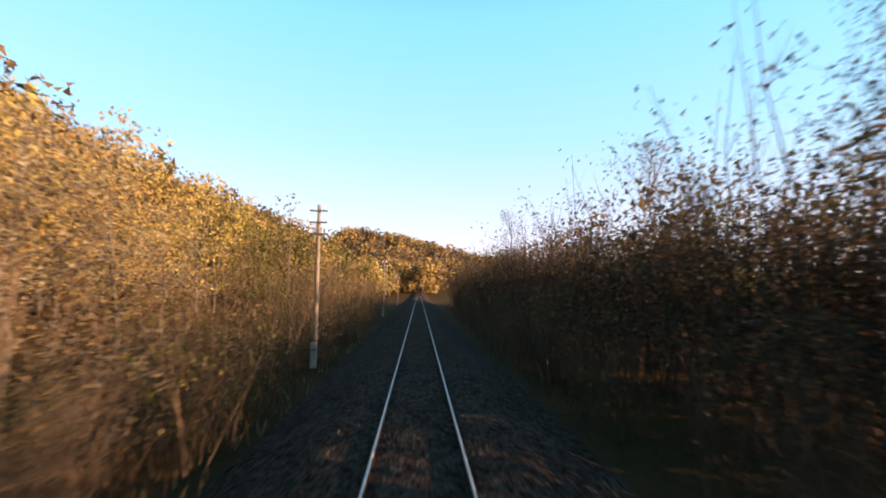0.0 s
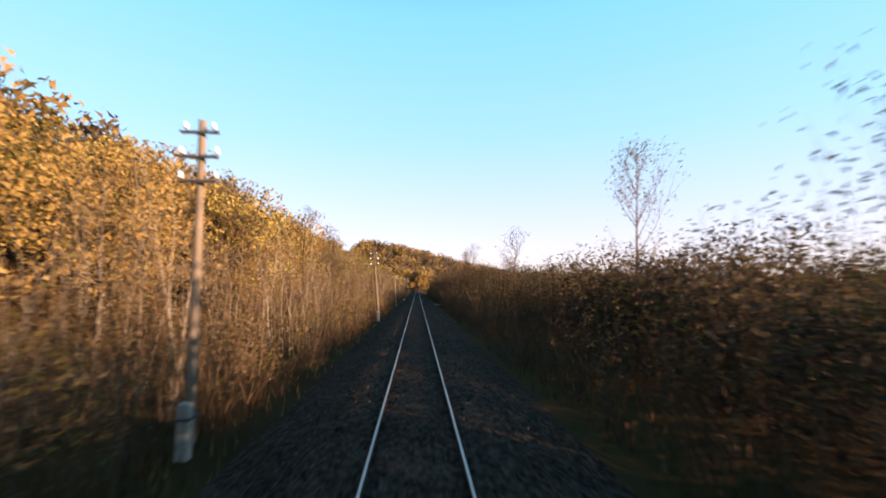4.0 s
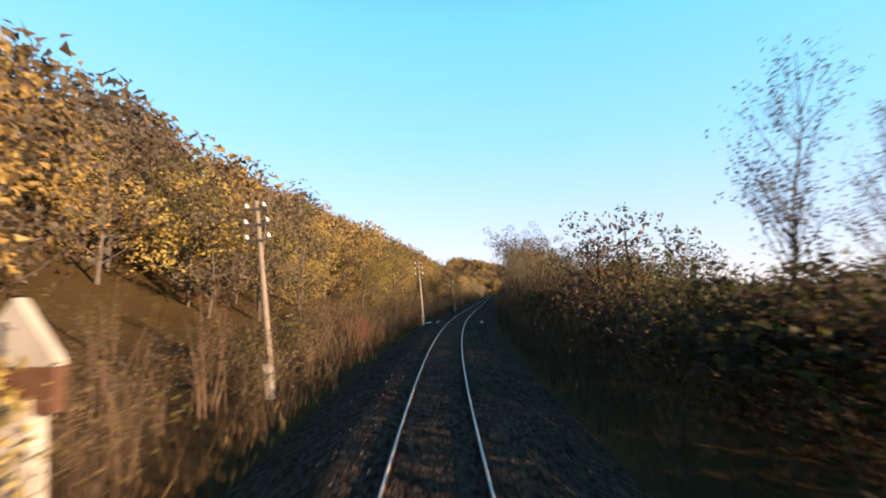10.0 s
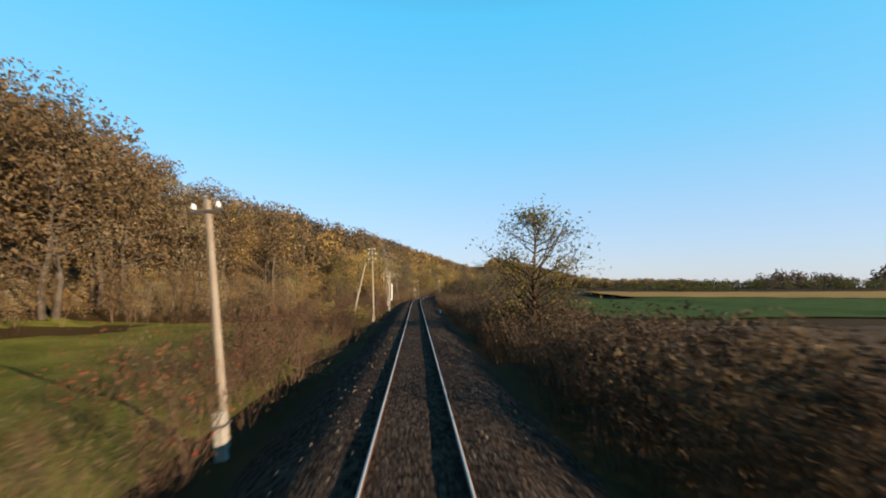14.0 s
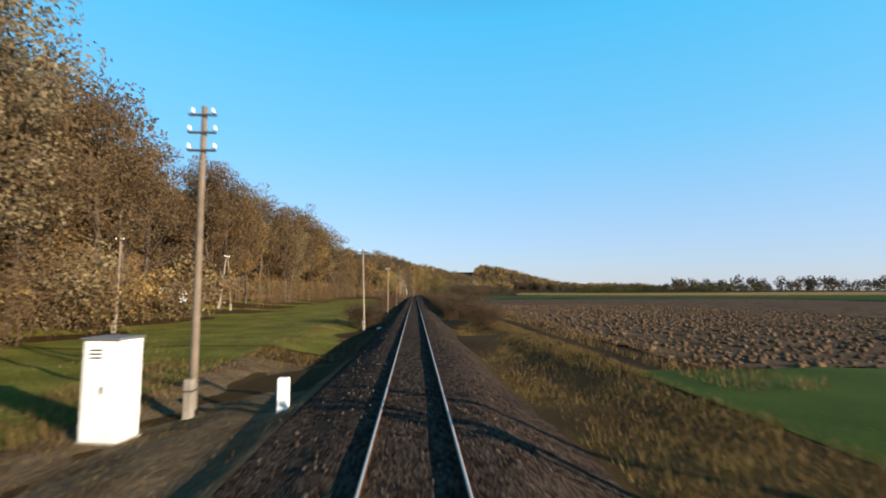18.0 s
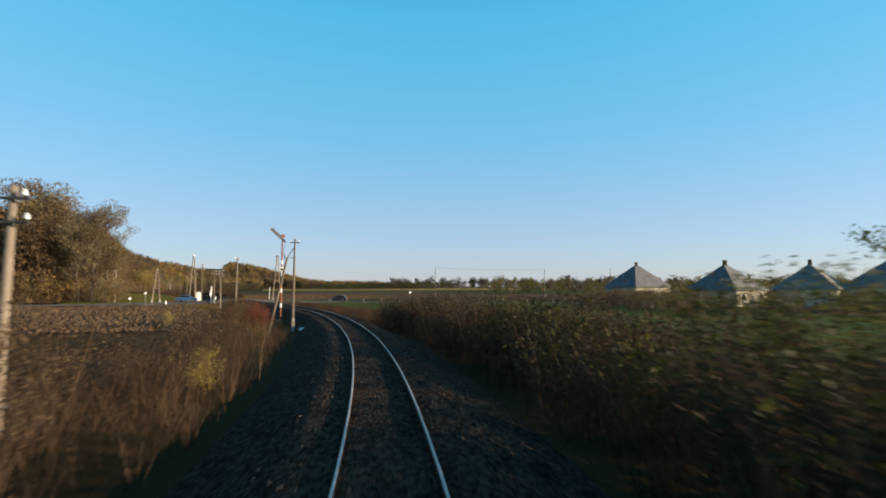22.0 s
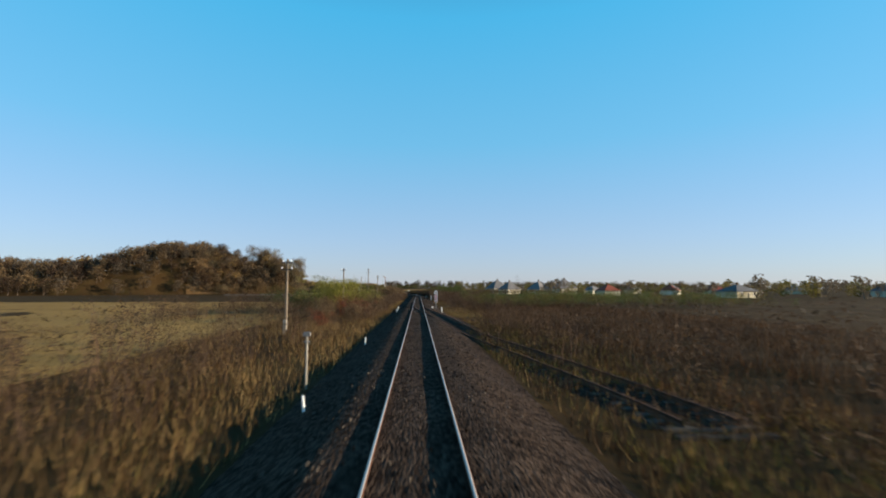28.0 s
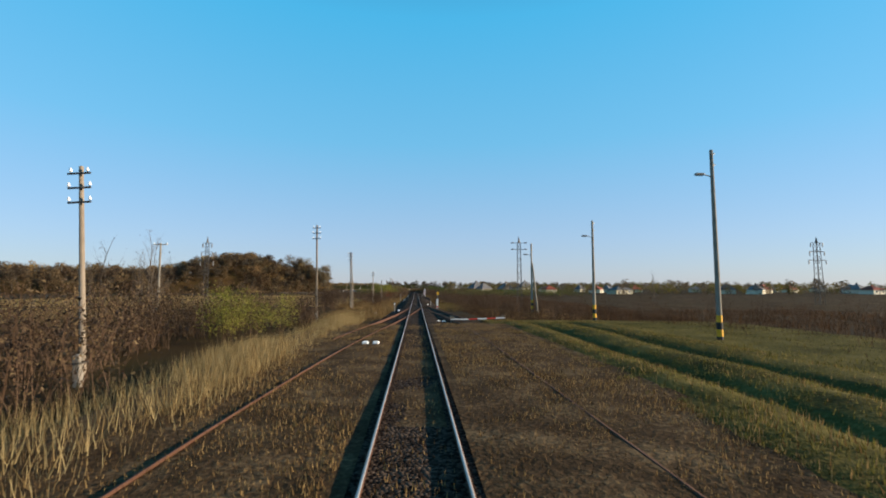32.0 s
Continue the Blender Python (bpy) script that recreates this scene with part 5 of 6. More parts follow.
for u, lat, top, arms, lean, strut in ((-106, -4.8, 6.6, 3, 0, 0), (-63, -4.8, 6.6, 3, 1, 0), (-22, -4.8, 6.7, 3, 0.5, 0), (19, -4.8, 5.2, 1, 0, 0), (59, -3.9, 4.8, 1, -3, 0), (98, -3.9, 6.4, 3, -4.8, 0), (136, -4.8, 6.4, 3, 0, 0), (168, -4.8, 6.4, 3, 0, 0),
                                        (203, -5.6, 7.1, 1, -8.5, 0), (240.5, -5.2, 7.6, 2, -3.5, 0), (281, -3.7, 4.7, 2, -6, 0), (316.5, -3.9, 5.9, 3, -5.5, 0), (349.2, -5.7, 5.9, 3, -7, 0), (384, -6.7, 6.7, 3, -7.5, 0), (425.9, -5.1, 5.4, 3, -5.5, 0), (460, -4.6, 7.1, 3, -2, -2.5),
                                        (499.4, -4.5, 4.9, 1, -6.4, 0), (537, -4.7, 6.6, 1, 0, 0), (576, -4.7, 6.7, 1, 0, 0), (612.9, -4.9, 6.8, 1, -1.8, 0), (646.5, -6.4, 8.3, 3, -0.3, 0), (661.3, -5.3, 6.9, 3, -1, 0), (682.8, -6.2, 5.9, 3, -1.2, 0), (712, -7.1, 7.05, 1, 0.3, 0),
                                        (753, -3.7, 6.9, 1, 0, -2.0), (792, -8.4, 5.0, 2, 0, 0), (831, -9.3, 5.5, 3, 0, 0), (863, -10.8, 5.2, 3, 0, 0), (894, -11.5, 6.4, 2, 0, 0), (925, -11.3, 7.2, 2, 0, 0), (964, -10.6, 5.6, 1, 0, 0), (994, -10.2, 5.0, 2, 0, 0), (1022, -10, 6.5, 2, -1, 0),
                                        (1050, -11.2, 9.0, 3, -2, 0), (1083, -10.15, 9.2, 3, -1, 0), (1113.5, -12.1, 7.3, 3, -4, 0)):
    telegraph_pole(u, lat, top, arms, lean, True, strut, twin=u in (831, 863, 1050))


def a_frame_pole(u, lat, top, splay, turn=0.0):
    """Two timber legs meeting under a small crossarm."""
    h = top - float(height(u, lat))
    t = thing("a_frame_pole", "A-shaped twin-leg timber power pole on concrete feet", "power pole", "A-shaped power poles", m=stand(u, lat, None, turn))
    for s in (-1, 1):
        leg = part("leg", rod((s * splay, 0, 0.25), (s * 0.12, 0, h), 0.14, 0.1, 9), M["wood_pole"], t)
        part("foot", box(s * splay - 0.16, -0.34, -0.4, s * splay + 0.16, -0.06, 1.1, 0.03), M["concrete"], leg, "pale concrete foot")
    part("tie_beam", rod((-splay * 0.55, -0.1, h * 0.46), (splay * 0.55, -0.1, h * 0.46), 0.09, None, 8), M["wood_pole"], t)
    arm = part("crossarm", box(-0.2, -0.9, h - 0.12, 0.2, 0.9, h - 0.02, 0.01), M["dark_steel"], t)
    for y in (-0.8, 0, 0.8):
        part("insulator", rod((0, y, h - 0.02), (0, y, h + 0.22), 0.08, 0.05, 8), M["porcelain"], arm)
    return t


a_frame_pole(654, -9.0, 9.8, 0.62)
a_frame_pole(657, -16.0, 6.4, 0.72)
a_frame_pole(585, -29, 7.9, 0.9)
a_frame_pole(656, 8.9, 10.4, 1.15, 25)
for u, lat, top in ((619, -24.7, 7.2), (633, -24, 7.0), (664, 50, 8.0), (667, 90, 8.4), (669, 121, 9.5)):
    telegraph_pole(u, lat, top, 1, 0, True, 0, False, "slim timber power pole with one crossarm")


def sagging(name, p0, p1, sag, r, label):
    cu = bpy.data.curves.new(name, "CURVE")
    cu.dimensions, cu.bevel_depth, cu.bevel_resolution = "3D", r, 0
    sp = cu.splines.new("POLY")
    sp.points.add(11)
    for i in range(12):
        t = i / 11
        q = Vector(p0).lerp(Vector(p1), t)
        sp.points[i].co = (q.x, q.y, q.z - sag * 4 * t * (1 - t), 1)
    cu.materials.append(M["dark_steel"])
    return tagged(new(name, cu), label, "cable")


def high(u, lat, z):
    x, y = spot(u, lat)
    return (float(x), float(y), z)


sagging("power_cable", high(664, 50, 8.2), high(667, 90, 8.6), 0.5, 0.02, "thin dark overhead cable between timber poles")

# ---- fields ----
def field(name, u0, u1, l0, l1, mat, label, furrow=0.0, du=4.0, dl=3.0, lift=0.05):
    us, ls = np.arange(u0, u1 + 0.01, du), np.arange(l0, l1 + 0.01, dl)
    if ls[-1] < l1:
        ls = np.append(ls, l1)
    return ribbon(name, us, ls, M[mat], lift, zed=lambda u, l: np.maximum(height(u, l), -1.7) + furrow * np.sin(l * 2.6) + furrow * 0.6 * wave(u, l, 14) + np.where(np.abs(l) > 58, knolls(*spot(u, l)), 0), label=label, category="field")


field("ploughed_field", 667, 752, -78, -10.5, "plough", "brown ploughed field with large clods", 0.06, 1.5, 0.8)
field("ploughed_field", 470, 640, 13, 150, "plough", "dark ploughed field with furrows", 0.07, 2.0, 1.0)
field("winter_crop_field", 640, 655, 9.5, 60, "green", "strip of green winter crop beside the road")
field("winter_crop_field", 671, 765, 10, 22, "green", "bright green winter crop field", lift=0.14)
field("winter_crop_field", 682, 790, 22, 60, "green", "bright green winter crop field", lift=0.18)
field("winter_crop_field", 372, 462, 22, 330, "green", "green winter crop field beyond the scrub", lift=0.2)
field("grain_field", 470, 640, 150, 300, "green", "green field in the distance", lift=0.3)
field("pale_field", 230, 372, 60, 330, "straw", "pale stubble strip in the distance", lift=0.35)
field("stubble_field", 905, 1044, -125, -15, "straw", "golden maize stubble field")
field("stubble_field", 1044, 1135, -125, -40, "straw", "golden maize stubble field")
field("meadow", 464, 630, -33, -5.6, "meadow", "sunlit green meadow below the wood", du=2.0, dl=1.5, lift=0.12)
field("meadow", 630, 654, -33, -9.0, "meadow", "sunlit green meadow beside the level crossing", du=1.0, dl=0.8, lift=0.08)
field("bare_patch", 634, 656, -9.4, -2.9, "sand", "trodden bare sandy soil beside the crossing", du=0.5, dl=0.3, lift=0.05)
field("forest_floor", 404, 646, -92, -33, "litter", "forest floor of fallen brown leaves", dl=1.5, lift=0.3)


def yard_z(u, l):
    """Grassy banks and wheel ruts beside the sidings."""
    sway = 0.35 * np.sin(u * 0.09) + 0.15 * np.sin(u * 0.37)
    k = l + sway
    bank = 0.34 * np.exp(-((k - 7.6) / 1.2) ** 2) + 0.2 * np.exp(-((k - 11.2) / 1.0) ** 2) + 0.16 * np.exp(-((k - 14.6) / 1.3) ** 2)
    rut = 0.2 * np.exp(-((k - 9.5) / 0.35) ** 2) + 0.16 * np.exp(-((k - 12.9) / 0.4) ** 2)
    return np.maximum(height(u, l), -0.45) * smooth(40, 10, l) - 0.75 * smooth(10, 40, l) + (bank - rut) * smooth(1087, 1095, u) + 0.045 * wave(u, l, 11) + 0.03 * wave(u, l, 23) + 0.12 * smooth(1087, 1091, u)


ribbon("grass_yard", np.arange(1086, 1141, 0.4), np.concatenate([np.arange(5.9, 17, 0.22), np.arange(17, 30.6, 0.8)]), M["yardgrass"], 0.0, zed=yard_z, label="grassy station ground with banks and wheel ruts", category="field")

field("weed_field", 902, 1066, 15.8, 150, "weedland", "rough field of dead brown weeds", 0.04, 3.0, 2.0, 0.03)
field("weed_field", 1066, 1140, 30, 150, "weedland", "rough field of dead brown weeds", 0.05, 3.0, 2.0, 0.06)
blades("station_grass", [(1089, 1134, 6.0, 16.5, 75, 0.05, 0.2, 0.03), (1089, 1131, 16, 28, 20, 0.06, 0.22, 0.04)], "greengrass", "short green and yellow grass on the station banks", floor=yard_z)
blades("station_straw", [(1087, 1134, 6.0, 9.4, 30, 0.06, 0.28, 0.03), (1087, 1134, 10.4, 16, 14, 0.06, 0.25, 0.03)], "drygrass", "dry stalks on the station banks", floor=yard_z)
# clods on the ploughed soil
def clods(name, u0, u1, l0, l1, n, lo, hi, label, mat="clod", bed=None):
    u, l = rng.uniform(u0, u1, n), rng.uniform(l0, l1, n)
    if bed:
        l = l * np.where(rng.uniform(0, 1, n) < 0.5, -1, 1)
    x, y = spot(u, l)
    base = np.array([[1, 0, 0], [-1, 0, 0], [0, 1, 0], [0, -1, 0], [0, 0, 0.8], [0, 0, -0.6]], float)
    tri = np.array([[0, 2, 4], [2, 1, 4], [1, 3, 4], [3, 0, 4], [2, 0, 5], [1, 2, 5], [3, 1, 5], [0, 3, 5]])
    s = rng.uniform(lo, hi, (n, 1, 1)) * rng.uniform(0.6, 1.4, (n, 6, 3))
    a = rng.uniform(0, 6.28, n)
    v = base[None] * s
    vx = v[:, :, 0] * np.cos(a)[:, None] - v[:, :, 1] * np.sin(a)[:, None] + x[:, None]
    vy = v[:, :, 0] * np.sin(a)[:, None] + v[:, :, 1] * np.cos(a)[:, None] + y[:, None]
    vz = v[:, :, 2] + (bed(u, l) + 0.045 if bed else np.maximum(height(u, l), -1.0) + 0.06)[:, None]
    f = (tri[None] + np.arange(n)[:, None, None] * 6).reshape(-1, 3)
    tagged(new(name, mesh_of(name, np.stack([vx, vy, vz], -1).reshape(-1, 3), f, M[mat])), label, "soil" if mat == "clod" else "ballast", "", "stuff")


clods("soil_clods", 667, 750, -50, -10.5, 9000, 0.07, 0.26, "turned clods of brown earth")
clods("soil_clods", 545, 640, 13, 60, 8000, 0.08, 0.3, "turned clods of dark earth")
clods("ballast_stones", -10, 1084, 0.95, 2.7, 22000, 0.025, 0.055, "loose crushed stones on the shoulders of the track", "stone", bed_z)
clods("ballast_stones", 560, 1084, -0.6, 0.6, 4000, 0.02, 0.045, "loose crushed stones between the rails", "stone", bed_z)


# ---- road over the level crossing ----
def road_u(l):
    return 659.5 + np.where(l < 0, 0.25 * np.maximum(l, -14), 0.12 * l + 0.014 * np.minimum(l, 45) ** 2 + 1.26 * np.maximum(l - 45, 0))


def road_z(l):
    a = np.abs(l)
    return -0.035 - 0.5 * smooth(2.5, 12, a) - 0.15 * smooth(12, 25, a)


rl = np.concatenate([np.arange(-75, 90, 1.5)])
rows = []
for w, dz in ((-3.6, -0.8), (-2.3, -0.02), (-2.1, 0.0), (0, 0.03), (2.1, 0.0), (2.3, -0.02), (3.6, -0.8)):
    x, y = spot(road_u(rl) + w, rl)
    rows.append(np.stack([x, y, road_z(rl) + dz * (1 if abs(w) < 3 else 1)], -1))
v = np.stack(rows, 1).reshape(-1, 3)
n = 7
a = (np.arange(len(rl) - 1)[:, None] * n + np.arange(n - 1)[None, :]).ravel()
road = new("road", mesh_of("road", v, np.stack([a, a + 1, a + n + 1, a + n], -1), M["asphalt"], shade=True))
tagged(road, "narrow grey asphalt road crossing the railway", "road", "", "structure")

# dead grass has grown over the yard between the tracks
for l0, l1 in ((-7.2, -0.95), (-0.64, 0.64), (0.95, 7.0)):
    ribbon("yard_ground", np.arange(1088.5, 1141, 0.5), np.linspace(l0, l1, 25), M["yard"], 0.0, zed=lambda u, l: -0.33 + 0.26 * smooth(1089, 1097, u) + 0.012 * wave(u, l, 16) - 0.02 * (1 - smooth(1.0, 2.2, np.abs(l))) - 0.04 * (np.abs(l) < 0.8) + 0.02 * wave(u, l, 7), label="trodden ground of dead grass between the tracks", category="ground")

# ---- sidings ----
def siding(name, label, knots, lats, u1, worn=False, z=-0.012, sink=None):
    us = np.arange(knots[0], u1, 1.0)
    lat = np.interp(us, knots, lats)
    k = np.ones(9) / 9
    lat = np.convolve(np.pad(lat, 4, mode="edge"), k, "valid")
    t = thing(name, label, "railway track", kind="structure")
    z = np.full(us.shape, z) + (sink(us) if sink else 0.0)
    near_end = 1106 if lat[-1] < 0 else 1087
    rail_pair(t, us[us <= near_end], lat[us <= near_end], z=z[us <= near_end], worn=worn)
    if us[-1] > near_end:
        # further on, grass hides all but the rail next to the main line
        rail_pair(t, us[us >= near_end], lat[us >= near_end], z=z[us >= near_end], sides=(1,) if lat[-1] < 0 else (-1,), worn=worn)
    v, f = sweep([(-2.7, -1.0), (-1.7, -0.235), (0, -0.2), (1.7, -0.235), (2.7, -1.0)], us[9:], lat[9:], z[9:] + 0.012, closed=False)
    part("trackbed", mesh_of("trackbed", v, f[:, ::-1], M["ballast"]), None, t, "earthy ballast with dead grass")
    su = np.arange(knots[0] + 12, min(u1, 1086), 0.65)
    sl = np.interp(su, us, lat)
    sx, sy, sp = line(su)
    for u, l, p in zip(su, sl, sp):
        x, y = spot(u, l)
        ob = new("sleeper", SLEEPER)
        ob.parent = t
        ob.matrix_local = pose(float(x), float(y), -0.02 + (float(sink(u)) if sink else 0.0), 0, 0, math.degrees(float(p)))
    return us, lat


siding("yard_siding", "rusty siding curving away beside reeds", [1058, 1062, 1070, 1080, 1092, 1104, 1113, 1124, 1150], [0, 0, -0.3, -1.0, -2.15, -3.5, -4.3, -4.85, -4.9], 1145)
siding("yard_siding", "overgrown siding with rusty rails in grass", [1034, 1038, 1045, 1052, 1059, 1071, 1077, 1095, 1110, 1150], [0, 0, 0.25, 0.52, 0.88, 1.85, 2.5, 4.3, 4.55, 4.55], 1145, z=-0.055)
siding("spur_track", "disused spur track leading into weeds", [955, 958, 967, 975, 981, 985, 995, 1010, 1030], [0, 0, 0.45, 1.15, 1.75, 2.3, 3.9, 6.4, 9], 1020, sink=lambda u: -0.62 * smooth(982, 998, u))

# ---- things at the line ----
def marker_post(u, lat, h, w, lean=0.0, mat="white", label="white-painted concrete marker post", turn=0.0, fallen=0.0):
    t = thing("marker_post", label, "marker post", "white marker posts", m=stand(u, lat, None, turn, lean) @ pose(0, 0, 0, fallen))
    part("post", box(-w / 2, -w * 0.35, -0.25, w / 2, w * 0.35, h, 0.03), M[mat], t)
    return t


for u, lat, h, w, lean, fallen in ((683.2, 3.45, 0.85, 0.14, 24, 0), (834.3, 2.95, 0.8, 0.16, 8, 0), (965, 3.35, 0.85, 0.13, -3, 0), (647.8, -3.5, 0.95, 0.3, 0, 0), (389.5, 3.9, 0.8, 0.18, 0, 0), (668, -14.5, 0.9, 0.26, 0, 0),
                                   (447, 3.3, 0.5, 0.1, 2, 0), (967, -2.9, 0.5, 0.1, 0, 0), (960, -3.0, 0.6, 0.1, 0, 0), (892, 3.7, 1.6, 0.14, 0, 0), (1003, -3.1, 0.5, 0.08, 4, 0), (1018, -3.0, 0.5, 0.08, -5, 0)):
    marker_post(u, lat, h, w, lean, fallen=fallen, label="leaning white marker post beside the track" if abs(lean) > 6 else "white-painted concrete marker post")
for u, lat, turn in ((22, -3.3, 30), (171, -3.7, 10), (313, -3.9, 50), (613, -3.4, 60), (756.6, -3.1, 60), (1072, -5.2, 40)):
    t = thing("fallen_stone", "white-painted stone lying on its side in the verge", "marker stone", "fallen white stones", m=stand(u, lat, None, turn))
    bm = box(-0.36, -0.12, 0.0, 0.36, 0.12, 0.2, 0.05)
    part("stone", bm, M["white"], t)


def slab(u, lat, ln, w, turn=0.0, z=0.0):
    t = thing("concrete_slab", "pale concrete cable-trough slab lying in the ballast", "concrete slab", "concrete slabs by the track", m=stand(u, lat, None, turn))
    part("slab", box(-w / 2, -ln / 2, -0.1, w / 2, ln / 2, 0.14, 0.02), M["concrete"], t)
    return t


slab(319, -2.1, 2.6, 0.32, 3)
slab(319, 2.1, 2.6, 0.32, -2)
slab(665, -2.0, 2.2, 0.3, 3)
slab(667, 2.25, 2.6, 0.3, 4)
slab(666, -3.3, 0.5, 0.9, 6)
slab(664.5, 1.7, 0.3, 0.5, 0)

# twin marker boards by the first thicket
t = thing("twin_board", "pair of upright pale weathered boards by the track", "marker board", m=stand(277.5, -3.9, None, 0, -6))
for x in (-0.13, 0.14):
    part("board", box(x - 0.09, -0.03, -0.3, x + 0.09, 0.03, 1.55 if x > 0 else 1.45, 0.01), M["concrete"], t)

# stone gable post smothered in creeper
t = thing("distance_post", "triangular-topped pale stone post overgrown with creeper", "stone post", m=stand(358.8, -5.6))
part("shaft", plate([(-0.5, -0.3), (0.5, -0.3), (0.34, 2.2), (-0.34, 2.2)], 0.3), M["concrete"], t)
part("panel", box(-0.5, -0.1, 2.0, 0.62, 0.1, 2.62, 0.02), M["rust_rail"], t, "rusty brown panel under the head")
part("head", plate([(-0.6, 2.62), (0.6, 2.62), (0.6, 2.7), (0, 3.52), (-0.6, 2.7)], 0.2), M["concrete"], t, "triangular pale stone head")
part("bar", box(-0.16, -0.125, 2.7, -0.06, -0.1, 3.2, 0.01), M["dark_steel"], t, "dark upright iron bar")
crng = np.random.default_rng(8)
cp = np.stack([crng.normal(-0.15, 0.36, 420), crng.normal(-0.3, 0.16, 420), crng.uniform(0, 2.75, 420)], -1)
part("creeper", mesh_of("creeper", *leaves(cp, 0.17, crng), M["oak_yellow"]), None, t, "yellow-green creeper leaves")


# mast with rungs and a flat head
def rung_mast(u, lat):
    t = thing("rung_mast", "grey steel mast with rungs and a flat square head", "signal mast", m=stand(u, lat, None, 8))
    h = 6.1
    part("mast", box(-0.1, -0.07, -0.4, 0.1, 0.07, h, 0.01), M["concrete"], t)
    part("head", box(-0.62, -0.3, h, 0.62, 0.3, h + 0.09, 0.02), M["steel"], t, "flat weathered board head")
    for i in range(9):
        part("rung", box(-0.26, -0.1, 0.6 + i * 0.45, 0.26, -0.07, 0.66 + i * 0.45), M["concrete"], t)
    part("conduit", rod((0.36, -0.08, 1.9), (0.36, -0.08, 4.2), 0.07, None, 8), M["white"], t, "pale vertical tube")
    part("conduit", rod((0.1, -0.08, 4.2), (0.36, -0.08, 4.2), 0.05, None, 8), M["white"], t)
    part("conduit", rod((0.1, -0.08, 1.9), (0.36, -0.08, 1.9), 0.05, None, 8), M["white"], t)
    part("lamp", box(-0.32, -0.15, 4.4, -0.14, 0.05, 4.85, 0.02), M["steel"], t)
    part("bracket", box(0.1, -0.04, 5.5, 0.3, 0.02, 5.58), M["steel"], t)


rung_mast(439.5, -4.1)

# brush heap beside the propped pole
hr = np.random.default_rng(12)
segs = []
for _ in range(160):
    p = np.array([hr.normal(0, 1.1), hr.normal(0, 0.6), hr.uniform(0.02, 0.6)])
    d = np.array([hr.normal(), hr.normal() * 0.7, hr.normal() * 0.25])
    d = d / np.linalg.norm(d) * hr.uniform(0.5, 1.4)
    q = p + d
    q[2] = max(q[2], 0.03)
    segs.append((*p, *q, 0.022, 0.006))
t = thing("brush_heap", "heap of cut dead branches on the verge", "brushwood", m=stand(458, -5.6))
part("branch", mesh_of("branches", *prisms(segs, 4), M["twig"]), None, t)
t = thing("brush_heap", "heap of cut pale branches by the ballast", "brushwood", m=stand(57, 4.0, None, 30, 0, 0.6))
part("branch", mesh_of("branches", *prisms(segs[:90], 4), M["concrete"]), None, t)


# ---- level crossing furniture ----
def cabinet(u, lat, w, h, turn=0.0):
    t = thing("relay_cabinet", "white-grey metal relay cabinet on a concrete base", "relay cabinet", "", m=stand(u, lat, None, turn))
    part("plinth", box(-w / 2 - 0.05, -0.3, -0.3, w / 2 + 0.05, 0.5, 0.12, 0.02), M["concrete"], t)
    part("body", box(-w / 2, -0.25, 0.12, w / 2, 0.45, h, 0.015), M["white"], t)
    part("roof", box(-w / 2 - 0.04, -0.32, h, w / 2 + 0.04, 0.5, h + 0.06, 0.015), M["steel"], t)
    for s in (-1, 1):
        d = part("door", box(min(s * 0.012, s * (w / 2 - 0.03)), -0.272, 0.2, max(s * 0.012, s * (w / 2 - 0.03)), -0.252, h - 0.08, 0.004), M["white"], t)
        if s > 0:
            part("handle", box(0.04, -0.3, h * 0.5, 0.08, -0.272, h * 0.5 + 0.16), M["dark_steel"], d)
    nb = part("notice", box(-w * 0.36, -0.284, h - 0.5, w * 0.1, -0.275, h - 0.16), M["porcelain"], t, "small white notice with dark lines")
    for i in range(3):
        part("notice_bar", box(-w * 0.3, -0.289, h - 0.25 - i * 0.09, w * 0.04, -0.285, h - 0.21 - i * 0.09), M["black"], nb)


cabinet(649.0, -7.3, 0.95, 2.47, -8)


def crossbuck(u, lat, turn, lights=True, h=3.9):
    t = thing("crossing_signal", "level crossing signal seen from behind, white backing and cross", "crossing signal", "level crossing signals", m=stand(u, lat, None, turn))
    part("post", rod((0, 0, -0.3), (0, 0, h), 0.055, None, 10), M["white"], t)
    part("base", box(-0.2, -0.2, -0.3, 0.2, 0.2, 0.25, 0.03), M["concrete"], t)
    for s in (-1, 1):
        bm = plate([(-0.62, -0.075), (0.62, -0.075), (0.62, 0.075), (-0.62, 0.075)], 0.025)
        c = part("cross_board", bm, M["white"], t, "", pose(0, -0.07 - 0.03 * (s > 0), h - 0.32, 0, s * 58))
        for e in (-1, 1):
            part("tip", plate([(e * 0.63, -0.07), (e * 0.76, -0.07), (e * 0.76, 0.07), (e * 0.63, 0.07)], 0.025), M["red"], c)
    if lights:
        b = part("backing", plate([(0, -0.75), (0.42, 0), (0, 0.75), (-0.42, 0)], 0.04), M["white"], t, "white diamond-shaped backing board", pose(0, 0.09, h - 1.35))
        for x in (-0.2, 0.2):
            part("lamp_housing", rod((x, 0.03, 0), (x, 0.24, 0), 0.11, 0.12, 10), M["black"], b)
    else:
        b = part("backing", box(-0.1, 0.06, h - 1.5, 0.42, 0.14, h - 1.0, 0.02), M["dark_steel"], t, "dark lamp boxes")
        part("lamp_housing", rod((0.34, -0.1, h - 1.25), (0.34, 0.3, h - 1.25), 0.11, None, 10), M["black"], b)
    return t


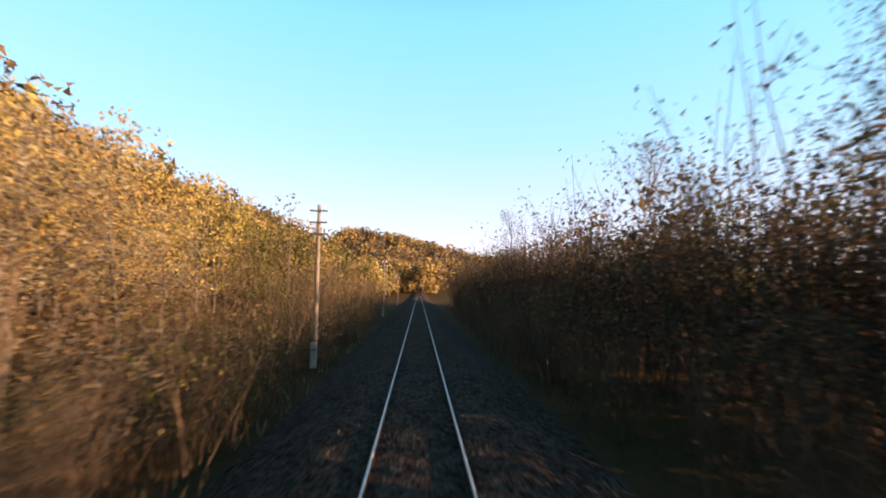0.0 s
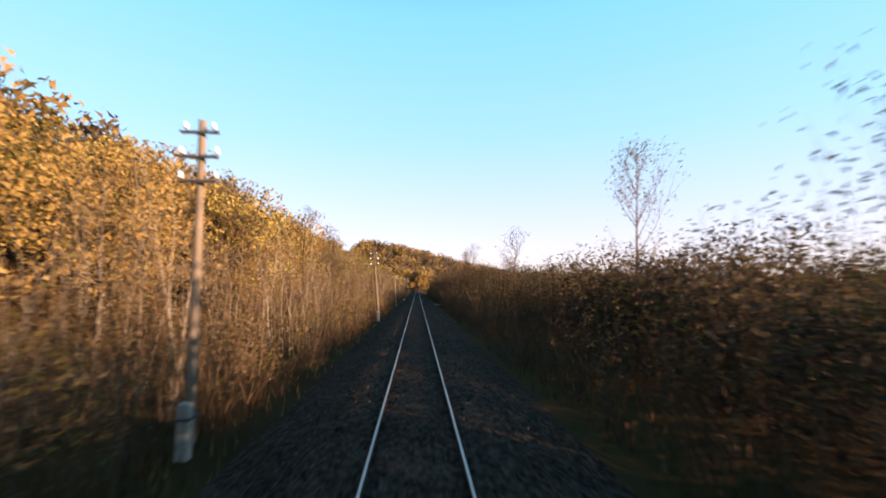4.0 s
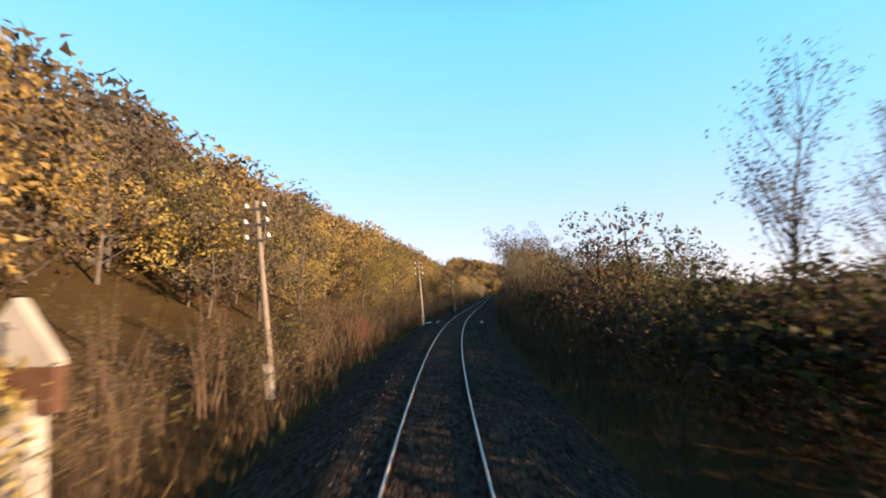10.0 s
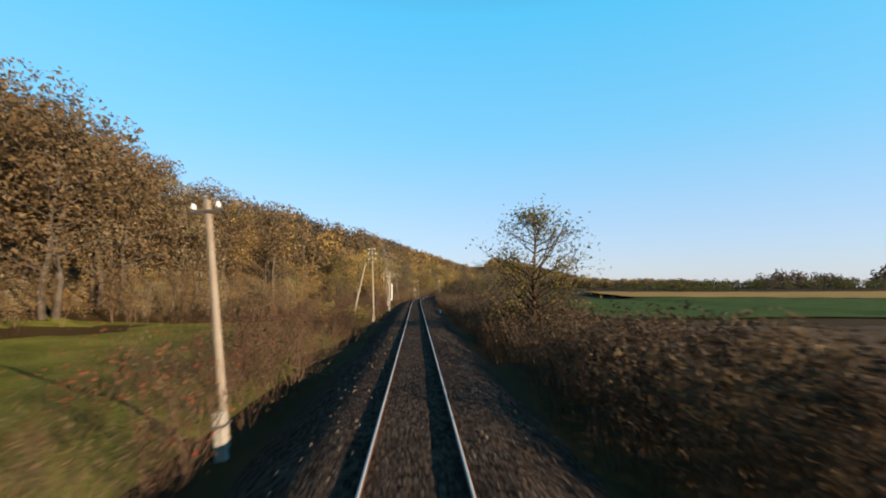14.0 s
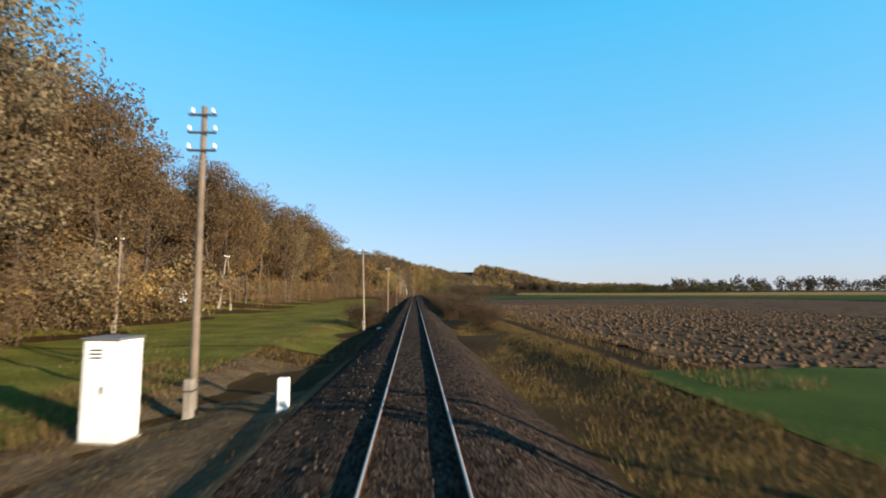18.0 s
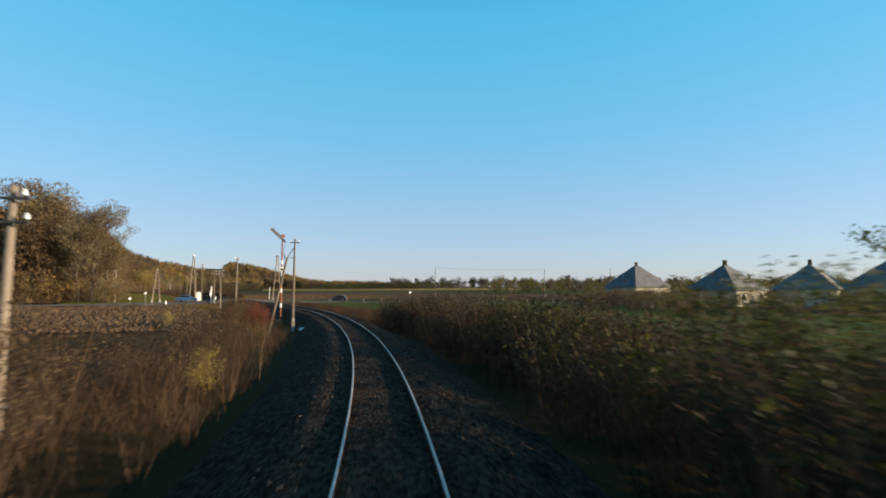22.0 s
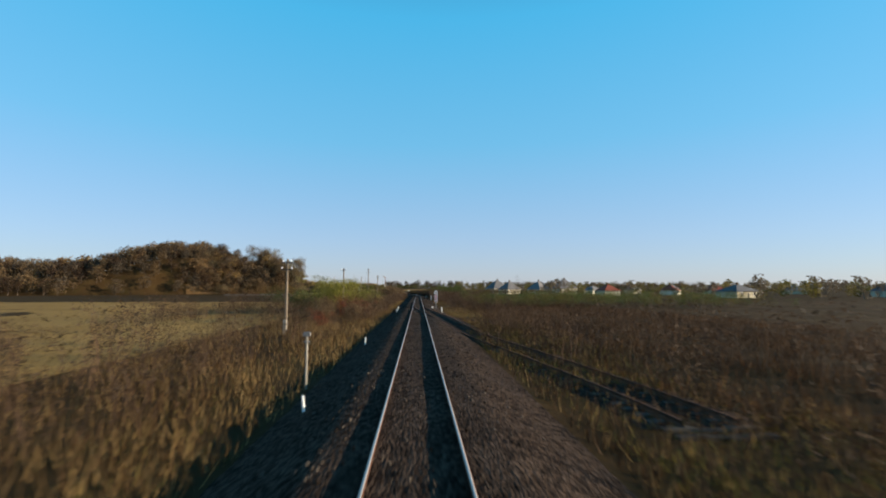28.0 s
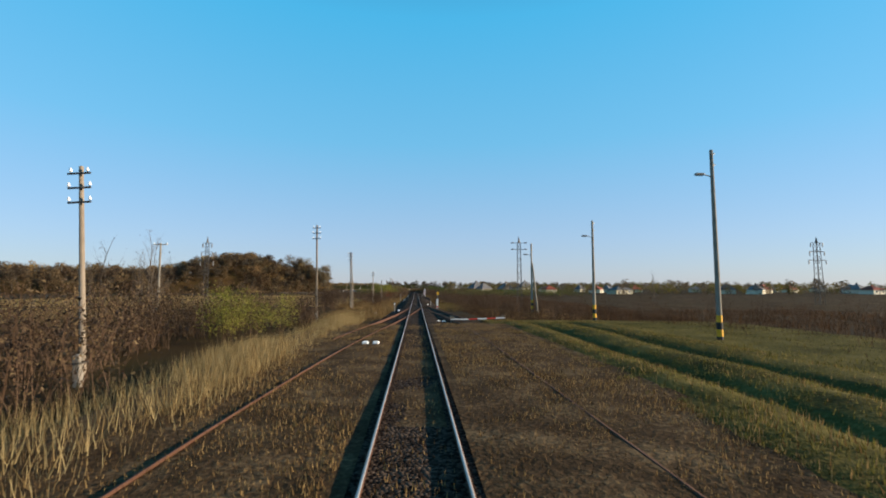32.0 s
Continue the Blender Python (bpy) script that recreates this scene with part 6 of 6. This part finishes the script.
crossbuck(661.2, -5.9, 48, True, 3.5)
crossbuck(656.3, 7.2, 82, False, 3.5)


def disc_sign(u, lat, h, r, tri=False):
    t = thing("road_sign", "road sign seen from behind on a thin post", "road sign", "road signs by the crossing", m=stand(u, lat))
    part("post", rod((0, 0, -0.3), (0, 0, h), 0.035, None, 8), M["steel"], t)
    if tri:
        part("plate", plate([(-r, -r * 0.6), (r, -r * 0.6), (0, r * 1.1)], 0.02), M["white"], t, "", pose(0, -0.05, h - r * 0.5))
    else:
        part("plate", rod((0, -0.06, h - r), (0, -0.035, h - r), r, None, 20), M["white"], t)


disc_sign(660, -17.9, 2.5, 0.3, True)
disc_sign(661, -20.5, 1.5, 0.25)
disc_sign(652, 48, 2.4, 0.3)
t = thing("field_hut", "small whitewashed hut with a low roof", "hut", m=stand(589.5, -34.5, None, 10))
part("wall", box(-1.5, -1.1, -0.2, 1.5, 1.1, 2.0), M["white"], t)
part("roof", plate([(-1.75, 1.95), (1.75, 1.95), (1.7, 2.1), (0, 2.7), (-1.7, 2.1)], 2.6), M["steel"], t, "grey sheet roof")
part("door", box(0.2, -1.14, -0.1, 0.95, -1.105, 1.75), M["dark_steel"], t)

FENCE = thing("field_fence", "row of short concrete fence posts beside the road", "fence", m=stand(690, 60))
for i in range(16):
    x, y = spot(float(road_u(np.array(18.0 + i * 3.4))) + 4.5, 18 + i * 3.4)
    q = FENCE.matrix_world.inverted() @ Vector((float(x), float(y), -0.9))
    part("post", box(-0.06, -0.06, -0.3, 0.06, 0.06, 1.1, 0.01), M["concrete"], FENCE, "", Matrix.Translation(q))


# ---- cars ----
PAINT = {
    "blue": material("car_paint_blue", [(0.05, 0.13, 0.24), (0.06, 0.15, 0.27)], 2, 0.3, 0, metal=0.4, spec=0.6),
    "dark": material("car_paint_dark", [(0.03, 0.035, 0.05), (0.04, 0.045, 0.06)], 2, 0.3, 0, metal=0.4, spec=0.6),
}
GLASS = material("car_glass", [(0.012, 0.015, 0.018), (0.02, 0.024, 0.028)], 2, 0.08, 0, spec=0.8)
RUBBER = material("tyre_rubber", [(0.012, 0.012, 0.012), (0.03, 0.03, 0.03)], 4, 0.9, 0.2)
LAMP = material("lamp_glass", [(0.5, 0.5, 0.48), (0.65, 0.65, 0.63)], 3, 0.15, 0)


def car(paint, label, m, estate=False):
    """Length along x, front at +x."""
    t = thing("car", label, "car", "cars on the road", m=m)
    L = 2.1
    tail = 1.42 if estate else 1.05
    side = [(-L, 0.35), (-L - 0.03, 0.62), (-L + 0.05, 0.93), (-1.35, 0.98), (0.75, 0.95), (1.55, 0.86), (L, 0.7), (L + 0.04, 0.45), (L - 0.05, 0.28), (1.75, 0.25), (1.68, 0.5), (1.45, 0.66), (1.15, 0.66), (0.92, 0.5), (0.86, 0.24), (-0.86, 0.24), (-0.92, 0.5), (-1.15, 0.66), (-1.45, 0.66), (-1.68, 0.5), (-1.75, 0.26)]
    bm = plate(side, 1.68)
    bmesh.ops.bevel(bm, geom=[e for e in bm.edges if abs(e.verts[0].co.y - e.verts[1].co.y) < 1e-6], offset=0.07, segments=2, affect="EDGES")
    part("body", bm, PAINT[paint], t)
    cab = [(-1.75, 0.97), (-tail - 0.1, 1.38), (-tail + 0.5, 1.46), (0.1, 1.46), (0.35, 1.42), (1.05, 0.94)]
    bm = bmesh.new()
    rows = []
    for y, k in ((-0.76, 0), (-0.6, 1), (0.6, 1), (0.76, 0)):
        rows.append([bm.verts.new((x * (1 if k or z < 1.1 else 0.99), y if z > 1.1 or k == 0 else y * 1.2, z if k or z < 1.1 else z - 0.04)) for x, z in cab])
    for a_, b_ in zip(rows, rows[1:]):
        for i in range(len(cab)):
            j = (i + 1) % len(cab)
            bm.faces.new((a_[i], a_[j], b_[j], b_[i]))
    bm.faces.new(rows[0][::-1])
    bm.faces.new(rows[-1])
    bmesh.ops.recalc_face_normals(bm, faces=bm.faces)
    roof = part("cabin", bm, PAINT[paint], t)
    for s in (-1, 1):
        part("side_window", plate([(-1.45, 1.02), (-1.2, 1.34), (-0.1, 1.38), (-0.1, 1.0)], 0.02), GLASS, roof, "dark side glass", Matrix.Translation((0, s * 0.765, 0)))
        part("side_window", plate([(-0.02, 1.0), (-0.02, 1.38), (0.3, 1.36), (0.85, 0.99)], 0.02), GLASS, roof, "dark side glass", Matrix.Translation((0, s * 0.765, 0)))
    bm = bmesh.new()
    bm.faces.new([bm.verts.new(c) for c in ((0.45, -0.56, 1.39), (0.45, 0.56, 1.39), (1.07, 0.66, 0.975), (1.07, -0.66, 0.975))])
    bmesh.ops.solidify(bm, geom=bm.faces, thickness=0.02)
    part("windscreen", bm, GLASS, roof, "dark windscreen")
    for x in (-1.3, 1.3):
        for s in (-1, 1):
            w = part("wheel", rod((x, s * 0.66, 0.31), (x, s * 0.85, 0.31), 0.31, None, 18), RUBBER, t, "black tyre")
            part("rim", rod((x, s * 0.852, 0.31), (x, s * 0.862, 0.31), 0.2, None, 14), M["steel"], w, "silver wheel rim")
    for s in (-1, 1):
        part("headlight", box(L - 0.08, s * 0.62 - 0.16, 0.58, L + 0.03, s * 0.62 + 0.16, 0.72, 0.02), LAMP, t)
        part("tail_light", box(-L - 0.035, s * 0.66 - 0.12, 0.66, -L + 0.05, s * 0.66 + 0.12, 0.86, 0.02), M["red"], t)
        part("mirror", box(0.7, s * 0.9 - 0.07, 0.95, 0.82, s * 0.9 + 0.07, 1.07, 0.02), PAINT[paint], t)
    part("number_plate", box(L + 0.03, -0.25, 0.36, L + 0.05, 0.25, 0.46), M["white"], t, "plain white plate")
    return t


def on_road(l, side, flip):
    x, y = spot(float(road_u(np.array(float(l)))) + side, l)
    x2, y2 = spot(float(road_u(np.array(l + 0.5))) + side, l + 0.5)
    a = math.degrees(math.atan2(float(y2 - y), float(x2 - x))) + (180 if flip else 0)
    return pose(float(x), float(y), float(road_z(np.array(l))) + 0.02, 0, 0, a)


car("blue", "mid-blue hatchback on the road by the crossing", on_road(-10.3, 0.9, False))
car("dark", "dark blue estate car on the road by the field", on_road(21.0, -0.9, True), True)


# ---- semaphore signal ----
def semaphore(u, lat, top):
    h = top - float(height(u, lat))
    t = thing("semaphore_signal", "rusty semaphore signal with a raised lattice arm", "semaphore signal", m=stand(u, lat))
    part("foot", box(-0.3, -0.3, -0.3, 0.3, 0.3, 0.2, 0.04), M["concrete"], t)
    mast = part("mast", rod((0, 0, 0), (0, 0, h), 0.12, 0.075, 6), M["rust"], t, "red and rust-flaked steel mast")
    for z in (1.6, 3.3, 5.2, 6.6):
        part("band", rod((0, 0, z), (0, 0, z + 0.5), 0.122 - z * 0.0045, None, 6), M["white"], mast, "flaking white band")
    part("head", box(-0.2, -0.18, h - 0.22, 0.28, 0.12, h + 0.08, 0.03), M["rust"], t)
    arm = part("arm", plate([(-0.1, -0.17), (-1.75, -0.2), (-1.9, 0), (-1.75, 0.2), (-0.1, 0.17)], 0.035), M["steel"], t, "grey perforated signal arm pointing up", pose(0.02, -0.16, h - 0.5, 0, 43))
    for i in range(7):
        part("slot", box(-0.35 - i * 0.2, -0.026, -0.11, -0.27 - i * 0.2, -0.02, 0.11), M["dark_steel"], arm)
    part("arm_tail", plate([(-0.1, -0.13), (0.42, -0.1), (0.42, 0.1), (-0.1, 0.13)], 0.04), M["dark_steel"], arm)
    part("pull_rod", rod((0.3, -0.1, h - 0.75), (0.16, -0.1, h - 2.2), 0.018, None, 6), M["dark_steel"], t)
    part("bracket", box(-0.22, -0.12, h - 2.25, 0.3, -0.06, h - 2.17), M["dark_steel"], t)
    part("weight", rod((0.27, -0.1, h - 2.75), (0.27, -0.1, h - 2.3), 0.06, None, 8), M["black"], t)
    p = part("disc_plate", box(-0.26, -0.17, h - 4.25, 0.22, -0.14, h - 3.75, 0.01), M["white"], t, "white square plate")
    part("disc", rod((-0.02, -0.2, h - 4.0), (-0.02, -0.171, h - 4.0), 0.15, None, 16), M["black"], p, "black round disc")
    for i in range(14):
        part("rung", box(0.06, 0.02, 0.6 + i * 0.5, 0.26, 0.05, 0.63 + i * 0.5), M["dark_steel"], t)


semaphore(733.5, -3.7, 8.8)


# ---- station throat ----
def point_lever(u, lat, lamp=True, side=1):
    t = thing("point_lever", "hand point lever with white weight and lantern", "point lever", "point levers at the switches", m=stand(u, lat))
    part("bed_plate", box(-0.45, -0.18, -0.05, 0.45, 0.18, 0.08, 0.02), M["dark_steel"], t)
    part("stand", box(0.12 * side - 0.06, -0.06, 0.08, 0.12 * side + 0.06, 0.06, 0.95, 0.02), M["steel"], t)
    lv = part("lever", rod((0.1 * side, -0.08, 0.15), (-0.35 * side, -0.08, 0.28), 0.025, None, 8), M["dark_steel"], t)
    bm = bmesh.new()
    bmesh.ops.create_uvsphere(bm, u_segments=12, v_segments=8, radius=0.14, matrix=Matrix.Translation((-0.4 * side, -0.08, 0.28)) @ Matrix.Diagonal((1, 0.7, 0.85, 1)))
    part("weight", bm, M["white"], lv, "white-painted counterweight")
    if lamp:
        lan = part("lantern", box(0.12 * side - 0.13, -0.13, 0.95, 0.12 * side + 0.13, 0.13, 1.25, 0.03), M["black"], t)
        part("lens", rod((0.12 * side, -0.15, 1.1), (0.12 * side, -0.131, 1.1), 0.08, None, 14), M["porcelain"], lan, "pale lantern lens")
        part("cowl", rod((0.12 * side, 0, 1.25), (0.12 * side, 0, 1.33), 0.1, 0.05, 10), M["black"], lan)


point_lever(958.8, 2.6)
point_lever(1050.8, 2.4, False)
point_lever(1072, -2.6, True, -1)

# chevron board with a warning triangle
t = thing("warning_board", "warning triangle above a red and white chevron board", "railway sign", m=stand(939, 3.5))
part("post", rod((0, 0, -0.3), (0, 0, 3.1), 0.05, None, 8), M["steel"], t)
part("triangle", plate([(-0.42, 2.45), (0.42, 2.45), (0, 3.2)], 0.03), M["white"], t, "white triangle", Matrix.Translation((0, -0.07, 0)))
part("triangle_bar", box(-0.14, -0.092, 2.55, 0.14, -0.087, 2.72), M["black"], t)
cb = part("chevron_board", box(-0.3, -0.085, 0.7, 0.3, -0.055, 2.3), M["white"], t)
for i in range(4):
    z = 0.76 + i * 0.4
    part("chevron", plate([(-0.29, z), (0, z + 0.22), (0.29, z), (0.29, z + 0.17), (0, z + 0.39), (-0.29, z + 0.17)] if i < 3 else [(-0.29, z), (0, z + 0.2), (0.29, z), (0.29, z + 0.1), (0, z + 0.3), (-0.29, z + 0.1)], 0.012), M["red"], cb, "", Matrix.Translation((0, -0.093, 0)))

t = thing("signal_post", "white post with red foot carrying a yellow plate", "railway sign", m=stand(1050, 3.7))
part("post", box(-0.15, -0.08, -0.3, 0.15, 0.08, 1.65, 0.02), M["white"], t)
part("foot_band", box(-0.155, -0.085, 0.2, 0.155, 0.085, 0.45), M["red"], t, "red painted band")
part("stem", rod((0.05, 0, 1.65), (0.05, 0, 2.7), 0.035, None, 8), M["steel"], t)
part("plate", box(-0.12, -0.05, 2.35, 0.26, -0.02, 2.85), M["yellow"], t, "small yellow plate")
t = thing("cable_post", "thin pale post with a small crosshead", "marker post", m=stand(1014, -3.9))
part("post", rod((0, 0, -0.3), (0, 0, 2.0), 0.045, None, 8), M["concrete"], t)
part("crosshead", box(-0.13, -0.04, 1.9, 0.13, 0.04, 2.05, 0.01), M["steel"], t)
part("crosshead", box(-0.1, -0.04, 1.68, 0.1, 0.04, 1.74, 0.01), M["steel"], t)


def lattice_mast(u, lat, h, w=0.9, lamps=True, m=None):
    t = thing("lattice_mast", "dark steel lattice floodlight mast" if lamps else "steel lattice power pylon in the fields", "lattice mast" if lamps else "pylon", "" if lamps else "power pylons in the distance", m=m or stand(u, lat))
    n = max(6, int(h / 1.1))
    wd = lambda z: w / 2 * (1 - 0.35 * z / h)
    for sx in (-1, 1):
        for sy in (-1, 1):
            part("leg", rod((sx * wd(0), sy * wd(0), -0.3), (sx * wd(h), sy * wd(h), h), 0.05 * w, None, 4), M["dark_steel"], t)
    for k in range(4):
        for i in range(n):
            z0, z1 = h * i / n, h * (i + 1) / n
            a, b = (-1, 1) if i % 2 else (1, -1)
            p = [(a * wd(z0), -wd(z0), z0), (b * wd(z1), -wd(z1), z1)]
            for _ in range(k):
                p = [(-y, x, z) for x, y, z in p]
            part("brace", rod(p[0], p[1], 0.028 * w, None, 4), M["dark_steel"], t)
    part("peak", rod((0, 0, h), (0, 0, h * 1.1), wd(h), 0.03, 4), M["dark_steel"], t)
    for i, z in enumerate((h * 0.9, h * 1.0) if lamps else (h * 0.72, h * 0.86, h)):
        r = 1.2 if lamps else w * (1.6 - 0.25 * i)
        arm = part("crossarm", box(-r, -0.05 * w, z - 0.05 * w, r, 0.05 * w, z + 0.05 * w), M["dark_steel"], t)
        for s in (-1, 1):
            if lamps:
                part("floodlight", box(s * r - 0.22, -0.35, z - 0.05, s * r + 0.22, 0.1, z + 0.12, 0.03), M["steel"], arm)
            else:
                part("insulator", rod((s * r, 0, z - 0.9), (s * r, 0, z - 0.1), 0.1, None, 6), M["steel"], arm)
    return t


lattice_mast(1049.8, 18.3, 11.6, 0.8)
lattice_mast(1041, -39.8, 12.2, 0.75, False)
lattice_mast(1038, 85, 13.2, 1.2, False)


def lamp_post(u, lat, top, bands=True, strut=False):
    h = top - float(height(u, lat))
    t = thing("street_lamp", "tall concrete lamp post with black and yellow foot bands" if bands else "tall concrete lamp post with a short arm", "street lamp", "lamp posts in the yard", m=stand(u, lat))
    part("pole", rod((0, 0, -0.3), (0, 0, h), 0.17, 0.1, 12), M["concrete"], t)
    if bands:
        for i in range(4):
            part("band", rod((0, 0, 0.25 + i * 0.42), (0, 0, 0.25 + i * 0.42 + 0.42), 0.182 - i * 0.003, None, 12), M["yellow"] if i % 2 else M["black"], t, "yellow band" if i % 2 else "black band")
    arm = part("arm", rod((0, 0, h - 1.7), (-0.65, -0.1, h - 1.55), 0.035, None, 8), M["steel"], t)
    part("lamp_head", box(-1.15, -0.22, h - 1.64, -0.6, 0.02, h - 1.48, 0.04), M["steel"], arm, "grey lamp head")
    part("pin_insulator", rod((0.08, 0, h - 0.3), (0.2, 0, h - 0.2), 0.05, None, 8), M["porcelain"], t)
    part("pin_insulator", rod((0.08, 0, h - 1.0), (0.2, 0, h - 0.9), 0.05, None, 8), M["porcelain"], t)
    if strut:
        part("strut", rod((0.75, -0.3, -0.3), (0.12, 0, h * 0.72), 0.15, 0.1, 10), M["concrete"], t, "slanting concrete prop")
    return t


lamp_post(1067, 16.2, 9.0, True, True)
lamp_post(1086, 17.7, 9.5)
lamp_post(1104.5, 18.1, 11.2)
t = thing("tee_pole", "pale concrete pole with a wide crossarm", "power pole", m=stand(1053, -42))
part("pole", rod((0, 0, -0.3), (0, 0, 11.0), 0.2, 0.13, 10), M["concrete"], t)
part("crossarm", box(-1.1, -0.08, 10.7, 1.1, 0.08, 10.85, 0.02), M["concrete"], t)
for x in (-1, 0, 1):
    part("insulator", rod((x, 0, 10.85), (x, 0, 11.1), 0.07, 0.04, 8), M["porcelain"], t)


# fallen barrier of red and white pipe
def barrier():
    t = thing("track_barrier", "low red and white pipe barrier on short posts", "barrier", m=stand(1091.2, 2.95, -0.42))
    n = 6
    for i in range(n):
        x0, x1 = i * 4.75 / n, (i + 1) * 4.75 / n
        z0, z1 = 0.42 + 0.12 * max(0, x0 - 2) / 2.75, 0.42 + 0.12 * max(0, x1 - 2) / 2.75
        part("rail_section", rod((x0, 0, z0), (x1 - 0.01, 0, z1), 0.055, None, 10), M["red"] if i in (2, 4) else M["white"], t, "red section" if i in (2, 4) else "white section")
    for x in (0.15, 4.6):
        for d in (-0.1, 0.1):
            part("post", box(x + d - 0.03, -0.04, -0.2, x + d + 0.03, 0.04, 0.75, 0.01), M["concrete"], t)


barrier()
for u, lat in ((1090, 1.95), (1090, 2.45), (1108, -2.5), (1108, -1.98)):
    t = thing("painted_block", "small whitewashed stone block between the tracks", "marker stone", "white clearance blocks", m=stand(u, lat, -0.3 if u < 1095 else -0.06))
    part("block", box(-0.16, -0.14, -0.05, 0.16, 0.14, 0.13, 0.05), M["white"], t)


# ---- houses ----
ROOFTILE = material("roof_tile_grey", [(0.07, 0.07, 0.075), (0.13, 0.125, 0.125), (0.18, 0.17, 0.165)], 0.8, 0.85, 0.5, rand=0.3, fine=9)
ROOFRED = material("roof_tile_red", [(0.2, 0.05, 0.03), (0.3, 0.08, 0.05)], 0.8, 0.85, 0.5, rand=0.3, fine=9)
PLASTER = material("plaster", [(0.42, 0.36, 0.24), (0.58, 0.52, 0.38), (0.66, 0.6, 0.46)], 0.6, 0.9, 0.2, rand=0.5)


def house(m, w, d, eave, ridge, roof, label, chimney=True):
    t = thing("house", label, "house", "village houses", m=m)
    wall = part("wall", box(-w / 2, -d / 2, -0.4, w / 2, d / 2, eave), PLASTER, t)
    bm = bmesh.new()
    o = 0.5
    e = [bm.verts.new(c) for c in ((-w / 2 - o, -d / 2 - o, eave - 0.2), (w / 2 + o, -d / 2 - o, eave - 0.2), (w / 2 + o, d / 2 + o, eave - 0.2), (-w / 2 - o, d / 2 + o, eave - 0.2))]
    r = [bm.verts.new((-w * 0.04, 0, ridge)), bm.verts.new((w * 0.04, 0, ridge))]
    for f in ((e[0], e[1], r[1], r[0]), (e[1], e[2], r[1]), (e[2], e[3], r[0], r[1]), (e[3], e[0], r[0]), (e[3], e[2], e[1], e[0])):
        bm.faces.new(f)
    bmesh.ops.recalc_face_normals(bm, faces=bm.faces)
    rf = part("roof", bm, roof, t)
    if chimney:
        part("chimney", box(-0.3, -0.3, ridge - 0.8, 0.3, 0.3, ridge + 0.8, 0.03), M["clod"], rf)
    for x in (-0.28, 0.28):
        wn_ = part("window", box(x * w - 0.6, -d / 2 - 0.03, 1.0, x * w + 0.6, -d / 2 + 0.02, 2.3), M["white"], t)
        part("pane", box(x * w - 0.5, -d / 2 - 0.045, 1.1, x * w + 0.5, -d / 2 - 0.032, 2.2), GLASS, wn_)
    part("door", box(-0.5, -d / 2 - 0.03, -0.3, 0.5, -d / 2 + 0.02, 2.0), M["dark_steel"], t)
    return t


for i, (u, lat, k) in enumerate(((705, 94, 1.26), (733.5, 78.5, 1.06), (738, 97, 1.1), (744, 111, 1.26))):
    house(stand(u, lat, -0.9, 12 * (i % 3) - 10), 9.5 * k, 9 * k, 3.0 * k, 7.6 * k, ROOFTILE, "farmhouse with a grey pyramid roof and cream walls")
vr = np.random.default_rng(33)
for i in range(22):
    x, y = off(1120, vr.uniform(240, 420), 95 + i * 14 + vr.uniform(-5, 5))
    house(pose(float(x), float(y), -1.0, 0, 0, vr.uniform(0, 90)), vr.uniform(8, 13), vr.uniform(7, 9), 2.8, vr.uniform(5.2, 7), ROOFRED if i % 3 == 0 else ROOFTILE, "low village house with a red tiled roof" if i % 3 == 0 else "low village house with a grey roof", i % 2 == 0)
vt = []
for i in range(190):
    x, y = off(1120, vr.uniform(225, 470), vr.uniform(60, 430))
    vt.append(pose(float(x), float(y), -1.0, 0, 0, vr.uniform(0, 360)) @ Matrix.Scale(vr.uniform(0.4, 0.85), 4))
for i in range(260):
    x, y = off(1120, vr.uniform(540, 660), vr.uniform(40, 560))
    vt.append(pose(float(x), float(y), -1.0, 0, 0, vr.uniform(0, 360)) @ Matrix.Scale(vr.uniform(0.7, 1.15), 4))
joined("village_hedge", pick(SHRUB, DARK, [*scatter(724, 752, 46, 56, 3), *scatter(726, 752, 56, 68, 6), *scatter(696, 714, 82, 88, 2.5), *scatter(752, 757, 54, 116, 2.2), *scatter(714, 719, 66, 104, 2.5)], 0.85, 1.2), TWIGMATS, "dark hedge and bushes before the farmhouses", "hedge")
joined("village_trees", [(VFAR[0], 1 + LEAFCOL.index("leaf_grey"), vt[::2]), (VFAR[1], 1 + LEAFCOL.index("leaf_olive"), vt[1::2])], STUFFMATS, "garden trees and hedges round the village houses", "trees")

# ---- sleepers, joined far and single near ----
step = 0.65
places = np.interp(np.arange(-246, 1196, step), LENGTH, CHAIN)
single = (places > 1010) & (places < 1010 + 300 * step)
px, py, pp = line(places)
for x, y, p in zip(px[single], py[single], pp[single]):
    ob = new("sleeper", SLEEPER)
    ob.parent = track
    ob.matrix_local = pose(float(x), float(y), 0.03, 0, 0, math.degrees(float(p)))
c, s = np.cos(pp[~single])[:, None], np.sin(pp[~single])[:, None]
vx = px[~single][:, None] + SV[None, :, 0] * c - SV[None, :, 1] * s
vy = py[~single][:, None] + SV[None, :, 0] * s + SV[None, :, 1] * c
v = np.stack([vx, vy, np.broadcast_to(SV[None, :, 2] + 0.03, vx.shape)], -1).reshape(-1, 3)
f = (SF[None] + np.arange(len(c))[:, None, None] * len(SV)).reshape(-1, 3)
ob = part("sleepers", mesh_of("sleepers", v, f, M["sleeper"]), None, track)
ob["kind"] = "stuff"
